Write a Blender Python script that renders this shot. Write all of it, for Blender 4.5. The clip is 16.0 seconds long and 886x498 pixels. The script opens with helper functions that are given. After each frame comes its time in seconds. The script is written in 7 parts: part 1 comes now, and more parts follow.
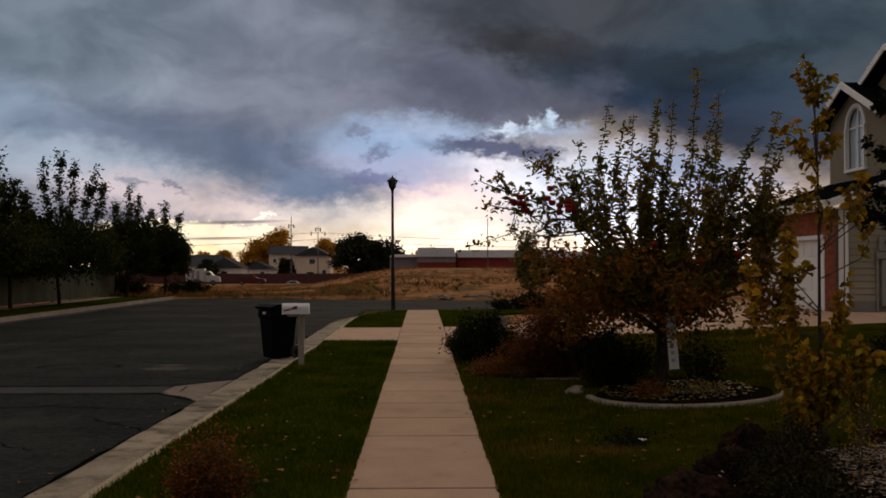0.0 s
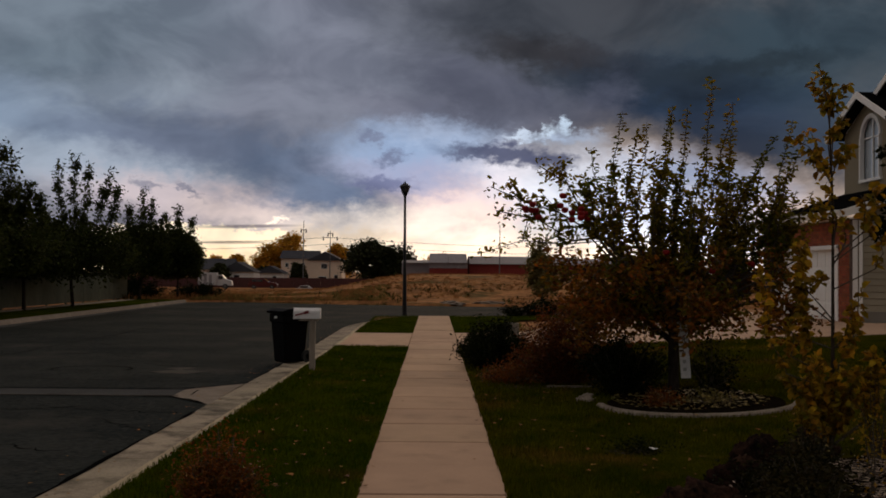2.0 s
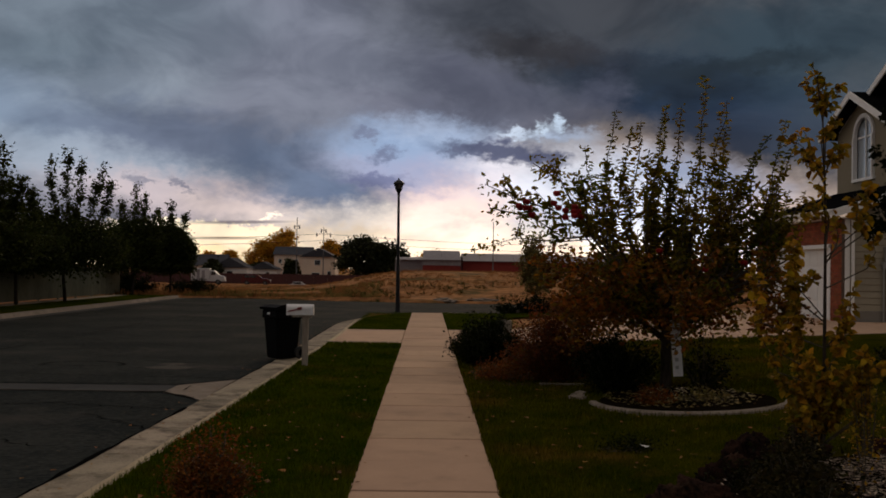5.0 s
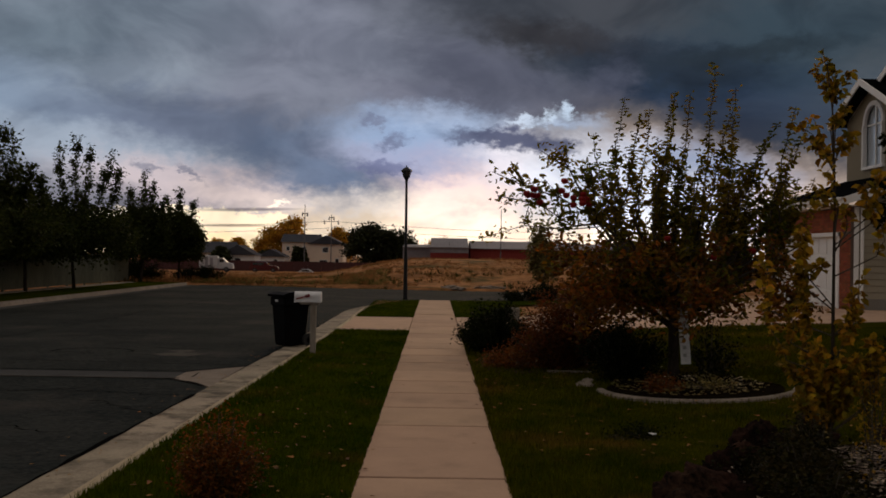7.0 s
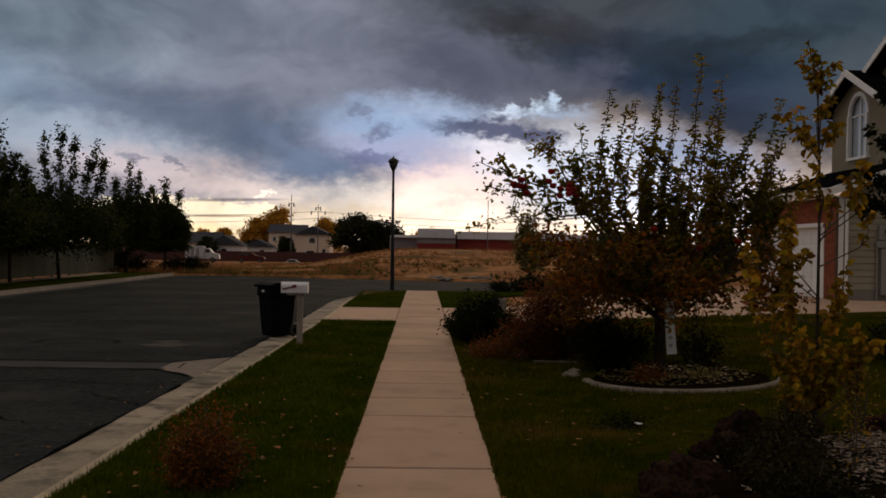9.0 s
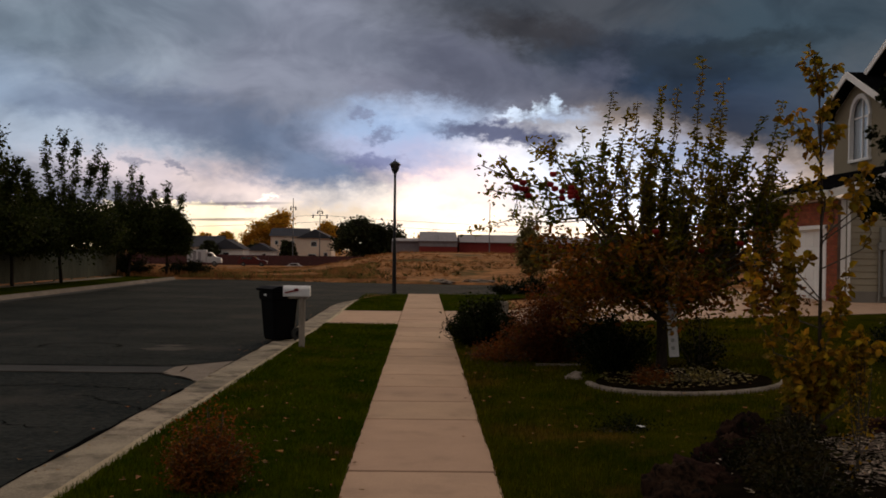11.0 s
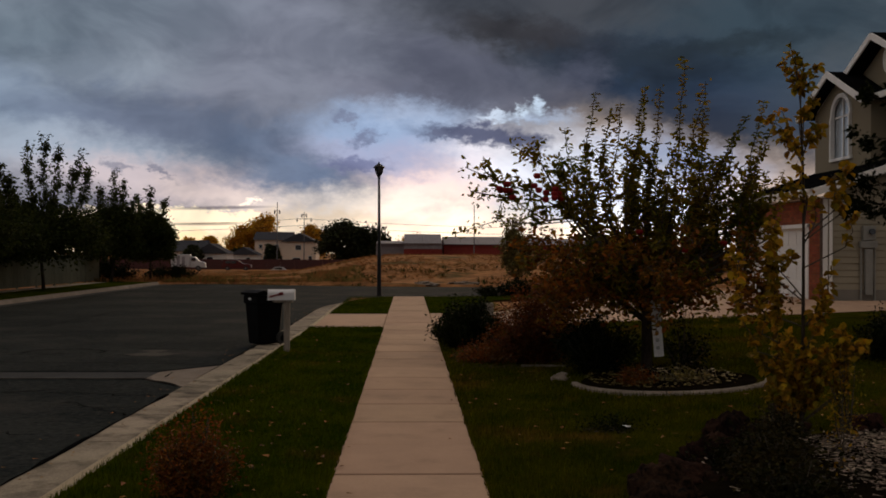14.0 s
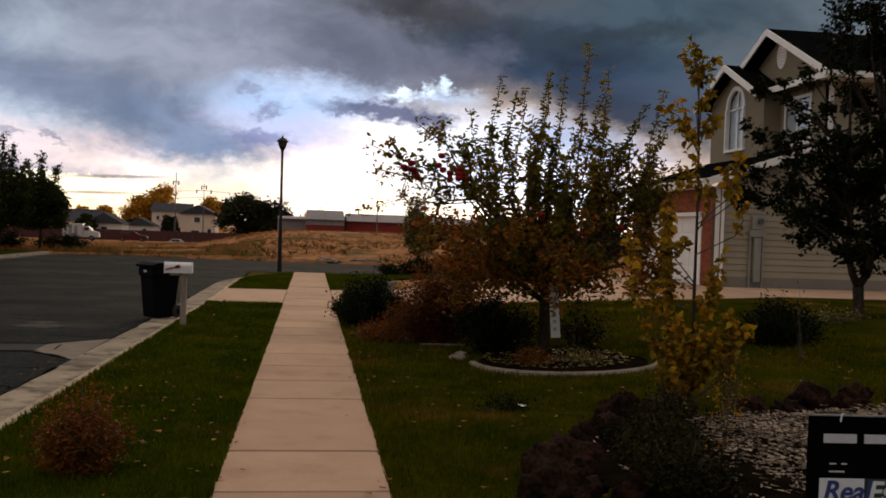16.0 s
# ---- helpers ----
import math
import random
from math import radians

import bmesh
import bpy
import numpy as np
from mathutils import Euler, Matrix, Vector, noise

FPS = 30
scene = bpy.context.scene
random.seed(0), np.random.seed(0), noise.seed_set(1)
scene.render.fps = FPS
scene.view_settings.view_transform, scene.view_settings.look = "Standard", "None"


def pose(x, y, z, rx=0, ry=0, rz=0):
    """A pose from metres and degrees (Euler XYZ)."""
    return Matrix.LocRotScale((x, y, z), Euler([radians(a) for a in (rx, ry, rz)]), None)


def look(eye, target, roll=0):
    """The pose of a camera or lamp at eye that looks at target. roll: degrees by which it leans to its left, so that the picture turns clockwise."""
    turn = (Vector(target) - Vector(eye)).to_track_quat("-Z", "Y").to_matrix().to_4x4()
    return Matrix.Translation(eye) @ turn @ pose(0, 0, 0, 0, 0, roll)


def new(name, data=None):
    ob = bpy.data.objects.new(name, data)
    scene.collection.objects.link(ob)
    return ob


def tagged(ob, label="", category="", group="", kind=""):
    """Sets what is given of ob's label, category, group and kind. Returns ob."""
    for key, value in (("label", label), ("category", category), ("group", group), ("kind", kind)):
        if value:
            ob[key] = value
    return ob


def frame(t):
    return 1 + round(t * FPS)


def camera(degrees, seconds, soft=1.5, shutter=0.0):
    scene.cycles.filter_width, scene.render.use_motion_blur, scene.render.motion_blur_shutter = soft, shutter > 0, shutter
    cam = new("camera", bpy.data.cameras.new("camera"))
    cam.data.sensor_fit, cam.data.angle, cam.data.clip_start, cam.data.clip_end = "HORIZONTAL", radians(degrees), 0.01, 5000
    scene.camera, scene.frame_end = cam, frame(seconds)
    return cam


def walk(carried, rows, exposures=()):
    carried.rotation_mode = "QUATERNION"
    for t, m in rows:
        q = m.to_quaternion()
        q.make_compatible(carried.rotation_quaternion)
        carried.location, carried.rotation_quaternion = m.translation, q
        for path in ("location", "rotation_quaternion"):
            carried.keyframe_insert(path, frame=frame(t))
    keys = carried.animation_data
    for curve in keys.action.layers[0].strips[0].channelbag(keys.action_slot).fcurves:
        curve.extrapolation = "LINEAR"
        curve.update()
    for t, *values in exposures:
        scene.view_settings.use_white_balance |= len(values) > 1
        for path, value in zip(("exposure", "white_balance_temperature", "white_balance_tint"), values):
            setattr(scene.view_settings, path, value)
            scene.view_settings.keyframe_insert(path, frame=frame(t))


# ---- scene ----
cam = camera(49.0, 16.0, soft=1.75)
# seconds, yaw, pitch, roll: held by hand in one spot on the sidewalk
TURNS = [
    (0, -1.2, 0.966, 0.035),
    (0.5, -0.375, 1.489, -0.453),
    (1, -0.49, 1.709, -0.381),
    (1.5, -0.618, 1.318, -0.487),
    (2, -0.505, 1.322, -0.571),
    (2.5, -0.114, 1.262, -0.257),
    (3, 0.543, 1.644, -0.285),
    (3.5, 0.09, 1.869, -0.503),
    (4, -0.293, 1.271, -0.37),
    (4.2, -0.627, 1.158, -0.43),
    (6.3, -0.813, 1.15, -1.206),
    (6.5, -0.71, 1.435, -0.887),
    (7, -0.445, 0.409, -0.953),
    (7.5, -0.76, 0.201, -1.005),
    (8, -0.608, 0.169, -1.152),
    (8.5, -1.106, 0.108, -1.064),
    (8.7, -1.223, -0.008, -0.967),
    (10.8, -1.127, -0.365, -1.031),
    (11, -1.106, 0.046, -0.806),
    (11.5, -1.168, 0.605, -0.7),
    (12, -1.156, 0.274, 0.122),
    (12.5, -0.976, 0.023, 0.142),
    (13, -0.786, 0.333, 0.241),
    (13.5, -1.364, 0.387, -0.3),
    (14, -2.008, 0.187, -0.259),
    (14.5, -2.053, -0.209, -0.891),
    (15, -4.294, -0.782, -1.318),
    (15.5, -6.191, -0.733, -1.621),
    (16, -7.742, -0.982, -1.954),
]
walk(cam, [(t, pose(0, 0, 1.8, 90 + p, r, y)) for t, y, p, r in TURNS], exposures=[(0, 0.0), (0.5, -0.13), (1.5, -0.12), (8.5, -0.1), (10.8, 0.2), (11.4, 0.1), (12.0, -0.07), (14.3, -0.07), (15.0, -0.03), (15.5, 0.40), (16.0, 0.62)])

# cloud deck overhead, in front low down, behind low down, and towards the west
DECK_WEST = (0.46, 0.43, 0.42)
DECK_TOP, DECK_FRONT, DECK_BACK = (0.48, 0.42, 0.365), (0.174, 0.193, 0.252), (0.165, 0.16, 0.165)
# ---------------------------------------------------------------- world and sun
class Graph:
    """A thin wrapper to write node trees as expressions."""
    def __init__(self, tree):
        self.t = tree
        tree.nodes.clear()

    def node(self, kind, **props):
        n = self.t.nodes.new(kind)
        for k, v in props.items():
            if k == "operation": n.operation = v
            elif k == "noise_dimensions": n.noise_dimensions = v
            elif k == "blend_type": n.blend_type = v
            elif k == "feature": n.feature = v
            elif k == "distance": n.distance = v
            elif k == "wave_type": n.wave_type = v
            elif k == "bands_direction": n.bands_direction = v
            elif k == "clamp": n.clamp = v
        return n

    def put(self, socket, v):
        if isinstance(v, bpy.types.NodeSocket):
            self.t.links.new(v, socket)
        else:
            socket.default_value = v

    def math(self, op, a, b=0.0, c=None):
        n = self.node("ShaderNodeMath", operation=op)
        self.put(n.inputs[0], a)
        self.put(n.inputs[1], b)
        if c is not None:
            self.put(n.inputs[2], c)
        return n.outputs[0]

    def smooth(self, v, lo, hi, to0=0.0, to1=1.0):
        n = self.node("ShaderNodeMapRange")
        n.interpolation_type = "SMOOTHSTEP"
        for i, x in enumerate((v, lo, hi, to0, to1)):
            self.put(n.inputs[i], x)
        return n.outputs[0]

    def mix(self, f, a, b, mode="MIX"):
        n = self.node("ShaderNodeMix")
        n.data_type, n.blend_type = "RGBA", mode
        self.put(n.inputs[0], f)
        self.put(n.inputs[6], a if isinstance(a, bpy.types.NodeSocket) else (*a, 1))
        self.put(n.inputs[7], b if isinstance(b, bpy.types.NodeSocket) else (*b, 1))
        return n.outputs[2]

    def noise(self, vec, scale, detail=3.0, rough=0.55, dist=0.0, colour=False):
        n = self.node("ShaderNodeTexNoise")
        if vec is not None:
            self.put(n.inputs["Vector"], vec)
        n.inputs["Scale"].default_value, n.inputs["Detail"].default_value = scale, detail
        n.inputs["Roughness"].default_value, n.inputs["Distortion"].default_value = rough, dist
        return n.outputs["Color" if colour else "Fac"]

    def xyz(self, x, y, z):
        n = self.node("ShaderNodeCombineXYZ")
        for i, v in enumerate((x, y, z)):
            self.put(n.inputs[i], v)
        return n.outputs[0]

    def split(self, v):
        n = self.node("ShaderNodeSeparateXYZ")
        self.put(n.inputs[0], v)
        return n.outputs


world = bpy.data.worlds.new("evening_sky")
scene.world = world
world.use_nodes = True
G = Graph(world.node_tree)
SUN_AZ, SUN_EL = 13.0, 7.0   # degrees clockwise from +y, above the horizon
gen = G.node("ShaderNodeTexCoord").outputs["Generated"]
dx, dy, dz = G.split(gen)
az = G.math("MULTIPLY", G.math("ARCTAN2", dx, dy), 57.2958)
el = G.math("MULTIPLY", G.math("ARCSINE", dz), 57.2958)
# clouds are looked up on a plane overhead far off, on the direction itself close up
wob = G.noise(G.xyz(G.math("MULTIPLY", az, 0.11), G.math("MULTIPLY", el, 0.2), 3.0), 1.0, 6.0, 0.62, 0.3, True)
wx, wy, wz = G.split(wob)
wob2 = G.noise(G.xyz(G.math("MULTIPLY", az, 0.5), G.math("MULTIPLY", el, 0.85), 9.0), 1.0, 5.0, 0.6, 0.0, True)
vx, vy, vz = G.split(wob2)
u = G.math("ADD", az, G.math("ADD", G.math("MULTIPLY_ADD", wx, 7.0, -3.5), G.math("MULTIPLY_ADD", vx, 2.2, -1.1)))
v = G.math("ADD", el, G.math("ADD", G.math("MULTIPLY_ADD", wy, 3.6, -1.8), G.math("MULTIPLY_ADD", vy, 1.3, -0.65)))
fine = G.noise(G.xyz(G.math("MULTIPLY", az, 1.3), G.math("MULTIPLY", el, 2.0), 2.0), 1.0, 5.0, 0.62, 0.0, True)
fx, fy, fz = G.split(fine)
u2 = G.math("ADD", G.math("ADD", az, G.math("MULTIPLY_ADD", fx, 1.6, -0.8)), G.math("ADD", G.math("MULTIPLY_ADD", wz, 2.6, -1.3), G.math("MULTIPLY_ADD", vx, 3.0, -1.5)))
v2 = G.math("ADD", G.math("ADD", el, G.math("MULTIPLY_ADD", fy, 1.1, -0.55)), G.math("ADD", G.math("MULTIPLY_ADD", wx, 1.4, -0.7), G.math("MULTIPLY_ADD", vy, 1.7, -0.85)))
u3 = G.math("ADD", az, G.math("ADD", G.math("MULTIPLY_ADD", fx, 2.6, -1.3), G.math("MULTIPLY_ADD", vx, 0.9, -0.45)))
v3 = G.math("ADD", el, G.math("ADD", G.math("MULTIPLY_ADD", fy, 1.6, -0.8), G.math("MULTIPLY_ADD", vy, 0.5, -0.25)))
sky = G.node("ShaderNodeTexSky")
sky.sky_type, sky.sun_disc = "NISHITA", False
sky.sun_elevation, sky.sun_rotation = radians(SUN_EL), radians(SUN_AZ)
sky.dust_density, sky.air_density = 2.0, 1.2
clear = G.node("ShaderNodeMix")
clear.data_type, clear.blend_type = "RGBA", "MULTIPLY"
clear.inputs[0].default_value = 1.0
G.put(clear.inputs[6], sky.outputs[0])
clear.inputs[7].default_value = (0.1, 0.1, 0.1, 1)
col = clear.outputs[2]


def puff(col, cu, cv, ru, rv, tint, amount=1.0, soft=0.5, turn=0.0, edge="soft"):
    """A soft-edged bank of cloud or gap, centred at (cu, cv) degrees."""
    a = G.math("SUBTRACT", {"clean": az, "fine": u3, "soft": u2, "torn": u}[edge], cu)
    b = G.math("SUBTRACT", {"clean": el, "fine": v3, "soft": v2, "torn": v}[edge], cv)
    c, s = math.cos(radians(turn)), math.sin(radians(turn))
    p = G.math("MULTIPLY_ADD", a, c / ru, G.math("MULTIPLY", b, s / ru))
    q = G.math("MULTIPLY_ADD", a, -s / rv, G.math("MULTIPLY", b, c / rv))
    d = G.math("SQRT", G.math("ADD", G.math("MULTIPLY", p, p), G.math("MULTIPLY", q, q)))
    f = G.smooth(d, 1.0 - soft, 1.0 + soft, amount, 0.0)
    return G.mix(f, col, tint)


# the cloud deck all round: grey with lighter and darker folds
fold = G.noise(G.xyz(G.math("DIVIDE", dx, G.math("ADD", G.math("ABSOLUTE", dz), 0.12)), G.math("DIVIDE", dy, G.math("ADD", G.math("ABSOLUTE", dz), 0.12)), 0.0), 1.3, 6.0, 0.6, 0.4)
front = G.smooth(dy, -0.45, 0.75)
low = G.mix(front, DECK_BACK, DECK_FRONT)
low = G.mix(G.smooth(dx, -0.45, -0.95), low, DECK_WEST)
deck = G.mix(G.smooth(dz, 0.28, 0.75), low, DECK_TOP)
deck = G.mix(1.0, deck, G.mix(G.smooth(fold, 0.35, 0.68), (0.72, 0.73, 0.77), (1.25, 1.22, 1.2)), "MULTIPLY")
col = G.mix(0.93, col, deck)
# banks of cloud and gaps: azimuth, elevation, half-widths (degrees), colour, amount, softness, tilt, how ragged
col = puff(col, -11.2, 11.22, 20.7, 8.0, (0.194, 0.212, 0.276), 0.95, 0.5, 0.0, "torn")   # mauve-grey deck
col = puff(col, -21.2, 13.77, 8.7, 3.67, (0.158, 0.203, 0.252), 0.8, 0.7, 0.0, "torn")
col = puff(col, -22.9, 8.47, 5.7, 2.0, (0.27, 0.361, 0.48), 0.85, 0.7, 5.0, "torn")   # paler blue-grey fold
col = puff(col, -18.3, 9.93, 4.3, 1.33, (0.257, 0.299, 0.36), 0.7, 0.8, 0.0, "soft")
col = puff(col, -22.9, 11.38, 5.0, 1.17, (0.108, 0.147, 0.188), 0.6, 0.8, 0.0, "soft")
col = puff(col, -14.0, 7.06, 10.0, 1.5, (0.143, 0.176, 0.257), 0.85, 0.7, -8.0, "soft")   # slate band
col = puff(col, -18.3, 5.28, 9.3, 1.4, (0.35, 0.411, 0.507), 0.8, 0.7, -8.0, "soft")
col = puff(col, -14.0, 3.86, 6.3, 1.27, (0.58, 0.49, 0.515), 0.9, 0.6, -6.0, "soft")   # pale wedge over the trees
col = puff(col, -10.8, 3.29, 3.2, 0.73, (0.766, 0.627, 0.593), 0.85, 0.7, -6.0, "soft")
col = puff(col, 1.3, 4.35, 9.0, 2.4, (0.761, 0.595, 0.617), 0.95, 0.5, 0.0, "soft")   # pink opening
col = puff(col, -0.9, 7.09, 5.0, 1.93, (0.287, 0.392, 0.594), 0.9, 0.6, 6.0, "soft")   # pale blue opening
col = puff(col, -2.3, 5.61, 4.0, 1.0, (0.352, 0.366, 0.527), 0.7, 0.7, 0.0, "soft")
col = puff(col, -6.1, 4.19, 5.0, 1.93, (0.121, 0.168, 0.261), 0.92, 0.6, -20.0, "soft")   # blue rain shaft
col = puff(col, -3.5, 2.53, 3.7, 1.73, (0.141, 0.192, 0.304), 0.9, 0.6, -28.0, "soft")
col = puff(col, -1.4, 1.86, 3.0, 1.07, (0.257, 0.303, 0.413), 0.8, 0.7, -20.0, "soft")
col = puff(col, -3.2, 5.15, 1.8, 0.4, (0.144, 0.162, 0.296), 0.8, 0.6, 0.0, "fine")
col = puff(col, 4.0, 2.29, 11.3, 1.6, (1.3, 1.1, 0.92), 0.95, 0.6, 0.0, "soft")   # glow under the clouds
col = puff(col, 10.9, 3.86, 7.7, 2.67, (0.882, 0.912, 1.018), 0.95, 0.5, -14.0, "soft")
col = puff(col, 2.6, 3.36, 3.0, 0.73, (0.855, 0.631, 0.61), 0.6, 0.8, 4.0, "soft")
col = puff(col, 11.5, 13.2, 14.3, 4.17, (0.045, 0.052, 0.066), 0.95, 0.45, -8.0, "torn")   # dark mass
col = puff(col, 4.0, 10.0, 5.5, 1.93, (0.105, 0.113, 0.159), 0.9, 0.5, -18.0, "soft")
col = puff(col, -0.5, 9.22, 4.0, 1.0, (0.156, 0.163, 0.22), 0.8, 0.6, -10.0, "soft")
col = puff(col, 18.4, 8.8, 10.3, 2.93, (0.017, 0.034, 0.068), 0.95, 0.45, -12.0, "soft")   # deep blue-grey
col = puff(col, 33.0, 13.0, 11.0, 9.0, (0.066, 0.087, 0.105), 0.85, 0.6, 0.0, "torn")
col = puff(col, 21.4, 13.14, 7.7, 2.83, (0.031, 0.054, 0.076), 0.85, 0.7, 0.0, "soft")
col = puff(col, 13.7, 10.97, 5.0, 1.2, (0.02, 0.028, 0.041), 0.8, 0.6, -6.0, "soft")
col = puff(col, 9.9, 9.93, 1.8, 1.13, (0.094, 0.102, 0.149), 0.6, 0.8, 40.0, "soft")
col = puff(col, 18.4, 11.7, 4.0, 0.53, (0.019, 0.027, 0.036), 0.7, 0.7, 4.0, "soft")
col = puff(col, 6.6, 12.82, 4.3, 0.73, (0.029, 0.027, 0.031), 0.7, 0.7, -6.0, "soft")
col = puff(col, 15.5, 5.48, 4.6, 1.0, (0.36, 0.45, 0.66), 0.8, 0.8, -12.0, "soft")
col = puff(col, 0.5, 8.04, 2.6, 0.7, (0.46, 0.56, 0.76), 0.75, 0.9, -6.0, "fine")   # bright rims and gaps
col = puff(col, 7.6, 8.63, 0.4, 0.36, (0.68, 0.82, 1.0), 0.9, 0.8, 30.0, "fine")
col = puff(col, 6.6, 8.21, 0.45, 0.32, (0.74, 0.88, 1.05), 0.9, 0.8, 20.0, "fine")
col = puff(col, 7.1, 7.85, 0.7, 0.16, (0.50, 0.60, 0.78), 0.7, 0.8, 0.0, "fine")
col = puff(col, 5.0, 7.91, 0.9, 0.27, (0.631, 0.73, 0.888), 0.85, 0.6, 0.0, "fine")
col = puff(col, 7.9, 7.85, 1.7, 0.4, (0.552, 0.658, 0.855), 0.6, 0.7, 0.0, "fine")
col = puff(col, 4.0, 6.93, 3.1, 0.57, (0.089, 0.1, 0.175), 0.95, 0.5, -3.0, "fine")   # scraps of low cloud
col = puff(col, 6.8, 6.47, 1.6, 0.4, (0.098, 0.109, 0.188), 0.9, 0.5, -3.0, "fine")
col = puff(col, 1.8, 6.83, 0.9, 0.33, (0.138, 0.156, 0.246), 0.85, 0.5, 0.0, "fine")
col = puff(col, -2.8, 6.67, 0.9, 0.43, (0.156, 0.181, 0.287), 0.85, 0.6, 25.0, "fine")
col = puff(col, -3.9, 7.78, 0.7, 0.3, (0.175, 0.202, 0.305), 0.8, 0.6, 0.0, "fine")
col = puff(col, -16.6, 4.75, 0.7, 0.2, (0.195, 0.202, 0.27), 0.7, 0.6, -15.0, "fine")
col = puff(col, -14.3, 4.49, 0.9, 0.2, (0.188, 0.195, 0.262), 0.75, 0.6, -35.0, "fine")
col = puff(col, -5.3, 1.56, 4.3, 0.8, (1.0, 0.78, 0.56), 0.85, 0.6, 0.0, "soft")   # bright band along the horizon
col = puff(col, -14.9, 1.03, 7.2, 1.53, (1.25, 1.05, 0.74), 0.97, 0.07, 2.0, "fine")
col = puff(col, -12.4, 0.1, 10.0, 0.87, (1.25, 0.9, 0.45), 0.75, 0.6, 0.0, "soft")
col = puff(col, 4.6, 0.7, 12.0, 1.0, (1.5, 1.22, 0.92), 0.9, 0.6, 0.0, "soft")
col = puff(col, -9.2, 2.83, 0.6, 0.13, (1.3, 1.15, 0.95), 0.9, 0.6, 10.0, "fine")
col = puff(col, -11.0, 2.49, 2.5, 0.09, (0.188, 0.162, 0.181), 0.8, 0.6, 2.0, "clean")
col = puff(col, -11.6, 1.56, 2.0, 0.08, (0.376, 0.262, 0.188), 0.8, 0.6, 1.0, "clean")
mott = G.noise(G.xyz(az, G.math("MULTIPLY", el, 1.6), 5.0), 0.17, 4.0, 0.55, 0.5)
col = G.mix(1.0, col, G.mix(G.smooth(mott, 0.34, 0.66), (0.80, 0.81, 0.83), (1.24, 1.23, 1.21)), "MULTIPLY")
ground_dim = G.smooth(el, -2.0, 0.0)
col = G.mix(ground_dim, (0.03, 0.028, 0.022), col)
bg = G.node("ShaderNodeBackground")
G.put(bg.inputs[0], col)
bg.inputs[1].default_value = 1.0
out = G.node("ShaderNodeOutputWorld")
world.node_tree.links.new(bg.outputs[0], out.inputs[0])

sun_data = bpy.data.lights.new("sun", "SUN")
sun_data.energy, sun_data.angle, sun_data.color = 0.9, radians(30), (1.0, 0.70, 0.42)
sun = new("sun", sun_data)
sun.matrix_world = look((0, 0, 60), (-math.sin(radians(SUN_AZ)) * 100, -math.cos(radians(SUN_AZ)) * 100, 60 - 100 * math.tan(radians(SUN_EL))))

# ---------------------------------------------------------------- materials
def material(name, a, b, rough=0.8, fine=40.0, coarse=2.0, bump=0.15, metal=0.0, stain=None, stain_scale=0.7,
             stain_lo=0.55, stain_hi=0.7, island=0.0, each=0.0, spec=0.5, stretch=(1, 1, 1), through_light=0.0):
    """Two colours mixed by fine and coarse noise in metres, an optional stain, and fine relief."""
    m = bpy.data.materials.new(name)
    m.use_nodes = True
    g = Graph(m.node_tree)
    geo = g.node("ShaderNodeNewGeometry")
    pos = geo.outputs["Position"]
    if stretch != (1, 1, 1):
        mp = g.node("ShaderNodeMapping")
        g.put(mp.inputs[0], pos)
        mp.inputs["Scale"].default_value = stretch
        pos = mp.outputs[0]
    n1 = g.noise(pos, fine, 4.0, 0.6)
    n2 = g.noise(pos, coarse, 4.0, 0.6)
    f = g.math("MULTIPLY_ADD", n1, 0.5, g.math("MULTIPLY", n2, 0.5))
    c = g.mix(g.smooth(f, 0.36, 0.64), a, b)
    if stain:
        c = g.mix(g.smooth(g.noise(pos, stain_scale, 5.0, 0.65), stain_lo, stain_hi), c, stain)
    if island or each:
        r = g.node("ShaderNodeObjectInfo").outputs["Random"] if each else geo.outputs["Random Per Island"]
        k = each or island
        hsv = g.node("ShaderNodeHueSaturation")
        g.put(hsv.inputs["Value"], g.math("MULTIPLY_ADD", r, 2 * k, 1 - k))
        g.put(hsv.inputs["Hue"], g.math("MULTIPLY_ADD", g.math("FRACT", g.math("MULTIPLY", r, 7.31)), 0.06 * k, 0.5 - 0.03 * k))
        g.put(hsv.inputs["Color"], c)
        c = hsv.outputs[0]
    bsdf = g.node("ShaderNodeBsdfPrincipled")
    g.put(bsdf.inputs["Base Color"], c)
    g.put(bsdf.inputs["Roughness"], g.smooth(n2, 0.3, 0.7, max(rough - 0.08, 0.02), min(rough + 0.08, 1.0)))
    bsdf.inputs["Metallic"].default_value = metal
    bsdf.inputs["Specular IOR Level"].default_value = spec
    if bump:
        bn = g.node("ShaderNodeBump")
        bn.inputs["Strength"].default_value = bump
        bn.inputs["Distance"].default_value = 0.02
        g.put(bn.inputs["Height"], n1)
        g.put(bsdf.inputs["Normal"], bn.outputs[0])
    o = g.node("ShaderNodeOutputMaterial")
    top = bsdf.outputs[0]
    if through_light:
        tr = g.node("ShaderNodeBsdfTranslucent")
        g.put(tr.inputs["Color"], c)
        mx = g.node("ShaderNodeMixShader")
        mx.inputs[0].default_value = through_light
        g.t.links.new(bsdf.outputs[0], mx.inputs[1])
        g.t.links.new(tr.outputs[0], mx.inputs[2])
        top = mx.outputs[0]
    g.t.links.new(top, o.inputs[0])
    return m


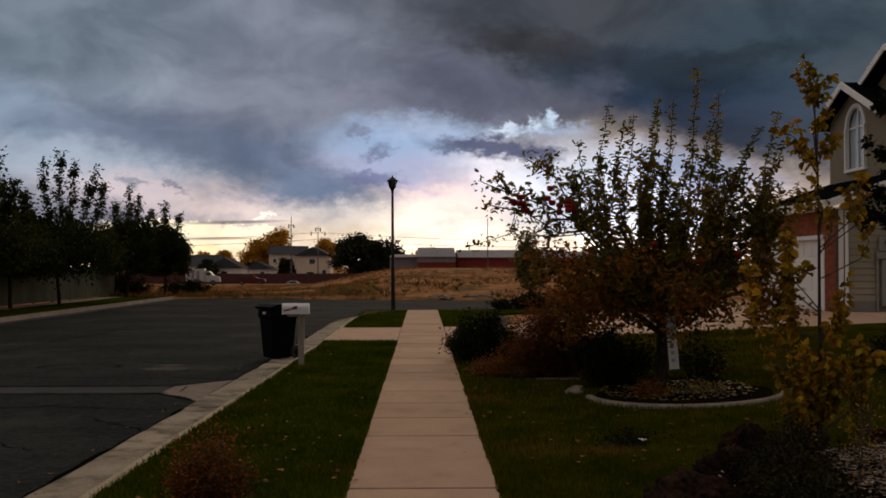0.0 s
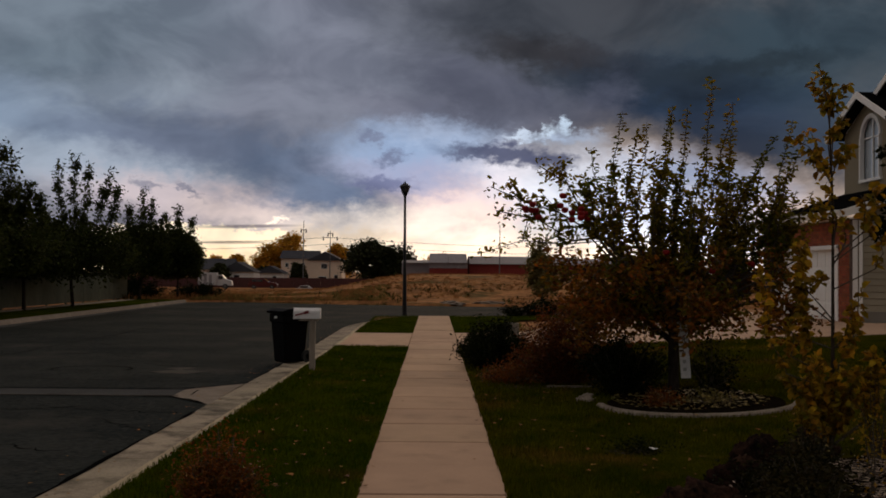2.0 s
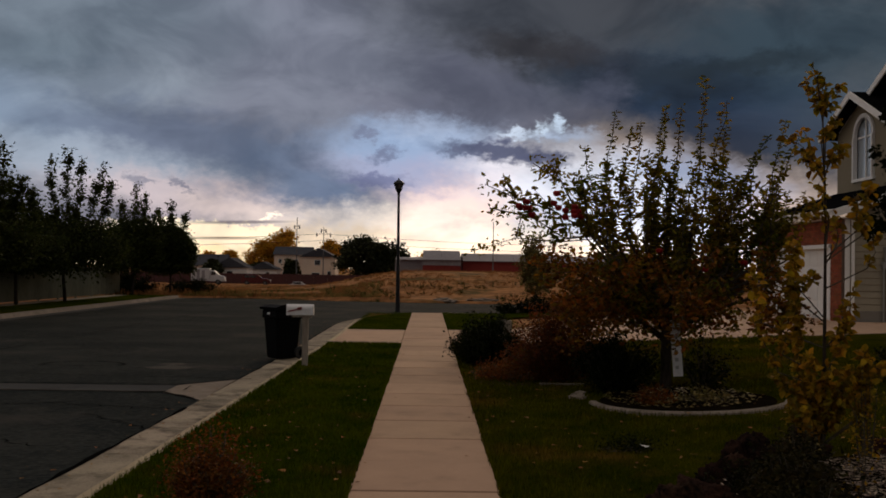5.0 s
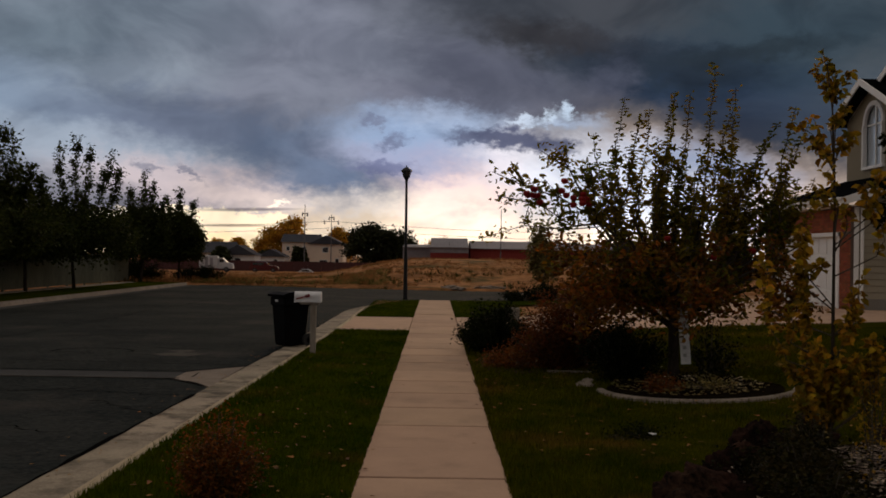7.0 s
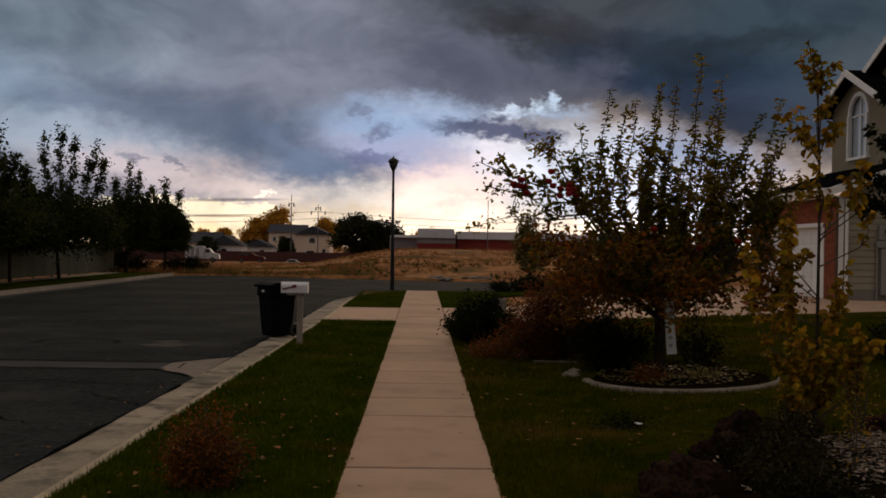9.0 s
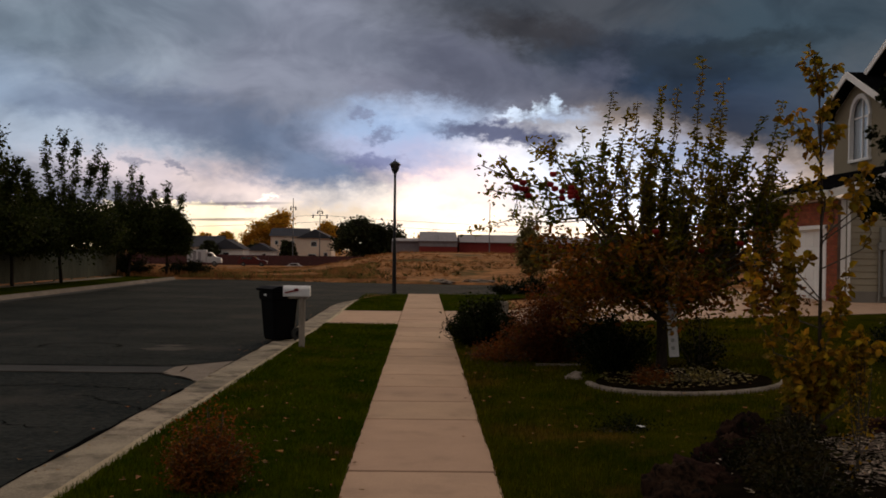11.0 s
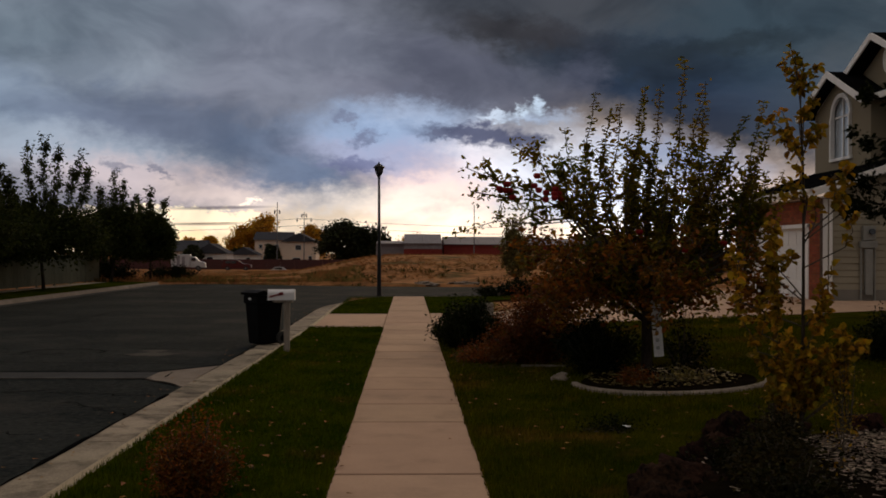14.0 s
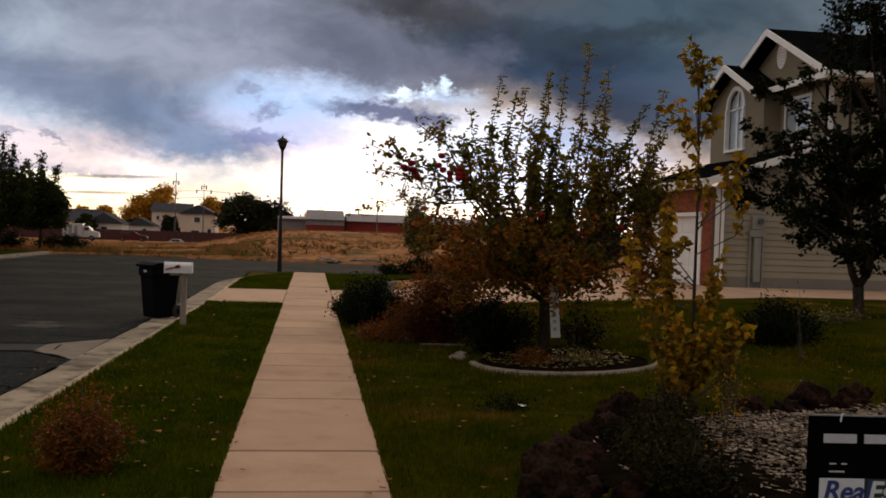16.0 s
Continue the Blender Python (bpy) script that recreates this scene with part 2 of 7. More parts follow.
M = {}
M["concrete"] = material("weathered_concrete", (0.40, 0.262, 0.180), (0.48, 0.322, 0.222), 0.9, 90, 1.6, 0.25, stain=(0.30, 0.20, 0.14), stain_scale=1.3, stain_lo=0.50, stain_hi=0.8, each=0.10, spec=0.10)
M["kerb"] = material("kerb_concrete", (0.21, 0.175, 0.132), (0.39, 0.322, 0.245), 0.9, 60, 1.2, 0.3, stain=(0.085, 0.07, 0.055), stain_scale=2.2, stain_lo=0.44, stain_hi=0.72, each=0.25, spec=0.08)
M["kerb_top"] = material("kerb_top_concrete", (0.36, 0.285, 0.185), (0.50, 0.41, 0.28), 0.9, 60, 1.5, 0.3, stain=(0.24, 0.19, 0.13), stain_scale=1.8, each=0.12, spec=0.1)
M["asphalt"] = material("old_asphalt", (0.0028, 0.0062, 0.0068), (0.0285, 0.0315, 0.0300), 0.95, 16, 0.35, 1.0, stain=(0.040, 0.038, 0.034), stain_scale=0.3, stain_lo=0.52, stain_hi=0.74, spec=0.04)
M["crack"] = material("crack_filler", (0.003, 0.003, 0.003), (0.007, 0.007, 0.007), 0.95, 60, 3, 0.2, spec=0.0)
M["patch"] = material("pale_patch", (0.04, 0.038, 0.034), (0.08, 0.073, 0.064), 0.9, 50, 2, 0.4, spec=0.05)
M["valley"] = material("stained_concrete", (0.030, 0.032, 0.034), (0.056, 0.057, 0.057), 0.9, 60, 1.2, 0.3, stain=(0.022, 0.022, 0.022), stain_scale=0.9, each=0.15, spec=0.08)
M["mortar"] = material("mortar", (0.10, 0.07, 0.055), (0.15, 0.11, 0.09), 0.95, 80, 3, 0.3, spec=0.1)
M["brick_piece"] = material("red_brick_piece", (0.19, 0.050, 0.024), (0.30, 0.090, 0.042), 0.9, 60, 4, 0.3, each=0.25, spec=0.15)
M["brick_rest"] = material("red_brick_courses", (0.19, 0.050, 0.024), (0.30, 0.090, 0.042), 0.9, 60, 4, 0.3, island=0.25, spec=0.15)
M["soil"] = material("soil", (0.025, 0.017, 0.010), (0.055, 0.036, 0.020), 0.95, 30, 0.6, 0.6, spec=0.03)
M["lawn"] = material("lawn_turf", (0.010, 0.018, 0.0012), (0.038, 0.045, 0.002), 0.95, 55, 0.9, 0.8, stain=(0.070, 0.046, 0.010), stain_scale=0.8, stain_lo=0.54, stain_hi=0.76, spec=0.0)
M["lawn_dry"] = material("dry_lawn_turf", (0.012, 0.017, 0.0008), (0.046, 0.044, 0.002), 0.95, 55, 0.9, 0.8, stain=(0.085, 0.050, 0.010), stain_scale=0.6, stain_lo=0.50, stain_hi=0.72, spec=0.0)
M["blade_dry"] = material("yellowing_grass_blades", (0.026, 0.040, 0.0008), (0.090, 0.080, 0.003), 0.8, 9, 0.9, 0, stain=(0.14, 0.078, 0.012), stain_scale=0.6, stain_lo=0.50, stain_hi=0.72, island=0.45, spec=0.0, through_light=0.25)
M["blade"] = material("grass_blades", (0.022, 0.044, 0.0012), (0.076, 0.088, 0.003), 0.8, 9, 0.9, 0, stain=(0.12, 0.080, 0.012), stain_scale=0.8, stain_lo=0.55, stain_hi=0.75, island=0.45, spec=0.0, through_light=0.25)
M["field"] = material("dry_field", (0.16, 0.072, 0.028), (0.40, 0.188, 0.078), 0.95, 2.0, 0.30, 1.0, stain=(0.075, 0.055, 0.018), stain_scale=0.22, stain_lo=0.52, stain_hi=0.66, spec=0.02)
M["weed"] = material("dry_weeds", (0.22, 0.095, 0.034), (0.40, 0.20, 0.078), 0.9, 1.5, 0.12, 0, stain=(0.09, 0.062, 0.018), stain_scale=0.12, stain_lo=0.5, stain_hi=0.66, island=0.35, spec=0.08, through_light=0.25)
M["bark"] = material("bark", (0.022, 0.016, 0.012), (0.055, 0.042, 0.032), 0.95, 40, 6, 0.8, stretch=(1, 1, 0.25), spec=0.1)
M["twig"] = material("twig_bark", (0.035, 0.026, 0.018), (0.075, 0.056, 0.036), 0.9, 60, 8, 0.3)
def leafy(name, a, b, k=0.5, t=0.35, spec=0.15, rough=0.6):
    return material(name, a, b, rough, 14, 1.5, 0, island=k, spec=spec, through_light=t)
M["apple_leaf"] = leafy("apple_leaves", (0.060, 0.082, 0.005), (0.24, 0.145, 0.010), 0.5, 0.6)
M["apple_brown"] = leafy("browning_apple_leaves", (0.050, 0.038, 0.004), (0.26, 0.088, 0.008), 0.55, 0.5)
M["yellow_leaf"] = leafy("yellow_leaves", (0.12, 0.098, 0.005), (0.42, 0.215, 0.010), 0.6, 0.42)
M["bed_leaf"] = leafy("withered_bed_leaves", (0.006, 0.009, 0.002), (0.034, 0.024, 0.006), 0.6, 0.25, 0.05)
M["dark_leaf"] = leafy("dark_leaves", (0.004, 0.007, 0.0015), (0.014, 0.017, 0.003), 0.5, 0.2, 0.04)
M["street_leaf"] = leafy("street_tree_leaves", (0.010, 0.017, 0.003), (0.046, 0.054, 0.009), 0.5, 0.38, 0.06)
M["red_leaf"] = leafy("russet_leaves", (0.065, 0.019, 0.003), (0.155, 0.046, 0.007), 0.5, 0.3)
M["rust_leaf"] = leafy("rust_shrub_leaves", (0.066, 0.030, 0.003), (0.24, 0.066, 0.007), 0.45, 0.3)
M["pale_leaf"] = leafy("pale_ground_leaves", (0.10, 0.09, 0.025), (0.22, 0.16, 0.05), 0.5, 0.3)
M["litter"] = material("fallen_leaves", (0.11, 0.045, 0.014), (0.24, 0.115, 0.034), 0.85, 20, 3, 0, island=0.6, spec=0.1)
M["far_yellow"] = leafy("far_yellow_leaves", (0.40, 0.21, 0.016), (0.62, 0.33, 0.035), 0.4, 0.6)
M["far_dark"] = leafy("far_dark_leaves", (0.013, 0.019, 0.006), (0.040, 0.042, 0.012), 0.5, 0.2)
M["apple"] = material("red_apple_skin", (0.13, 0.005, 0.007), (0.24, 0.014, 0.012), 0.4, 30, 8, 0, spec=0.12)
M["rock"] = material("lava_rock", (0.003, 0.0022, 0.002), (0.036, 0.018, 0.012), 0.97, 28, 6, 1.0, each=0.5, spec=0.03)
M["chip"] = material("wood_chips", (0.08, 0.060, 0.042), (0.36, 0.28, 0.215), 0.9, 60, 3, 0.2, island=0.8, spec=0.15)
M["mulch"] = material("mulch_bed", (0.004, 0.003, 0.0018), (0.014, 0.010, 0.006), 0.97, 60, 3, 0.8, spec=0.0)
M["edging"] = material("edging_concrete", (0.15, 0.122, 0.098), (0.25, 0.207, 0.168), 0.9, 70, 3, 0.3, each=0.12, spec=0.1)
M["siding"] = material("taupe_siding", (0.255, 0.22, 0.155), (0.30, 0.26, 0.188), 0.7, 30, 0.8, 0.06, each=0.05)
M["stucco"] = material("olive_stucco", (0.20, 0.165, 0.105), (0.24, 0.20, 0.135), 0.9, 120, 0.7, 0.3)
M["trim"] = material("white_trim_paint", (0.72, 0.70, 0.67), (0.80, 0.78, 0.75), 0.6, 40, 1.5, 0.04)
M["garage_door"] = material("white_garage_door", (0.72, 0.70, 0.66), (0.80, 0.78, 0.74), 0.55, 30, 1.0, 0.03, each=0.03)
M["shingle"] = material("dark_shingles", (0.0028, 0.003, 0.0034), (0.008, 0.008, 0.009), 0.95, 25, 1.2, 0.6, stretch=(1, 1, 3), spec=0.0)
M["foundation"] = material("foundation_parge", (0.17, 0.15, 0.125), (0.22, 0.20, 0.17), 0.9, 50, 1, 0.2)
M["utility"] = material("utility_grey", (0.22, 0.215, 0.195), (0.29, 0.285, 0.26), 0.55, 40, 3, 0.03, metal=0.3)
M["black_plastic"] = material("black_bin_plastic", (0.002, 0.002, 0.0025), (0.004, 0.004, 0.0045), 0.65, 60, 3, 0.05, spec=0.05)
M["black_metal"] = material("black_lamp_paint", (0.006, 0.006, 0.007), (0.012, 0.012, 0.013), 0.45, 40, 2, 0.03, spec=0.25)
M["mail_white"] = material("mailbox_enamel", (0.62, 0.61, 0.62), (0.72, 0.71, 0.71), 0.4, 30, 4, 0.02)
M["flag_red"] = material("flag_red", (0.16, 0.01, 0.012), (0.2, 0.02, 0.02), 0.5, 30, 4, 0)
M["post_wood"] = material("weathered_post", (0.16, 0.13, 0.10), (0.28, 0.235, 0.19), 0.9, 30, 4, 0.4, stretch=(1, 1, 0.12))
M["fence"] = material("fence_boards", (0.085, 0.088, 0.062), (0.135, 0.135, 0.095), 0.9, 14, 0.8, 0.3, stretch=(1, 1, 0.2), each=0.12, spec=0.05)
M["sign_black"] = material("sign_black", (0.0025, 0.0025, 0.003), (0.004, 0.004, 0.0045), 0.6, 30, 2, 0.02, spec=0.0)
M["sign_grey"] = material("sign_grey_letters", (0.5, 0.5, 0.54), (0.56, 0.56, 0.6), 0.6, 30, 2, 0)
M["sign_white"] = material("sign_white", (0.62, 0.64, 0.66), (0.7, 0.71, 0.73), 0.6, 30, 2, 0)
M["sign_blue"] = material("sign_blue", (0.02, 0.035, 0.16), (0.03, 0.045, 0.2), 0.6, 30, 2, 0)
M["sign_green"] = material("sign_green", (0.012, 0.03, 0.014), (0.02, 0.04, 0.02), 0.6, 30, 2, 0)
M["board"] = material("bleached_board", (0.46, 0.45, 0.44), (0.60, 0.58, 0.56), 0.8, 30, 5, 0.2)
M["far_wall"] = material("cream_siding", (0.70, 0.55, 0.44), (0.78, 0.63, 0.50), 0.8, 3, 0.2, 0, spec=0.2)
M["far_roof"] = material("slate_roof", (0.04, 0.042, 0.052), (0.065, 0.065, 0.075), 0.95, 4, 0.3, 0.2, spec=0.1)
M["maroon"] = material("maroon_metal", (0.16, 0.026, 0.022), (0.22, 0.04, 0.034), 0.8, 2, 0.1, 0, spec=0.1)
M["grey_metal"] = material("grey_sheet_metal", (0.20, 0.185, 0.20), (0.28, 0.26, 0.275), 0.8, 2, 0.1, 0, spec=0.15)
M["maroon_fence"] = material("maroon_fence", (0.05, 0.013, 0.012), (0.075, 0.02, 0.018), 0.8, 2, 0.2, 0)
M["car_red"] = material("car_red_paint", (0.07, 0.008, 0.008), (0.09, 0.012, 0.011), 0.4, 5, 1, 0, spec=0.3)
M["car_white"] = material("car_white_paint", (0.40, 0.39, 0.40), (0.48, 0.47, 0.47), 0.35, 5, 1, 0)
M["rubber"] = material("tyre_rubber", (0.012, 0.012, 0.012), (0.02, 0.02, 0.02), 0.85, 30, 3, 0)
M["dark_glass"] = material("dark_window_glass", (0.012, 0.014, 0.018), (0.018, 0.02, 0.025), 0.08, 3, 0.5, 0, spec=0.9)
M["galv"] = material("galvanised_pole", (0.10, 0.095, 0.10), (0.16, 0.15, 0.15), 0.5, 10, 1, 0, metal=0.5)
M["lantern_glass"] = material("smoked_lantern_glass", (0.05, 0.05, 0.055), (0.09, 0.09, 0.095), 0.2, 10, 2, 0)


def glass_material():
    m = bpy.data.materials.new("window_glass")
    m.use_nodes = True
    b = m.node_tree.nodes["Principled BSDF"]
    b.inputs["Base Color"].default_value = (0.55, 0.6, 0.65, 1)
    b.inputs["Roughness"].default_value = 0.03
    b.inputs["Transmission Weight"].default_value = 0.55
    b.inputs["IOR"].default_value = 1.6
    b.inputs["Specular IOR Level"].default_value = 1.0
    return m


M["glass"] = glass_material()


# ---------------------------------------------------------------- mesh helpers
def empty(name, loc=(0, 0, 0), rz=0.0, label="", category="", group="", kind=""):
    ob = new(name)
    ob.matrix_world = pose(*loc, 0, 0, rz)
    return tagged(ob, label, category, group, kind)


def part(name, bm, mat, parent=None, label="", smooth=False):
    me = bpy.data.meshes.new(name)
    bm.to_mesh(me)
    bm.free()
    me.materials.append(mat)
    if smooth:
        me.shade_smooth()
    ob = new(name, me)
    if parent:
        ob.parent = parent
    if label:
        ob["label"] = label
    return ob


def arrays(name, verts, faces, mat, parent=None, smooth=False):
    """A mesh from arrays of corners and of faces with one number of corners."""
    me = bpy.data.meshes.new(name)
    verts, faces = np.asarray(verts, np.float32), np.asarray(faces, np.int32)
    me.vertices.add(len(verts))
    me.vertices.foreach_set("co", verts.ravel())
    k = faces.shape[1]
    me.loops.add(faces.size)
    me.loops.foreach_set("vertex_index", faces.ravel())
    me.polygons.add(len(faces))
    me.polygons.foreach_set("loop_start", np.arange(0, faces.size, k, dtype=np.int32))
    me.update(calc_edges=True)
    me.validate()
    me.materials.append(mat)
    if smooth:
        me.shade_smooth()
    ob = new(name, me)
    if parent:
        ob.parent = parent
    return ob


def box(bm, lo, hi, bevel=0.0, m=None):
    lo, hi = Vector(lo), Vector(hi)
    r = bmesh.ops.create_cube(bm, size=1.0, matrix=Matrix.Translation((lo + hi) / 2) @ Matrix.Diagonal((*(hi - lo), 1)))
    vs = r["verts"]
    if bevel:
        es = list({e for v_ in vs for e in v_.link_edges})
        vs = list({v_ for f_ in bmesh.ops.bevel(bm, geom=es, offset=bevel, segments=2, affect="EDGES", profile=0.5)["faces"] for v_ in f_.verts} | {v_ for v_ in vs if v_.is_valid})
    if m is not None:
        bmesh.ops.transform(bm, matrix=m, verts=vs)
    return bm


def cuboid(lo, hi, bevel=0.0, m=None):
    return box(bmesh.new(), lo, hi, bevel, m)


def tube(bm, points, radii, sides=8, caps=True):
    """A round bar through points, with a radius at each."""
    rings = []
    pts = [Vector(p) for p in points]
    for i, p in enumerate(pts):
        d = (pts[min(i + 1, len(pts) - 1)] - pts[max(i - 1, 0)]).normalized()
        a = d.cross(Vector((0.31, 0.95, 0.05))).normalized() if abs(d.z) > 0.3 else d.cross(Vector((0, 0, 1))).normalized()
        b = d.cross(a)
        r = radii[i] if hasattr(radii, "__len__") else radii
        rings.append([bm.verts.new(p + r * (math.cos(2 * math.pi * k / sides) * a + math.sin(2 * math.pi * k / sides) * b)) for k in range(sides)])
    for r0, r1 in zip(rings, rings[1:]):
        for k in range(sides):
            bm.faces.new((r0[k], r0[(k + 1) % sides], r1[(k + 1) % sides], r1[k]))
    if caps:
        bm.faces.new(rings[0][::-1])
        bm.faces.new(rings[-1])
    return bm


def prism(bm, outline, lo, hi, axis="z"):
    """An outline of (a, b) pulled along an axis from lo to hi."""
    def at(a, b, c):
        return (a, b, c) if axis == "z" else (c, a, b) if axis == "x" else (a, c, b)
    v0 = [bm.verts.new(at(a, b, lo)) for a, b in outline]
    v1 = [bm.verts.new(at(a, b, hi)) for a, b in outline]
    n = len(outline)
    f = [bm.faces.new(v0), bm.faces.new(v1)]
    f += [bm.faces.new((v0[i], v0[(i + 1) % n], v1[(i + 1) % n], v1[i])) for i in range(n)]
    bmesh.ops.recalc_face_normals(bm, faces=f)
    return bm


def rise(x, y=0.0):
    """The ground's height: lawns lie level by the street and climb towards the house."""
    return 0.045 * min(max(x - 2.2, 0.0), 9.8)

# ---------------------------------------------------------------- ground, road and pavements
def ground_height(x, y):
    e = noise.noise(Vector((x * 0.03, y * 0.03, 0))) * 0.5 + noise.noise(Vector((x * 0.11, y * 0.11, 4))) * 0.2
    inroad = (-15.2 < x < -2.35 and y < 58.6) or (-15.2 < x < 60 and 39.6 < y < 55.3)
    if inroad:
        return -0.32
    if y > 54:   # the rough field with its low mound
        k = min(max((y - 55.5) / 10.0, 0), 1)
        ramp = 0.5 + 0.5 * math.tanh((x + 6.5) / 3.4)
        m = 1.62 * ramp * math.exp(-((y - 82) / 17.0) ** 2) if y < 82 else 1.62 * ramp * math.exp(-((y - 82) / 30.0) ** 2)
        far = min(max((y - 100) / 60.0, 0), 1)
        drop = 0.0195 * min(max(y - 90.0, 0.0), 72.0)
        return -0.06 + k * (m + 0.22 * e * (1 - far)) - drop
    return rise(x) - 0.06 if x > -2 else -0.06


def strip(a, b, step):
    return list(np.arange(a, b, step))


def build_ground():
    xs = [-1500, -700, -300, -150, -90, -60, -40, -28] + strip(-22, -15.3, 1.6) + [-15.2, -15.1, -12, -9, -6, -2.45, -2.3] + strip(-1.5, 62, 1.5) + [75, 100, 150, 300, 700, 1500]
    ys = [-800, -300, -100, -40, -15, -5] + strip(0, 39, 2.5) + [39.5, 39.7, 45, 50, 55.2, 55.4] + strip(56.5, 110, 1.5) + [116, 125, 140, 170, 220, 300, 450, 800, 1600]
    verts = [(x, y, ground_height(x, y)) for y in ys for x in xs]
    n = len(xs)
    faces = [(j * n + i, j * n + i + 1, (j + 1) * n + i + 1, (j + 1) * n + i) for j in range(len(ys) - 1) for i in range(n - 1)]
    tagged(arrays("ground", verts, faces, M["field"], smooth=True), "dry brown field and soil reaching the horizon", "ground", kind="structure")


build_ground()

# road: the street and the cross street as one sheet, lower than the kerbs
ROAD_Z = -0.15


def kerb_back(y):
    """The line of the kerb's back edge, which drifts a little towards the sidewalk."""
    return -2.54 + 0.0185 * min(max(y - 8.0, -3.0), 13.0)


bm = bmesh.new()
outline = [(-3.15, -30), (-3.05, 20), (-3.05, 32.5), (-2.95, 35.2), (-2.5, 37.4), (-1.5, 39.2), (0.0, 40.05), (60, 40.05), (60, 54.9), (10, 54.8), (2, 54.5), (-5, 55.6),
           (-11, 58.0), (-13.9, 58.0), (-13.9, -30)]
prism(bm, outline, ROAD_Z - 0.12, ROAD_Z)
tagged(part("road", bm, M["asphalt"]), "worn grey asphalt street with cracks and pale patches", "road", kind="structure")


def ribbon(points, widths, z, mat, name, label, cat):
    bm = bmesh.new()
    prev = None
    for i, (x, y) in enumerate(points):
        a = Vector(points[max(i - 1, 0)])
        b = Vector(points[min(i + 1, len(points) - 1)])
        d = (b - a).normalized()
        nrm = Vector((-d.y, d.x))
        w = widths[i % len(widths)]
        cur = [bm.verts.new((x + nrm.x * w * s, y + nrm.y * w * s, z)) for s in (-1, 1)]
        if prev:
            bm.faces.new((prev[0], prev[1], cur[1], cur[0]))
        prev = cur
    bmesh.ops.recalc_face_normals(bm, faces=bm.faces)
    return tagged(part(name, bm, mat), label, cat, kind="structure")


rng = random.Random(5)


def crack_line(*corners, wide=1.0):
    """A thin ragged crack through corners on the concrete or the asphalt."""
    pts = []
    for p, q in zip(corners, corners[1:]):
        n = max(3, int(math.dist(p, q) / .15))
        pts += [(p[0] + (q[0] - p[0]) * i / n + rng.uniform(-.02, .02), p[1] + (q[1] - p[1]) * i / n + rng.uniform(-.02, .02)) for i in range(n)]
    ribbon(pts, [wide * rng.uniform(.004, .017) for _ in range(7)], ROAD_Z + .018, M["crack"], "road_crack", "dark crack in the stained gutter concrete", "crack")


pts_ = [(kerb_back(1 + .35 * i) - .805 + rng.uniform(-.012, .012), 1 + .35 * i) for i in range(36)]
ribbon(pts_, [rng.uniform(0.006, 0.042) for _ in range(11)], ROAD_Z + 0.016, M["crack"], "road_crack", "dark ragged joint between asphalt and gutter", "crack")
pts_ = [(kerb_back(16.7 + .35 * i) - .805 + rng.uniform(-.015, .015), 16.7 + .35 * i) for i in range(45)]
ribbon(pts_, [rng.uniform(0.006, 0.03) for _ in range(11)], ROAD_Z + 0.016, M["crack"], "road_crack", "dark ragged joint between asphalt and gutter", "crack")
for k, (x0, y0, x1, y1) in enumerate([(-3.4, 16.9, -7.5, 17.2), (-3.3, 21.5, -9.8, 26), (-5.0, 29, -13.8, 30.5), (-6.2, 18.6, -8.9, 18.9), (-9.5, 20, -9.0, 52), (-3.3, 11.6, -4.4, 12.7), (-4.0, 10.4, -5.6, 11.2), (-3.9, 16.1, -6.4, 15.9), (-4.3, 19.4, -5.6, 19.7), (-4.4, 18.2, -5.5, 18.35), (-3.5, 13.2, -4.9, 13.5), (-5.0, 13.7, -6.6, 13.2), (-4.8, 9.2, -6.3, 9.9), (-6.2, 22.5, -8.4, 22.2)]):
    n = 24
    pts = [(x0 + (x1 - x0) * i / n + rng.uniform(-.08, .08), y0 + (y1 - y0) * i / n + rng.uniform(-.08, .08)) for i in range(n + 1)]
    ribbon(pts, [rng.uniform(0.005, 0.018) for _ in range(7)], ROAD_Z + 0.004, M["crack"], "road_crack", "dark tarred crack across the asphalt", "crack")
for cx, cy, rx, ry in [(-4.8, 18.5, 0.5, 0.42), (-4.95, 19.1, 0.3, 0.2), (-7.6, 13.1, .35, .16), (-6.4, 12.6, .4, .15), (-7.9, 12.9, 0.3, 0.1)]:
    bm = bmesh.new()
    vs = [bm.verts.new((cx + rx * math.cos(a) * rng.uniform(.6, 1.15), cy + ry * math.sin(a) * rng.uniform(.6, 1.15), ROAD_Z + 0.005)) for a in np.linspace(0, 2 * math.pi, 22)[:-1]]
    bm.faces.new(vs)
    tagged(part("road_patch", bm, M["patch"]), "pale worn patch in the asphalt", "patch", kind="structure")

crack_line(*[(-6.55 + .75 * math.cos(a), 18.75 + .55 * math.sin(a)) for a in np.linspace(-.3, 3.6, 12)], wide=2.0)
crack_line((-7.6, 18.25), (-7.0, 18.35), (-6.2, 18.2))

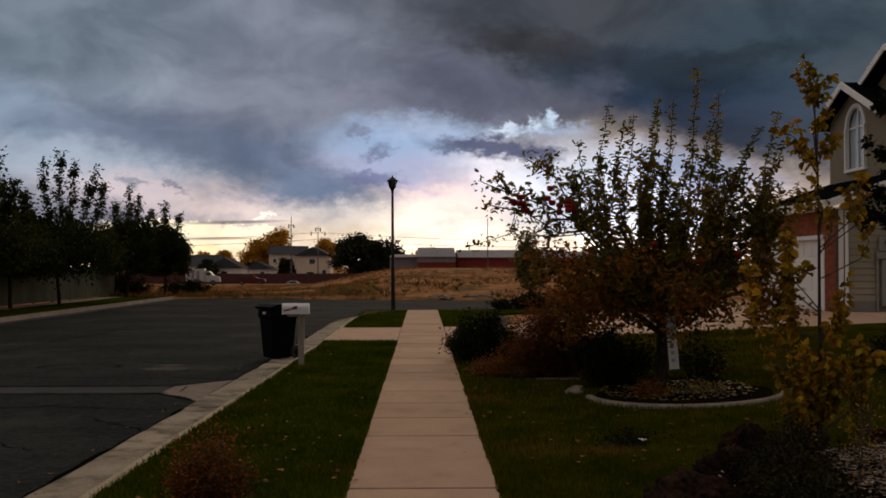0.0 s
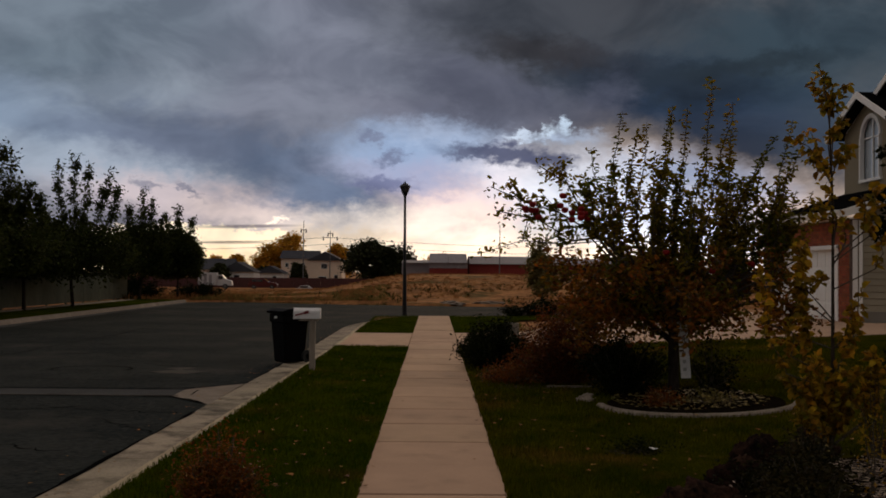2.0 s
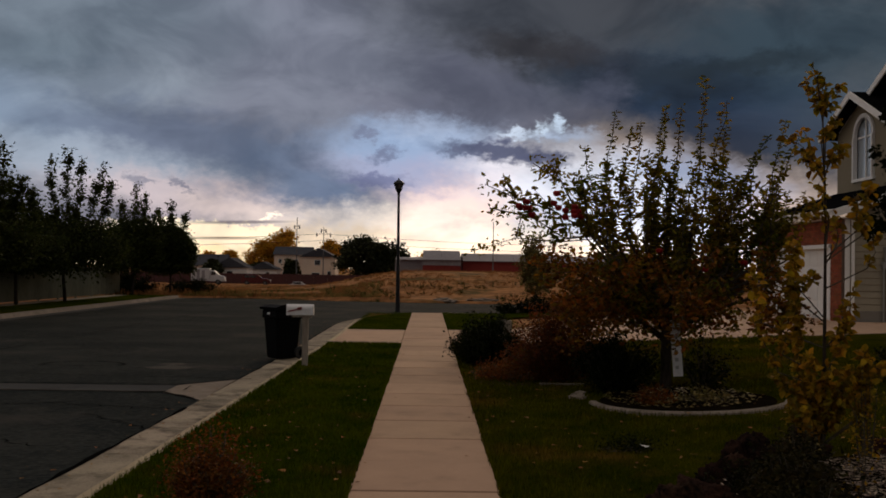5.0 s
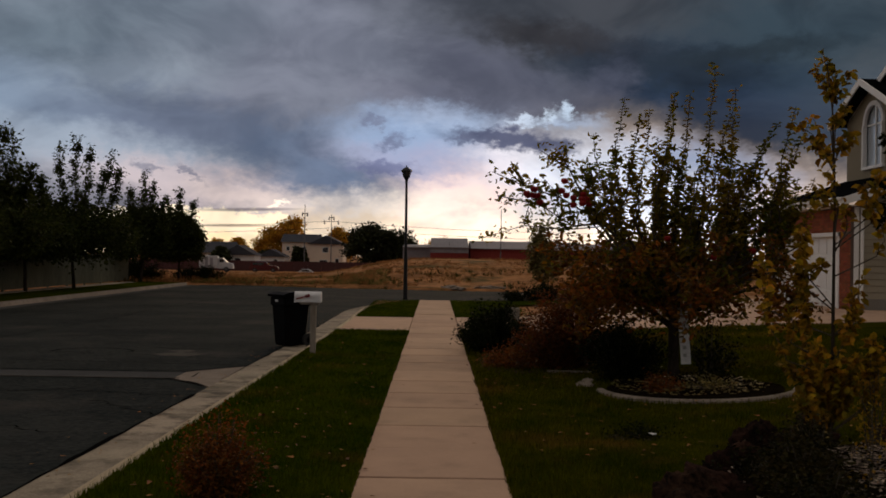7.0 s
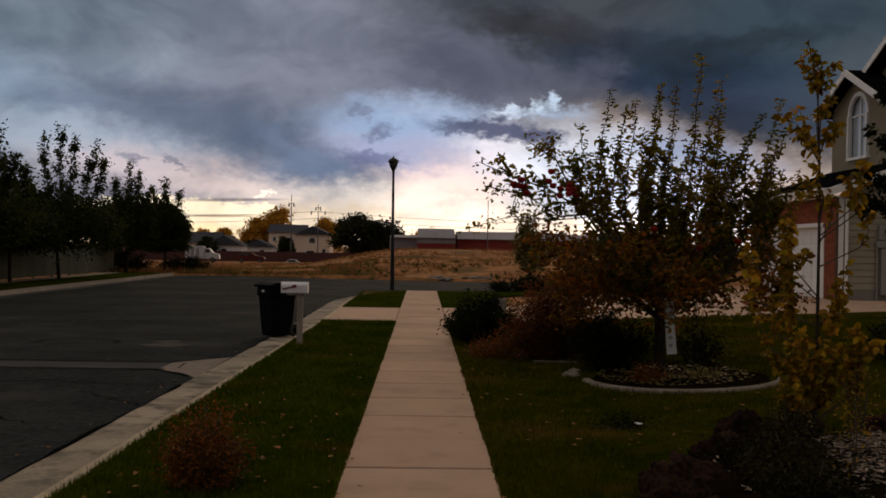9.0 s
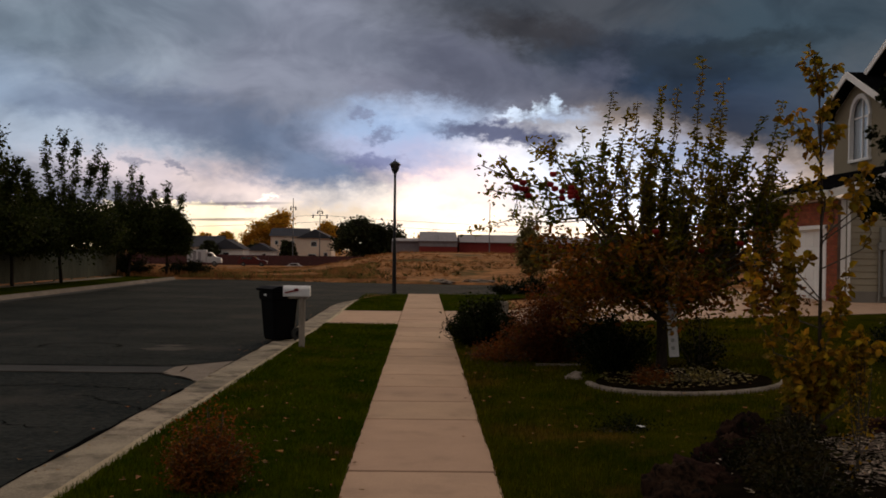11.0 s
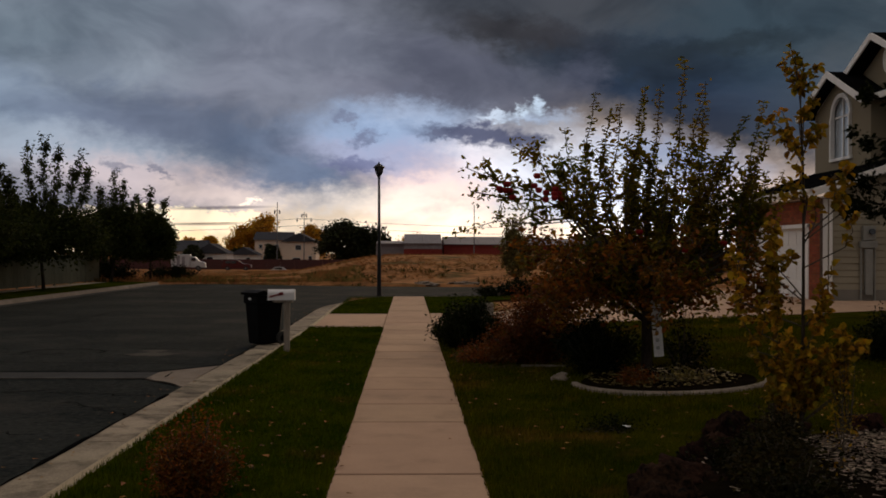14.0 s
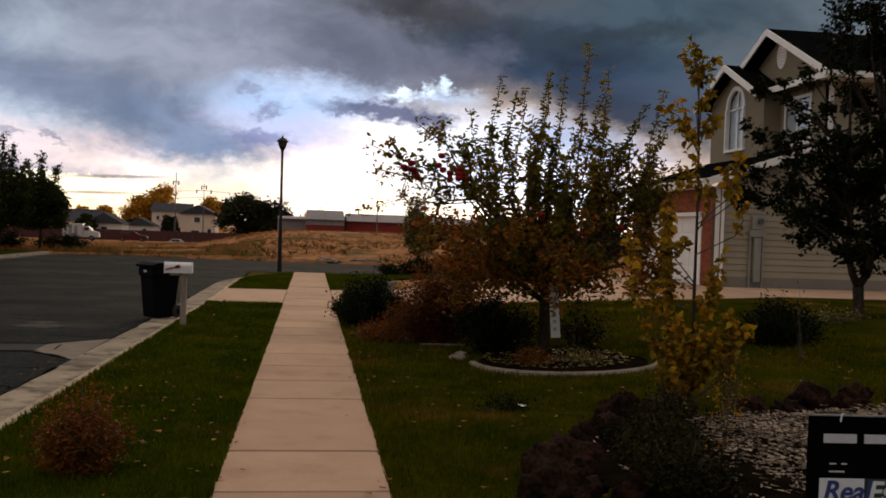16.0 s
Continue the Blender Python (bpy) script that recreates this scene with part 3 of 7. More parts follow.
# shallow concrete valley gutter that crosses the street
valley = empty("valley_gutter", label="shallow concrete valley gutter crossing the street", category="gutter", kind="structure")
x = -3.9
while x > -14.2:
    bm = bmesh.new()
    prism(bm, [(14.98, ROAD_Z - 0.05), (14.98, ROAD_Z + 0.012), (15.3, ROAD_Z + 0.002), (15.66, ROAD_Z + 0.012), (15.66, ROAD_Z - 0.05)], x - 2.98, x, "x")
    part("gutter_slab", bm, M["valley"], valley)
    part("gutter_lip", cuboid((x - 2.98, 14.92, ROAD_Z - .05), (x, 14.975, ROAD_Z + .016)), M["patch"], valley)
    x -= 3.0
bm = bmesh.new()
prism(bm, [(-3.22, 14.02), (-3.22, 16.58), (-3.8, 15.95), (-3.98, 15.72), (-3.98, 14.86), (-3.5, 14.4)], ROAD_Z - 0.05, ROAD_Z + 0.012)
part("gutter_slab", bm, M["edging"], valley)


crack_line((-8.5, 15.72), (-6.2, 15.73), (-3.98, 15.74), (-3.8, 15.97), (-3.24, 16.6), (-2.85, 16.78), wide=2.6)
crack_line((-3.72, 15.05), (-3.75, 15.8))
crack_line((-4.4, 14.88), (-3.98, 14.84), (-3.5, 14.38), (-3.24, 14.0), wide=1.8)

# kerb with gutter pan, in sections, along the street and round the corner
def kerb_profile(drop=0.0):
    h = 0.0 - drop
    return [(0.0, -0.25), (0.0, h), (-0.035, h + 0.002), (-0.12, h), (-0.17, h - 0.03), (-0.23, ROAD_Z + 0.02), (-0.28, ROAD_Z + 0.006), (-0.80, ROAD_Z + 0.012), (-0.80, -0.25)]


def kerb_section(parent, p0, p1, drop0=0.0, drop1=0.0, mat="kerb"):
    """A length of kerb between two points of its back edge; the street lies on its left-hand side."""
    bm = bmesh.new()
    d = (Vector(p1) - Vector(p0)).normalized()
    nrm = Vector((d.y, -d.x))
    a, b = Vector(p0) + d * 0.007, Vector(p1) - d * 0.007
    bm.free()
    for name_, cut, mt in (("kerb_stone", slice(0, 7), "edging" if mat == "valley" else "kerb_top"), ("gutter_pan", slice(6, 9), mat)):
        bm = bmesh.new()
        p0_, p1_ = kerb_profile(drop0)[cut], kerb_profile(drop1)[cut]
        if name_ == "gutter_pan":
            p0_, p1_ = p0_ + [(p0_[0][0], -0.25)], p1_ + [(p1_[0][0], -0.25)]
        else:
            p0_, p1_ = p0_ + [(p0_[-1][0], -0.25)], p1_ + [(p1_[-1][0], -0.25)]
        r0 = [bm.verts.new((a.x + nrm.x * q, a.y + nrm.y * q, z)) for q, z in p0_]
        r1 = [bm.verts.new((b.x + nrm.x * q, b.y + nrm.y * q, z)) for q, z in p1_]
        n = len(r0)
        for i in range(n):
            bm.faces.new((r0[i], r0[(i + 1) % n], r1[(i + 1) % n], r1[i]))
        bm.faces.new(r0)
        bm.faces.new(r1[::-1])
        bmesh.ops.recalc_face_normals(bm, faces=bm.faces)
        part(name_, bm, M[mt], parent)


kerb = empty("kerb", label="rounded concrete kerb with a gutter pan, stained", category="kerb", kind="structure")
ks = [-8, -5, -2, 1, 4, 7, 10, 13, 16, 19, 22.0]
for y0, y1 in zip(ks, ks[1:]):
    kerb_section(kerb, (kerb_back(y0), y0), (kerb_back(y1), y1))
kerb_section(kerb, (-2.30, 22.0), (-2.30, 23.0), 0.0, 0.11)
kerb_section(kerb, (-2.30, 23.0), (-2.30, 28.2), 0.11, 0.11)
kerb_section(kerb, (-2.30, 28.2), (-2.30, 29.2), 0.11, 0.0)
curve = [(-2.30, 29.2), (-2.30, 32.4), (-2.2, 34.6), (-1.75, 36.8), (-0.95, 38.5), (0.15, 39.25)]
for p0, p1 in zip(curve, curve[1:]):
    kerb_section(kerb, p0, p1, 0.0 if p1[0] < 0 else 0.0, 0.0 if p1[0] < 0 else 0.1)
kx = [0.15, 0.7, 4, 8, 12, 18, 24, 34, 44, 60]
for a, b in zip(kx, kx[1:]):
    kerb_section(kerb, (a, 39.25), (b, 39.25), 0.1 if a < 0.5 else 0, 0)
far_kerb = empty("kerb", label="concrete kerb along the opposite side of the street", category="kerb", kind="structure")
for y0 in range(-12, 57, 3):
    kerb_section(far_kerb, (-14.7, y0 + 3), (-14.7, y0), mat="valley")

# sidewalk slabs
walkway = empty("sidewalk", label="pale concrete sidewalk of square slabs with tooled joints", category="sidewalk", kind="structure")
slab_mesh = None
y = 7.85 - 1.21 * 12
while y < 39.0:
    if slab_mesh is None:
        slab_mesh = part("slab", cuboid((-0.605, 0.015, -0.1), (0.605, 1.195, 0.012), 0.009), M["concrete"], walkway)
        slab_mesh.location.y = y
    else:
        o = slab_mesh.copy()
        scene.collection.objects.link(o)
        o.location.y = y
        o.rotation_euler = (rng.uniform(-.0015, .0015), rng.uniform(-.002, .002), 0)
        o.location.z = rng.uniform(-.006, .004)
    y += 1.21
far_walk = empty("sidewalk", label="narrow concrete sidewalk beside the fence", category="sidewalk", kind="structure")
for y0 in np.arange(-10, 56, 1.5):
    part("slab", cuboid((-17.95, y0 + 0.005, -0.1), (-17.15, y0 + 1.495, 0.012)), M["kerb"], far_walk)

# driveway: apron to the street, then climbing and widening to the garage
drive = empty("driveway", label="broad pale concrete driveway leading to the garage", category="driveway", kind="structure")
part("slab", prism(bmesh.new(), [(-2.295, 23.0), (-0.62, 23.3), (-0.62, 28.2), (-2.295, 28.2)], -0.15, 0.004), M["concrete"], drive)


def slope_slab(x0, x1, y0a, y1a, y0b, y1b):
    bm = bmesh.new()
    top = [(x0, y0a), (x1, y0b), (x1, y1b), (x0, y1a)]
    v1 = [bm.verts.new((a, b, rise(a) + 0.012)) for a, b in top]
    v0 = [bm.verts.new((a, b, rise(a) - 0.15)) for a, b in top]
    bm.faces.new(v1)
    bm.faces.new(v0[::-1])
    for i in range(4):
        bm.faces.new((v0[i], v0[(i + 1) % 4], v1[(i + 1) % 4], v1[i]))
    bmesh.ops.recalc_face_normals(bm, faces=bm.faces)
    part("slab", bm, M["concrete"], drive)


dx_ = [0.62, 2.2, 4.6, 7.0, 9.4, 12.0]
for a, b in zip(dx_, dx_[1:]):
    fa, fb = [28.4 + 6.8 * min(max((q - 2.2) / 5.0, 0), 1) for q in (a, b)]
    slope_slab(a + .005, b - .005, 23.3, 28.4 if fa < 28.5 else 28.4, 23.3, 28.4)
    if b > 2.5:
        slope_slab(a + .005, b - .005, 28.41, fa + .01, 28.41, fb)
for a in (12.0, 15.0, 18.0, 21.0, 24.0):
    slope_slab(a + .005, a + 2.995, 23.3, 27.7, 23.3, 27.7)


# lawns: gently uneven turf sheets
def lawn(x0, x1, y0, y1, label, step=0.5, mat="lawn", shift=None):
    xs, ys = np.linspace(x0, x1, max(2, int((x1 - x0) / step))), np.linspace(y0, y1, max(2, int((y1 - y0) / step)))
    verts, n = [], len(xs)
    for yy in ys:
        for xx in xs:
            edge = min(1.0, min(xx - x0, x1 - xx, yy - y0, y1 - yy) * 4)
            px = xx if shift is None else x1 + (xx - x1) * (x1 - shift(yy)) / (x1 - x0)
            verts.append((px, yy, rise(xx) + 0.004 + edge * (0.015 + 0.03 * noise.noise(Vector((xx * .6, yy * .6, 1))))))
    faces = [(j * n + i, j * n + i + 1, (j + 1) * n + i + 1, (j + 1) * n + i) for j in range(len(ys) - 1) for i in range(n - 1)]
    return tagged(arrays("lawn", verts, faces, M[mat], smooth=True), label, "lawn", kind="structure")


lawn(-2.36, -0.61, -6, 22.9, "strip of short green lawn between kerb and sidewalk", 0.3, shift=kerb_back)
lawn(-2.30, -0.61, 28.25, 33, "small patch of green lawn by the street lamp", 0.3)
lawn(0.61, 30, -6, 23.28, "dull green front lawn strewn with fallen leaves", mat="lawn_dry")
lawn(0.61, 2.6, 28.45, 39.2, "green lawn beyond the driveway")
lawn(2.6, 11.5, 35.5, 39.2, "green lawn beyond the driveway")
lawn(-17.14, -14.71, -10, 57, "dark grass verge along the opposite kerb")
bm = bmesh.new()
prism(bm, [(-2.27, 33.01), (-0.62, 33.01), (-0.62, 38.65), (-0.98, 38.4), (-1.78, 36.7), (-2.2, 34.5)], -0.1, 0.02)
tagged(part("lawn", bm, M["lawn"]), "small patch of green lawn by the street lamp", "lawn", kind="structure")

# ---------------------------------------------------------------- plants
def leaf_cloud(name, places, size, mat, parent, seed, droop=0.3, fold=0.25, jitter=0.35, wide=0.5, oval=False):
    """One mesh of many folded leaves: each has a stalk end, two edges, a tip and a raised midrib."""
    r = np.random.RandomState(seed)
    P = np.asarray(places, float)
    n = len(P)
    d = r.normal(size=(n, 3))
    d[:, 2] = d[:, 2] * 0.6 - droop
    d /= np.linalg.norm(d, axis=1)[:, None]
    s = np.cross(d, r.normal(size=(n, 3)))
    s /= np.linalg.norm(s, axis=1)[:, None]
    up = np.cross(s, d)
    L = size * (1 + jitter * r.uniform(-1, 1, n))[:, None]
    base, tip = P, P + d * L
    mid = P + d * L * 0.45
    left, right = mid + s * L * wide * 0.5 + up * L * fold * 0.5, mid - s * L * wide * 0.5 + up * L * fold * 0.5
    if oval:
        k = L * wide * 0.42
        a, b = P + d * L * 0.22, P + d * L * 0.66
        h = up * L * fold * 0.45
        V = np.stack([base, a + s * k + h, b + s * k + h, tip - up * L * 0.15, b - s * k + h, a - s * k + h], 1).reshape(-1, 3)
        i = np.arange(n)[:, None] * 6
        F = np.concatenate([i + [0, 1, 2], i + [0, 2, 3], i + [0, 3, 4], i + [0, 4, 5]], 1).reshape(-1, 3)
        return arrays(name, V, F, mat, parent)
    V = np.stack([base, left, tip, right], 1).reshape(-1, 3)
    i = np.arange(n)[:, None] * 4
    F = np.concatenate([i + [0, 1, 2], i + [0, 2, 3]], 1).reshape(-1, 3)
    return arrays(name, V, F, mat, parent)


def spray(name, places, size, mat, parent, seed, tilt=0.25, wide=0.46, loose=0.28, spin=0.25):
    """One mesh of folded oval leaves that stand out sideways from their shoots: places are a point and a bearing."""
    r = np.random.RandomState(seed)
    P = np.array([p for p, _ in places], float)
    a = np.array([b for _, b in places], float)
    n = len(P)
    up0 = r.normal(tilt, loose, n)
    d = np.stack([np.cos(a) * np.cos(up0), np.sin(a) * np.cos(up0), np.sin(up0)], 1)
    s = np.stack([-np.sin(a), np.cos(a), r.normal(0, spin, n)], 1)
    s -= d * (s * d).sum(1)[:, None]
    s /= np.linalg.norm(s, axis=1)[:, None]
    up = np.cross(d, s)
    L = size * r.uniform(0.65, 1.25, n)[:, None]
    k, h = L * wide * 0.5, up * L * 0.12
    m1, m2 = P + d * L * 0.30, P + d * L * 0.68
    V = np.stack([P, m1 + s * k + h, m2 + s * k * 0.85 + h, P + d * L - up * L * 0.18, m2 - s * k * 0.85 + h, m1 - s * k + h], 1).reshape(-1, 3)
    i = np.arange(n)[:, None] * 6
    F = np.concatenate([i + [0, 1, 2], i + [0, 2, 3], i + [0, 3, 4], i + [0, 4, 5]], 1).reshape(-1, 3)
    return arrays(name, V, F, mat, parent)


def limb(bm, p, d, length, r0, r1, rnd, bend=0.15, lift=0.1, segs=6, sides=6):
    """A tapered, wandering limb; returns its points."""
    p, d = Vector(p), Vector(d).normalized()
    pts, rad = [p.copy()], [r0]
    for i in range(segs):
        d = (d + Vector((rnd.uniform(-bend, bend), rnd.uniform(-bend, bend), rnd.uniform(-bend, bend) * 0.6 + lift))).normalized()
        p = p + d * (length / segs)
        pts.append(p.copy())
        rad.append(r0 + (r1 - r0) * (i + 1) / segs)
    tube(bm, pts, rad, sides)
    return pts


def along(pts, n, rnd, spread=0.0, t0=0.0):
    """n places scattered along a limb's points."""
    out_ = []
    for _ in range(n):
        t = (t0 + (1 - t0) * rnd.random()) * (len(pts) - 1)
        i = min(int(t), len(pts) - 2)
        q = pts[i].lerp(pts[i + 1], t - i)
        out_.append((q.x + rnd.gauss(0, spread), q.y + rnd.gauss(0, spread), q.z + rnd.gauss(0, spread)))
    return out_


def apple_tree():
    rnd = random.Random(11)
    X, Y = 3.47, 14.07
    z0 = rise(X)
    t = empty("apple_tree", (X, Y, z0), label="bushy apple tree with upright shoots, thinning leaves and red fruit", category="tree")
    trunk = bmesh.new()
    tp = limb(trunk, (0, 0, -0.05), (0.02, 0, 1), 1.05, 0.085, 0.07, rnd, 0.05, 0.0, 5, 10)
    top = tp[-1]
    part("trunk", trunk, M["bark"], t, smooth=True)
    leaves, shoots = [], bmesh.new()
    # main limbs: direction and reach
    limbs = [(-1.0, 0.2, 0.42, 1.6), (-0.75, -0.5, 0.75, 1.5), (-0.3, 0.4, 1.0, 1.5), (0.05, -0.3, 1.0, 1.6), (0.35, 0.3, 0.9, 1.5),
             (0.8, -0.1, 0.75, 1.6), (1.0, 0.3, 0.4, 1.45), (0.5, -0.7, 0.5, 1.3), (-0.5, 0.8, 0.5, 1.3), (0.3, 0.9, 0.6, 1.3)]
    for a, b, c, ln in limbs:
        bm = bmesh.new()
        lp = limb(bm, top - Vector((0, 0, rnd.uniform(0.0, 0.25))), (a, b, c), ln, 0.05, 0.018, rnd, 0.14, 0.05, 7, 7)
        part("limb", bm, M["bark"], t, smooth=True)
        for k in range(8):
            q = lp[2 + k % 5].lerp(lp[3 + k % 5], rnd.random())
            sp = limb(shoots, q, (rnd.uniform(-1, 1), rnd.uniform(-1, 1), rnd.uniform(-0.5, 0.6)), rnd.uniform(0.4, 0.8), 0.010, 0.004, rnd, 0.3, -0.03, 4, 4)
            leaves += along(sp, 46, rnd, 0.07)
        leaves += along(lp, 60, rnd, 0.13, 0.3)
    # upright whips: foot and tip
    whips = [(2.55, 3.35, 2.25, 3.62), (2.5, 3.3, 2.75, 4.20), (2.7, 3.2, 2.98, 3.95), (2.9, 3.4, 3.1, 4.0), (3.05, 3.2, 3.32, 4.05),
             (3.35, 2.2, 3.55, 4.32), (3.5, 2.3, 3.70, 4.25), (3.75, 2.2, 3.95, 4.55), (3.75, 2.6, 4.15, 4.2), (4.1, 2.2, 4.12, 3.75),
             (4.3, 2.1, 4.52, 4.05), (4.2, 2.3, 4.62, 3.5), (4.6, 2.0, 4.97, 3.95), (4.55, 2.2, 5.15, 3.70), (4.7, 2.0, 5.3, 3.55), (3.0, 2.2, 2.85, 3.5),
             (2.6, 2.1, 2.45, 3.2), (2.3, 2.3, 2.15, 3.25), (4.8, 1.8, 5.35, 3.0), (3.9, 2.0, 4.35, 3.5), (3.2, 2.0, 3.2, 3.6), (2.8, 2.0, 2.6, 3.45), (4.0, 2.3, 4.75, 3.75)]
    # shorter shoots that fill the heart of the crown
    for k in range(34):
        x0 = rnd.uniform(2.7, 5.15)
        high = 1.0 - abs(x0 - 4.0) / 2.2
        whips.append((x0, rnd.uniform(1.5, 2.0), x0 + (x0 - 3.5) * 0.12 + rnd.uniform(-.1, .1), 2.45 + 0.9 * high * rnd.uniform(.4, 1.1) + rnd.uniform(0, .25)))
    whorl = []
    for x0, zz0, x1, zz1 in whips:
        yo = rnd.uniform(-0.7, 0.7)
        zz0 = min(zz0, 2.3)
        p0, p1 = Vector((x0 - X, yo * 0.7, zz0 - z0)), Vector((x1 - X, yo, zz1 - z0))
        pts = [p0.lerp(p1, i / 8) + Vector((rnd.uniform(-.03, .03), rnd.uniform(-.03, .03), 0)) for i in range(9)]
        tube(shoots, pts, [0.012 - 0.001 * i for i in range(9)], 4)
        tube(shoots, [Vector((0, 0, 1.0)).lerp(p0, 0.45), p0], [0.022, 0.012], 5)
        leaves += along(pts, int(16 * (zz1 - zz0)), rnd, 0.03)
        n_ = int(21 * (zz1 - zz0))
        for k in range(n_):
            q = pts[0].lerp(pts[-1], 0.05 + 0.95 * k / n_)
            whorl += [((q.x, q.y, q.z), k * 2.4 + e * 3.14 + rnd.uniform(-.4, .4)) for e in (0, 1)]
        for k in range(int(4 * (zz1 - zz0))):
            q = pts[rnd.randint(0, 4)]
            sp = limb(shoots, q, (rnd.uniform(-1, 1), rnd.uniform(-1, 1), 0.9), rnd.uniform(0.15, 0.4), 0.005, 0.003, rnd, 0.2, 0.05, 3, 4)
            leaves += along(sp, 15, rnd, 0.035)
    # the long fruiting branch and its neighbours on the street side
    fruit = []
    for pts in ([(-0.55, -0.1, 1.75), (-1.1, -0.2, 2.25), (-1.7, -0.25, 2.6), (-2.2, -0.25, 2.75), (-2.68, -0.3, 2.95)],
                [(-1.1, -0.2, 2.25), (-1.5, -0.15, 2.2), (-2.0, -0.2, 2.5), (-2.6, -0.2, 2.62)],
                [(-0.9, 0.1, 2.0), (-1.3, 0.1, 2.6), (-1.55, 0.05, 3.05), (-1.95, 0.1, 3.3)],
                [(-1.1, -0.2, 2.2), (-1.6, -0.1, 2.15), (-2.2, -0.1, 2.2), (-2.85, -0.1, 2.0)],
                [(-0.7, -0.3, 1.7), (-1.2, -0.3, 2.3), (-1.25, -0.35, 2.75), (-1.32, -0.35, 3.1)]):
        pts = [Vector(p) for p in pts]
        thin = pts[-1].z < 2.1
        tube(shoots, pts, [(0.009 - 0.0015 * i) if thin else (0.018 - 0.003 * i) for i in range(len(pts))], 5)
        leaves += along(pts, 40 if thin else 120, rnd, 0.05 if thin else 0.085, 0.55 if thin else 0.25)
        for k in range(7):
            sp = limb(shoots, pts[rnd.randint(1, len(pts) - 2)], (rnd.uniform(-1, .2), rnd.uniform(-1, 1), 0.8), rnd.uniform(.2, .45), 0.006, 0.003, rnd, 0.2, 0.05, 3, 4)
            leaves += along(sp, 10 if thin else 18, rnd, 0.04)
    upper, leaves = leaves, []
    spray("crown", whorl, 0.088, M["apple_leaf"], t, 6)["kind"] = "stuff"
    # dense lower skirt
    for k in range(84):
        a = rnd.uniform(0, 2 * math.pi)
        rr = 1.5 * math.sqrt(rnd.random())
        q = Vector((0.05 + rr * math.cos(a) * 1.05, rr * math.sin(a) * 0.9, rnd.uniform(1.12, 2.15) - 0.12 * rr))
        sp = limb(shoots, q, (math.cos(a), math.sin(a), -0.25), rnd.uniform(0.35, 0.6), 0.009, 0.004, rnd, 0.3, -0.08, 4, 4)
        leaves += along(sp, 75, rnd, 0.10)
    part("shoot_mass", shoots, M["twig"], t, "slender brown shoots")["kind"] = "stuff"
    leaf_cloud("crown", upper, 0.085, M["apple_leaf"], t, 3, 0.15, 0.25, 0.35, 0.5, True)["kind"] = "stuff"
    o = leaf_cloud("lower_crown", leaves, 0.085, M["apple_brown"], t, 4, 0.15, 0.25, 0.35, 0.58, True)
    o["kind"], o["label"] = "stuff", "browning lower leaves"
    spots = [(cx + rnd.uniform(-.12, .12), cz + rnd.uniform(-.11, .11)) for cx, cz, q in ((-2.12, 2.64, 7), (-1.72, 2.74, 3), (-1.42, 2.56, 9)) for _ in range(q)]
    spots += [(1.1, 2.05), (1.0, 1.9), (1.2, 2.2), (-0.2, 2.05), (0.4, 1.8)]
    for k, (ax_, az_) in enumerate(spots):
        bm = bmesh.new()
        prof = [(0.0, 0.006), (0.012, 0.016), (0.028, 0.018), (0.040, 0.002), (0.038, -0.02), (0.026, -0.038), (0.012, -0.042), (0.0, -0.036)]
        rings = [[bm.verts.new((q * math.cos(w), q * math.sin(w), h)) for w in np.linspace(0, 2 * math.pi, 11)[:-1]] for q, h in prof[1:-1]]
        a0, a1 = bm.verts.new((0, 0, prof[0][1])), bm.verts.new((0, 0, prof[-1][1]))
        for r0, r1 in zip(rings, rings[1:]):
            for i in range(10):
                bm.faces.new((r0[i], r1[i], r1[(i + 1) % 10], r0[(i + 1) % 10]))
        for i in range(10):
            bm.faces.new((a0, rings[0][i], rings[0][(i + 1) % 10]))
            bm.faces.new((a1, rings[-1][(i + 1) % 10], rings[-1][i]))
        o = part("apple", bm, M["apple"], t, "ripe red apple" if k == 0 else "", smooth=True)
        o.location = (ax_ + rnd.uniform(-.03, .03), -0.42 + rnd.uniform(-.1, .05), az_)
        o.scale = (1.3,) * 3


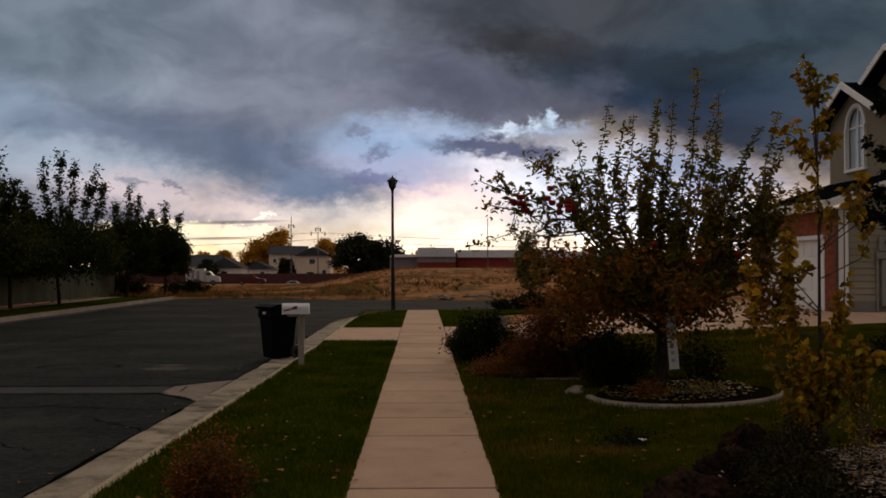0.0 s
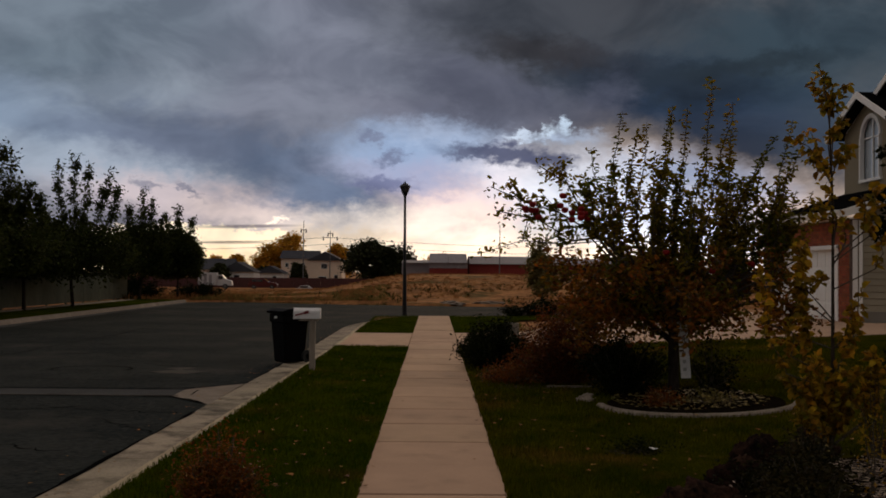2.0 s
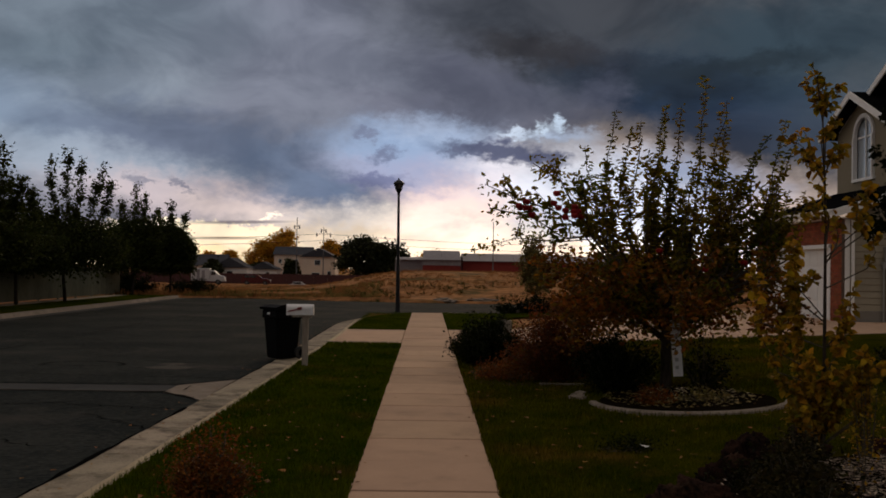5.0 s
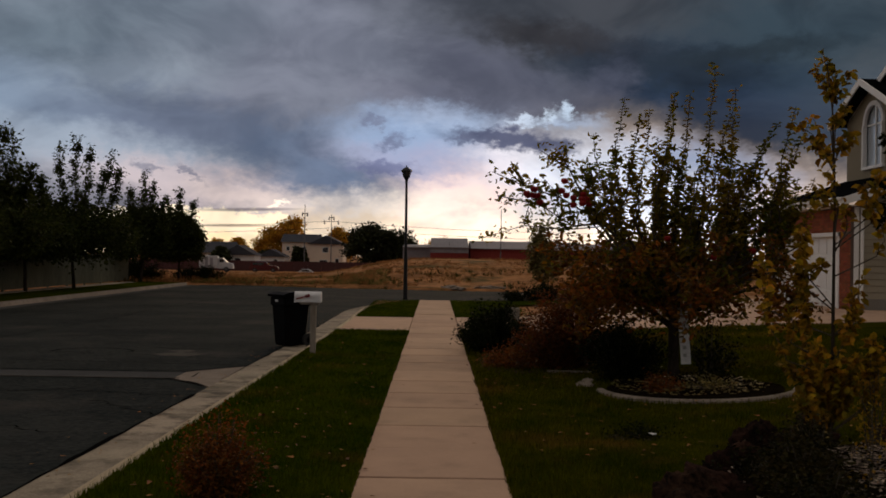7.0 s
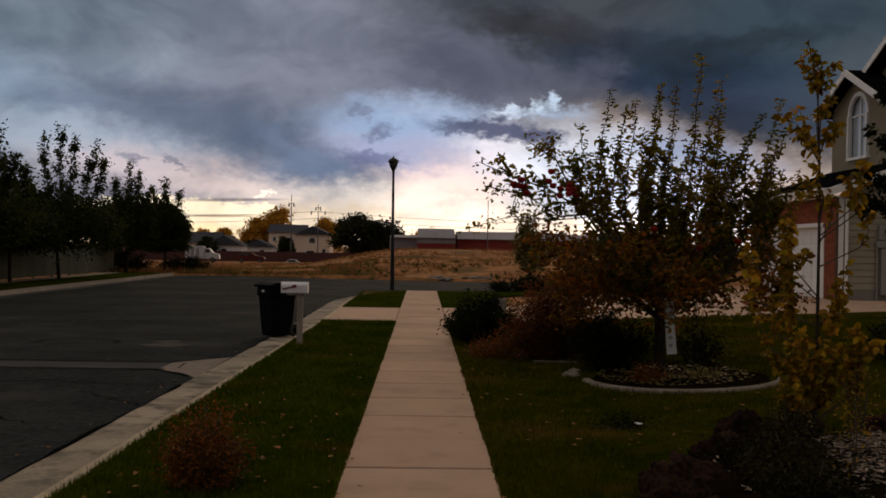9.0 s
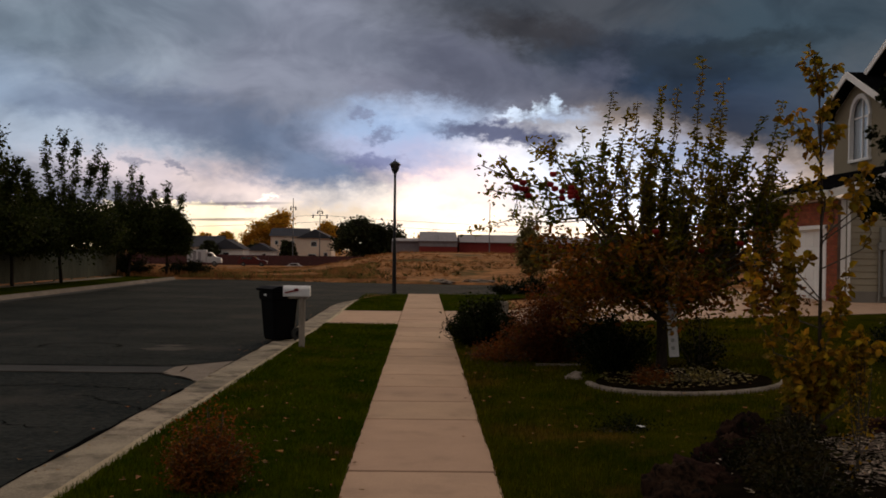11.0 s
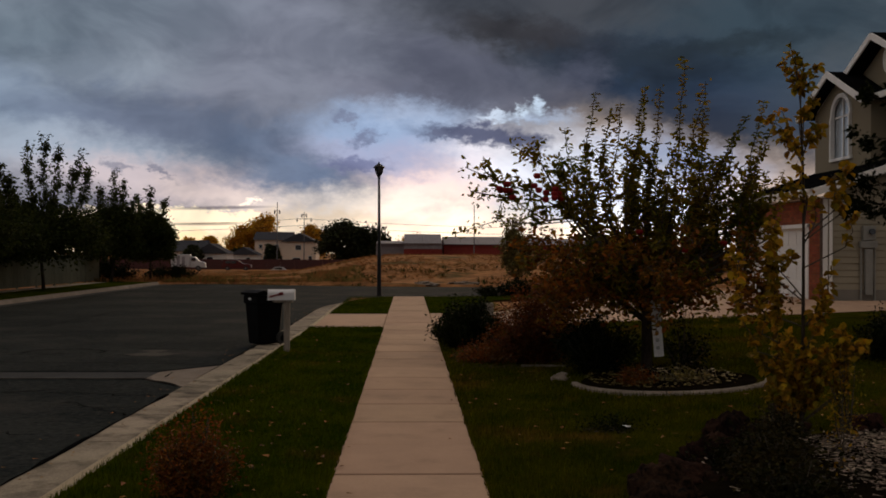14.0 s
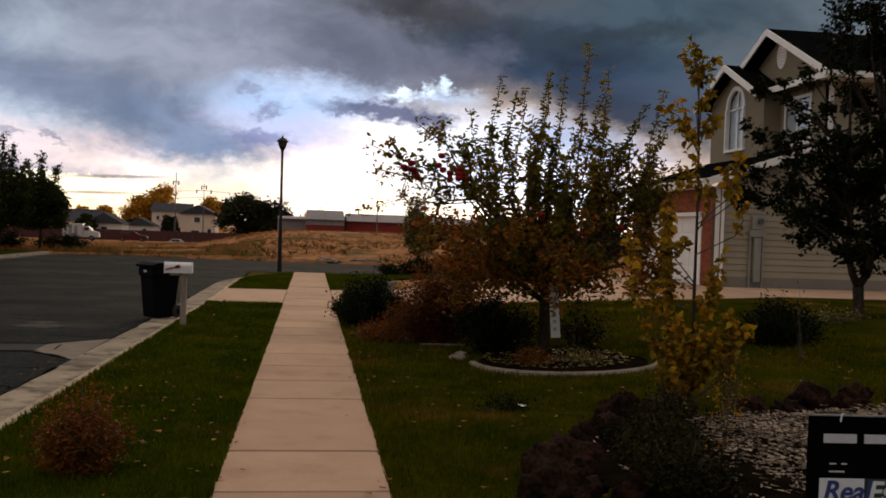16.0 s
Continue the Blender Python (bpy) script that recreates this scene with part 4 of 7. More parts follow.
def street_tree(x, y, h, spread, label, seed, stem=1.5, mat="street_leaf", n=13, leaf=0.17, spikes=1.0, group="street trees along the fence", lean=0.0, dense=1.0, skirt=60, stout=0.055, arms=(), spears=(), fill=0.55):
    rnd = random.Random(seed)
    z0 = rise(x) if x > 0 else 0.0
    t = empty("tree", (x, y, z0), label=label, category="tree", group=group)
    bm = bmesh.new()
    tp = limb(bm, (0, 0, -0.06), (lean, 0, 1), h * 0.62, stout + h * 0.006, 0.035, rnd, 0.06, 0.02, 7, 9)
    part("trunk", bm, M["bark"], t, smooth=True)
    leaves, twigs = [], bmesh.new()
    for k in range(n):
        f = k / (n - 1)
        a = k * 2.4 + rnd.uniform(-.3, .3)
        zf = stem + (h * 0.60 - stem) * f
        i = min(range(len(tp)), key=lambda j: abs(tp[j].z - zf))
        reach = spread * (1.0 - 0.45 * f) * rnd.uniform(0.8, 1.1)
        topz = min(h * rnd.uniform(0.52, 0.70), zf + (h - zf) * rnd.uniform(0.4, 0.7))
        end = Vector((reach * math.cos(a), reach * math.sin(a), zf + (topz - zf) * (0.45 + 0.55 * f)))
        d = (end - tp[i])
        bm = bmesh.new()
        lp = limb(bm, tp[i], (d.x, d.y, d.z * 0.75), d.length, 0.04, 0.012, rnd, 0.10, 0.05, 6, 6)
        part("limb", bm, M["bark"], t)
        for s in range(7):
            sp = limb(twigs, lp[rnd.randint(1, 5)], (rnd.uniform(-1, 1), rnd.uniform(-1, 1), rnd.uniform(-0.4, 1.0)), rnd.uniform(0.4, 0.9) * spread * 0.55, 0.012, 0.005, rnd, 0.2, 0.06, 4, 4)
            leaves += along(sp, int(48 * dense), rnd, 0.13)
        leaves += along(lp, int(85 * dense), rnd, 0.16, 0.25)
    for k in range(int(9 * spikes)):
        a = rnd.uniform(0, 6.28)
        rr = spread * 0.6 * math.sqrt(rnd.random())
        p0 = Vector((rr * math.cos(a) * .5, rr * math.sin(a) * .5, h * 0.45))
        p1 = Vector((rr * math.cos(a) * 1.25, rr * math.sin(a) * 1.25, h * (1.0 if k == 0 else rnd.uniform(0.80, 0.99)) - rr * 0.2))
        pts = [p0.lerp(p1, i / 5) + Vector((rnd.uniform(-.05, .05), rnd.uniform(-.05, .05), 0)) for i in range(6)]
        bm = bmesh.new()
        tube(bm, pts, [.02, .017, .014, .01, .008, .005], 4)
        part("shoot", bm, M["bark"], t)
        leaves += along(pts, int(150 * dense), rnd, 0.115)
    for k in range(int(skirt)):
        a, q = rnd.uniform(0, 6.28), math.sqrt(rnd.random())
        c = (spread * q * math.cos(a), spread * q * math.sin(a), stem + 0.1 + (h * fill - stem) * rnd.random() * (1.05 - 0.5 * q))
        s = 0.17 * spread
        leaves += [(c[0] + rnd.gauss(0, s), c[1] + rnd.gauss(0, s), c[2] + rnd.gauss(0, s * 0.8)) for _ in range(50)]
    for ax_, ay_, az_, q in arms:
        e = Vector((ax_, ay_, az_))
        bm = bmesh.new()
        foot = tp[min(range(len(tp)), key=lambda j: abs(tp[j].z - az_ * 0.6))]
        pts = [foot.lerp(e, i / 5) + Vector((rnd.uniform(-.05, .05), rnd.uniform(-.05, .05), 0.12 * math.sin(i * .6))) for i in range(6)]
        tube(bm, pts, [.045, .036, .028, .02, .014, .008], 6)
        part("limb", bm, M["bark"], t)
        leaves += along(pts, int(q * 0.5), rnd, 0.13, 0.3)
        leaves += [(e.x + rnd.gauss(0, .26), e.y + rnd.gauss(0, .26), e.z + rnd.gauss(0, .2)) for _ in range(q)]
    for sx, sz in spears:
        sy = rnd.uniform(-.5, .5)
        p0, p1 = Vector((sx * .12, 0, stem + .4)), Vector((sx, sy, sz))
        pts = [p0.lerp(p1, i / 7) + Vector((rnd.uniform(-.05, .05) + sx * .18 * math.sin(math.pi * i / 7), rnd.uniform(-.05, .05), 0)) for i in range(8)]
        bm = bmesh.new()
        tube(bm, pts, [.045, .038, .031, .025, .02, .015, .011, .006], 6)
        part("limb", bm, M["bark"], t)
        leaves += along(pts, int(230 * dense), rnd, 0.12, 0.35)
        for k in range(5):
            q = pts[rnd.randint(3, 6)]
            sp = limb(twigs, q, (rnd.uniform(-1, 1), rnd.uniform(-1, 1), 1.2), rnd.uniform(.2, .5), .008, .004, rnd, .15, .05, 3, 4)
            leaves += along(sp, int(34 * dense), rnd, 0.08)
    part("twig_mass", twigs, M["bark"], t)["kind"] = "stuff"
    leaf_cloud("crown", leaves, leaf, M[mat], t, seed, 0.3, 0.2, 0.35, 0.55)["kind"] = "stuff"
    return t


def lawn_tree():
    """The forked fruit tree on the front lawn: two stems, boughs that reach over the lawn, and upright tops."""
    rnd = random.Random(12)
    X, Y = 10.76, 17.9
    t = empty("tree", (X, Y, rise(X)), label="large dark fruit tree with a forked trunk on the lawn", category="tree", group="trees on the front lawn")
    fork = Vector((-0.02, 0, 0.62))
    bm = bmesh.new()
    tube(bm, [Vector((0, 0, -0.06)), Vector((0.01, 0, 0.08)), Vector((0, 0, 0.35)), fork], [.16, .115, .105, .11], 10)
    part("trunk", bm, M["bark"], t, smooth=True)
    stems = []
    for q in ([fork, (-.14, 0, .85), (-.24, .05, 1.25), (-.22, .05, 2.0), (-.25, .1, 3.2), (-.3, .1, 4.6)], [fork, (.14, -.05, .9), (.25, -.05, 1.4), (.3, 0, 2.2), (.45, 0, 3.4), (.5, -.1, 5.2)]):
        q = [Vector(v) for v in q]
        bm = bmesh.new()
        tube(bm, q, [.085, .075, .068, .055, .04, .015], 8)
        part("stem", bm, M["bark"], t, smooth=True)
        stems += [q[1].lerp(q[2], .5)] + q[2:5]
    leaves, twigs = [], bmesh.new()
    # boughs: how far along the street, how high, how wide a spray, how many leaves
    for bx, bz, r, n in [(0.09, 2.60, 0.50, 1500), (0.34, 3.62, 0.45, 1300), (0.13, 4.39, 0.32, 700), (0.21, 5.28, 0.30, 700), (0.11, 6.05, 0.28, 500), (0.19, 1.60, 0.45, 1300), (-0.30, 1.81, 0.40, 1000), (-0.44, 2.47, 0.38, 900), (-0.03, 3.32, 0.30, 600), (-0.41, 1.25, 0.25, 300), (0.45, 1.16, 0.30, 350), (-1.24, 3.98, 0.20, 260), (-1.53, 4.35, 0.16, 150), (-1.61, 3.47, 0.20, 240), (-2.01, 3.27, 0.22, 260), (-1.07, 3.22, 0.24, 420), (-0.75, 2.79, 0.30, 600), (-1.45, 2.54, 0.34, 700), (-2.09, 2.41, 0.28, 520), (-2.16, 2.90, 0.22, 260), (-1.08, 2.06, 0.32, 620), (-1.66, 1.98, 0.22, 260), (-2.40, 4.31, 0.14, 70), (-2.50, 3.54, 0.16, 80), (-0.88, 1.51, 0.26, 420), (-0.84, 3.45, 0.20, 240), (-0.75, 4.12, 0.10, 60), (-1.53, 2.98, 0.30, 420), (-1.13, 4.76, 0.14, 130), (-0.35, 3.14, 0.20, 160), (0.97, 2.98, 0.60, 1500), (1.16, 4.22, 0.55, 1300), (0.87, 5.32, 0.45, 900), (1.38, 1.98, 0.55, 1300), (0.71, 6.09, 0.35, 500)]:
        e = Vector((bx, rnd.uniform(-.7, .7), bz))
        foot = min(stems, key=lambda v: (v - e).length + 2.5 * max(0.0, v.z - e.z + .5))
        bm = bmesh.new()
        pts = [foot.lerp(e, i / 5) + Vector((rnd.uniform(-.05, .05), rnd.uniform(-.05, .05), .10 * math.sin(i * .62))) for i in range(6)]
        tube(bm, pts, [.036, .03, .024, .018, .012, .007], 5)
        part("limb", bm, M["bark"], t)
        for k in range(max(3, n // (36 if bx > -0.1 else 55))):
            sp = limb(twigs, e + Vector((rnd.gauss(0, r * .6), rnd.gauss(0, r * .6), rnd.gauss(0, r * .5))), (rnd.uniform(-1, 1), rnd.uniform(-1, 1), rnd.uniform(-.5, .7)), r * rnd.uniform(.7, 1.3), .008, .004, rnd, .2, .03, 4, 4)
            leaves += along(sp, 50, rnd, .05)
        leaves += along(pts, int(n * .1), rnd, .09, .6)
    for x0, zz0, x1, zz1 in [(-0.42, 4.58, -0.88, 6.54), (-0.36, 4.69, -0.61, 6.72), (-0.65, 4.57, -0.92, 5.76), (-0.09, 5.15, -0.11, 6.92), (0.15, 5.16, 0.12, 7.27), (0.38, 5.40, 0.49, 7.07)]:
        p0, p1 = Vector((x0, rnd.uniform(-.3, .3), zz0)), Vector((x1, rnd.uniform(-.3, .3), zz1))
        pts = [p0.lerp(p1, i / 5) + Vector((rnd.uniform(-.03, .03), 0, 0)) for i in range(6)]
        bm = bmesh.new()
        tube(bm, [stems[-1].lerp(p0, .4)] + pts, [.03, .02, .017, .014, .011, .008, .005], 5)
        part("shoot", bm, M["bark"], t)
        leaves += along(pts, int(170 * (zz1 - zz0)), rnd, .10)
    part("twig_mass", twigs, M["bark"], t)["kind"] = "stuff"
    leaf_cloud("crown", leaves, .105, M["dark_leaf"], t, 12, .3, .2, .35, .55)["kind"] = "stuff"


def shrub(name, x, y, rx, ry, h, n, mat, label, seed, leaf=0.05, twigs=26, z=None, spiky=0.0, wide=0.5, thick=1.0):
    rnd = random.Random(seed)
    t = empty(name, (x, y, rise(x) if z is None else z), label=label, category="shrub")
    bm, leaves = bmesh.new(), []
    for k in range(twigs):
        a = rnd.uniform(0, 6.28)
        q = math.sqrt(rnd.random())
        e = Vector((rx * q * math.cos(a), ry * q * math.sin(a), h * (1 - 0.55 * q * q) * rnd.uniform(0.75, 1.08 + spiky)))
        p0 = Vector((e.x * 0.2, e.y * 0.2, -0.03))
        pts = [p0.lerp(e, i / 4) + Vector((rnd.uniform(-.02, .02), rnd.uniform(-.02, .02), 0.03 * math.sin(i))) for i in range(5)]
        tube(bm, pts, [q_ * thick for q_ in (.010, .008, .006, .004, .003)], 4)
        leaves += along(pts, int(n * (2.2 if n > 1500 else 1.0)) // twigs, rnd, 0.055 + 0.03 * rx, 0.08)
    part("stem_mass", bm, M["twig"], t)["kind"] = "stuff"
    leaf_cloud("foliage", [(a, b, max(c, 0.01)) for a, b, c in leaves], leaf, M[mat], t, seed, 0.0, 0.2, 0.4, wide)["kind"] = "stuff"
    return t


def sapling():
    """A young tree with a thin stem, upright leafy shoots from its foot and large yellowing leaves."""
    rnd = random.Random(21)
    X, Y = 3.587, 8.65
    t = empty("sapling", (X, Y, rise(X)), label="thin young tree with large yellow autumn leaves", category="tree")
    bm = bmesh.new()
    stem = [Vector(p) for p in ((-0.05, 0, -0.05), (-0.03, 0, 0.58), (-0.03, 0, 1.08), (-0.03, 0, 1.61), (-0.03, 0, 2.35), (-0.06, 0, 3.07), (-0.12, 0, 3.58))]
    tube(bm, stem, [.024, .02, .017, .014, .011, .007, .003], 7)
    part("trunk", bm, M["bark"], t, smooth=True)
    leaves = []

    def branch(x0, z0, x1, z1, n):
        """A shoot from its foot to its tip with n leaves, joined to the stem lower down."""
        bm = bmesh.new()
        a, b = Vector((x0, rnd.uniform(-.06, .06), z0)), Vector((x1, rnd.uniform(-.22, .22), z1))
        low = [p for p in stem if p.z < max(0.3, z0)]
        root = low[-1] if low else stem[0]
        if a.z - root.z > .25 and len(low) < len(stem):
            root = root.lerp(stem[len(low)], .5 * min(1.0, (a.z - root.z) / (stem[len(low)].z - root.z)))
        pts = [root, root.lerp(a, .6)] + [a.lerp(b, i / 5) + Vector((rnd.uniform(-.015, .015), rnd.uniform(-.03, .03), 0.02 * math.sin(i * .6))) for i in range(6)]
        tube(bm, pts, [.007, .0065, .006, .005, .004, .0035, .003, .002], 5)
        part("branch", bm, M["twig"], t)
        n = n * (2.6 if z1 < 1.25 else 2.5 if z1 < 2.1 else 1.05)
        for k in range(int(n)):
            q = pts[2].lerp(pts[-1], (k + rnd.random()) / n)
            leaves.append(((q.x + rnd.gauss(0, .018), q.y + rnd.gauss(0, .03), q.z + rnd.gauss(0, .018)), k * 2.4 + rnd.uniform(-.5, .5)))

    branch(-0.05, 0.34, -0.45, 0.83, 34)
    branch(-0.05, 0.34, -0.36, 0.54, 26)
    branch(-0.05, 0.37, -0.28, 0.78, 34)
    branch(-0.06, 0.43, -0.23, 1.02, 44)
    branch(-0.04, 0.43, -0.03, 0.93, 34)
    branch(-0.02, 0.37, 0.13, 0.93, 36)
    branch(0, 0.37, 0.25, 0.76, 30)
    branch(-0.03, 0.34, 0.08, 0.53, 24)
    branch(-0.09, 0.33, -0.31, 0.43, 20)
    branch(-0.15, 0.49, -0.27, 1.19, 34)
    branch(-0.27, 1.16, -0.31, 1.63, 52)
    branch(-0.31, 1.54, -0.25, 2, 48)
    branch(-0.25, 1.6, -0.1, 1.73, 12)
    branch(-0.45, 0.86, -0.64, 1.33, 16)
    branch(-0.62, 1.3, -0.67, 1.76, 24)
    branch(-0.41, 1.02, -0.41, 1.34, 16)
    branch(0.3, 0.5, 0.36, 1.03, 60)
    branch(0.36, 0.73, 0.56, 0.93, 26)
    branch(0.36, 0.48, 0.41, 0.85, 34)
    branch(0.06, 1.03, 0.12, 1.41, 30)
    branch(0.14, 1.26, 0.17, 1.62, 10)
    branch(0.16, 1.17, 0.25, 1.29, 10)
    branch(0.3, 2.09, 0.37, 2.56, 52)
    branch(0.26, 2.16, 0.23, 2.45, 26)
    branch(0.37, 1.8, 0.43, 2.1, 18)
    branch(0.1, 2.03, 0.07, 2.29, 22)
    branch(-0.05, 2.66, -0.39, 2.99, 40)
    branch(-0.09, 2.66, -0.25, 2.8, 26)
    branch(-0.13, 2.72, -0.21, 3.07, 20)
    branch(-0.04, 2.69, 0.13, 2.88, 30)
    branch(-0.05, 2.78, 0.17, 2.94, 14)
    branch(-0.05, 2.93, 0.01, 3.14, 22)
    branch(-0.05, 2.96, 0.1, 3.16, 20)
    branch(-0.08, 3.22, -0.15, 3.51, 36)
    branch(-0.08, 3.22, -0.02, 3.48, 30)
    branch(-0.07, 3.19, 0.1, 3.45, 34)
    branch(-0.11, 3.45, -0.13, 3.59, 10)
    branch(-0.02, 2.26, -0.18, 2.4, 18)
    branch(-0.03, 2.2, -0.26, 2.25, 16)
    branch(-0.05, 2.43, -0.16, 2.55, 14)
    spray("foliage", leaves, 0.080, M["yellow_leaf"], t, 8, 0.0, 0.66, 0.7, 1.6)["kind"] = "stuff"


apple_tree()
sapling()
for x, y, h, s, st, sd, lab, tops in [
        (-16.9, 33.0, 6.4, 1.9, 1.8, 1, "dark leafy street tree with a dense crown", [(0, 6.4), (.8, 5.9), (-.9, 5.8)]),
        (-16.9, 37.0, 6.5, 1.9, 1.8, 2, "dark leafy street tree with a dense crown", [(.3, 6.6), (1.0, 6.1), (-.6, 6.2), (1.6, 5.0)]),
        (-17.3, 41.2, 5.2, 1.7, 1.65, 3, "small dark street tree with a dense crown", [(-.2, 5.4), (.8, 4.8), (-1.0, 4.8)]),
        (-16.77, 45.3, 6.4, 2.4, 1.65, 4, "tall street tree with upswept branches", [(0, 7.15), (.75, 6.6), (1.5, 6.4), (-.85, 6.7), (2.2, 5.6), (-1.7, 5.3), (-2.3, 4.9)]),
        (-17.2, 57.0, 6.0, 1.45, 1.5, 5, "narrow dark street tree", [(0, 6.6), (.6, 5.9), (-.7, 5.6), (1.2, 4.9)]),
        (-15.8, 60.0, 5.2, 1.25, 1.35, 6, "low dark street tree at the corner", [(0, 5.6), (.8, 5.0), (-.8, 5.2)])]:
    street_tree(x, y, h * 0.86, s, lab, sd, st, dense=1.6, n=13, leaf=0.16, spikes=0.0, skirt=420 if y > 50 else 320, spears=tops, fill=0.98 if y > 50 else 0.68)
lawn_tree()
street_tree(6.3, 57.0, 3.9, 1.0, "small yellowing tree at the field edge", 13, 0.2, "pale_leaf", 10, 0.2, 0.6, "trees at the field edge", skirt=15)
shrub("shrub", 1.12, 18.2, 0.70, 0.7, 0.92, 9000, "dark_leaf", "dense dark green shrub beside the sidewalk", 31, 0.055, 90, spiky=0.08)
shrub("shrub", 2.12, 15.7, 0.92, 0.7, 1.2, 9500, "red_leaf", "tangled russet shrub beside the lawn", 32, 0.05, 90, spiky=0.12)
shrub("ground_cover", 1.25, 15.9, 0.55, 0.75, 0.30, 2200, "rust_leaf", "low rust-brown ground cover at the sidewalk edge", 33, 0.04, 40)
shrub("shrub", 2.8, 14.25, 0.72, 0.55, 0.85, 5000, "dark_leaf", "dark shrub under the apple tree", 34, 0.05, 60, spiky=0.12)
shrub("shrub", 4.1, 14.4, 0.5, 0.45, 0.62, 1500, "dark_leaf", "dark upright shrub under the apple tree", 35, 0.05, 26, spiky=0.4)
shrub("shrub", -1.56, 7.1, 0.31, 0.27, 0.46, 4200, "rust_leaf", "small reddish-brown shrub in the lawn strip", 36, 0.030, 64, spiky=0.45)
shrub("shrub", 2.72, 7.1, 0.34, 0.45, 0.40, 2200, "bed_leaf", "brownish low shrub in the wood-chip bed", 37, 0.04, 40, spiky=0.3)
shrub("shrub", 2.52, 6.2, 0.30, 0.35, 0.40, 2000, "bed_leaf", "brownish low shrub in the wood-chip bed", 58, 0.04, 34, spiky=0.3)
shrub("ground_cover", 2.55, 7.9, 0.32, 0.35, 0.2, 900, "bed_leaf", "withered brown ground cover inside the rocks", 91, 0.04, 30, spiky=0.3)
shrub("weed", 3.9, 8.55, 0.16, 0.14, 1.0, 380, "yellow_leaf", "tall yellowing weed in the wood-chip bed", 92, 0.045, 9, spiky=0.1)
shrub("weed", 3.35, 8.7, 0.35, 0.3, 0.3, 320, "pale_leaf", "straggling yellow weeds in the wood-chip bed", 59, 0.045, 26, spiky=0.3)
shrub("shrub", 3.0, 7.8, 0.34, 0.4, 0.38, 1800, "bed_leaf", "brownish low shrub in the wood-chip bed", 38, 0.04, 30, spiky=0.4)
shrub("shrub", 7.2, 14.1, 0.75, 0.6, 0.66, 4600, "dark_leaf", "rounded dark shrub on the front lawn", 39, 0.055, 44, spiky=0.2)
shrub("shrub", 3.2, 38.5, 0.8, 0.45, 0.5, 1400, "dark_leaf", "low dark shrub beyond the driveway", 67, 0.08, 26)
shrub("shrub", 4.4, 38.4, 1.1, 0.5, 0.7, 1600, "dark_leaf", "low dark shrub beyond the driveway", 40, 0.08, 26)
shrub("shrub", 5.6, 38.2, 1.2, 0.6, 0.75, 1800, "red_leaf", "low russet shrub beyond the driveway", 41, 0.09, 30)
shrub("shrub", 7.6, 38.0, 1.3, 0.6, 0.9, 1800, "red_leaf", "low russet shrub beyond the driveway", 42, 0.09, 30)
shrub("flowering_plant", 3.0, 12.7, 0.26, 0.2, 0.24, 1200, "rust_leaf", "clump of dried coppery flowers in the bed", 43, 0.045, 24)
shrub("dark_patch", 2.07, 9.7, 0.42, 0.3, 0.07, 1400, "dark_leaf", "low patch of darker leaves in the lawn", 66, 0.03, 40)
shrub("ground_cover", 3.75, 12.85, 0.6, 0.35, 0.14, 420, "pale_leaf", "sparse pale green ground cover in the bed", 44, 0.05, 26)
shrub("weed", 3.32, 7.3, 0.05, 0.05, 0.80, 70, "yellow_leaf", "tall thin weed stalk with withered leaves", 45, 0.035, 3, thick=0.8)
shrub("weed", 5.0, 9.3, 0.05, 0.05, 0.34, 40, "pale_leaf", "short weed stalk in the wood-chip bed", 46, 0.045, 3)
shrub("young_shrub", 6.6, 12.3, 0.12, 0.12, 1.25, 50, "dark_leaf", "nearly bare thin young shrub on the lawn", 47, 0.05, 6, thick=0.5)
shrub("ground_cover", 9.6, 17.2, 1.4, 0.6, 0.2, 700, "pale_leaf", "straggling pale yellow ground cover round the tree", 48, 0.07, 40)


shrub("shrub", -18.6, 60.5, 2.2, 1.0, 1.15, 3600, "dark_leaf", "overgrown dark shrub past the end of the fence", 101, 0.13, 60, z=-0.05, spiky=0.2)
shrub("shrub", -15.2, 63.0, 1.9, 0.9, 0.85, 3000, "dark_leaf", "overgrown dark shrub at the edge of the field", 102, 0.12, 50, z=-0.05, spiky=0.2)


# grass blades, thickest near the walk
def grass(name, n, x0, x1, y0, y1, label, seed, h=0.035, skip=(), mat="blade", strip_=False):
    r = np.random.RandomState(seed)
    y = y0 * (y1 / y0) ** r.uniform(0, 1, n)
    x = r.uniform(x0, x1, n)
    if strip_:
        left = -2.54 + 0.0185 * np.clip(y - 8.0, -3.0, 13.0)
        x = x1 + (x - x1) * (x1 - left) / (x1 - x0)
    keep = np.ones(n, bool)
    for cx, cy, rx, ry in skip:
        keep &= ((x - cx) / rx) ** 2 + ((y - cy) / ry) ** 2 > 1
    x, y = x[keep], y[keep]
    n = len(x)
    z = 0.045 * np.clip(x - 2.2, 0, 9.8) + 0.004
    a = r.uniform(0, 6.28, n)
    hh = h * r.uniform(0.6, 1.5, n) * (1 + (y / y0 - 1) * 0.12)
    w = 0.0035 * (y / y0) ** 0.9
    lean = r.normal(0, 0.35, (n, 2)) * hh[:, None]
    b = np.stack([x, y, z], 1)
    s = np.stack([np.cos(a) * w, np.sin(a) * w, np.zeros(n)], 1)
    tip = b + np.stack([lean[:, 0], lean[:, 1], hh + 0.02], 1)
    V = np.stack([b - s, b + s, tip], 1).reshape(-1, 3)
    F = np.arange(n * 3).reshape(-1, 3)
    return tagged(arrays(name, V, F, M[mat]), label, "grass", kind="stuff")


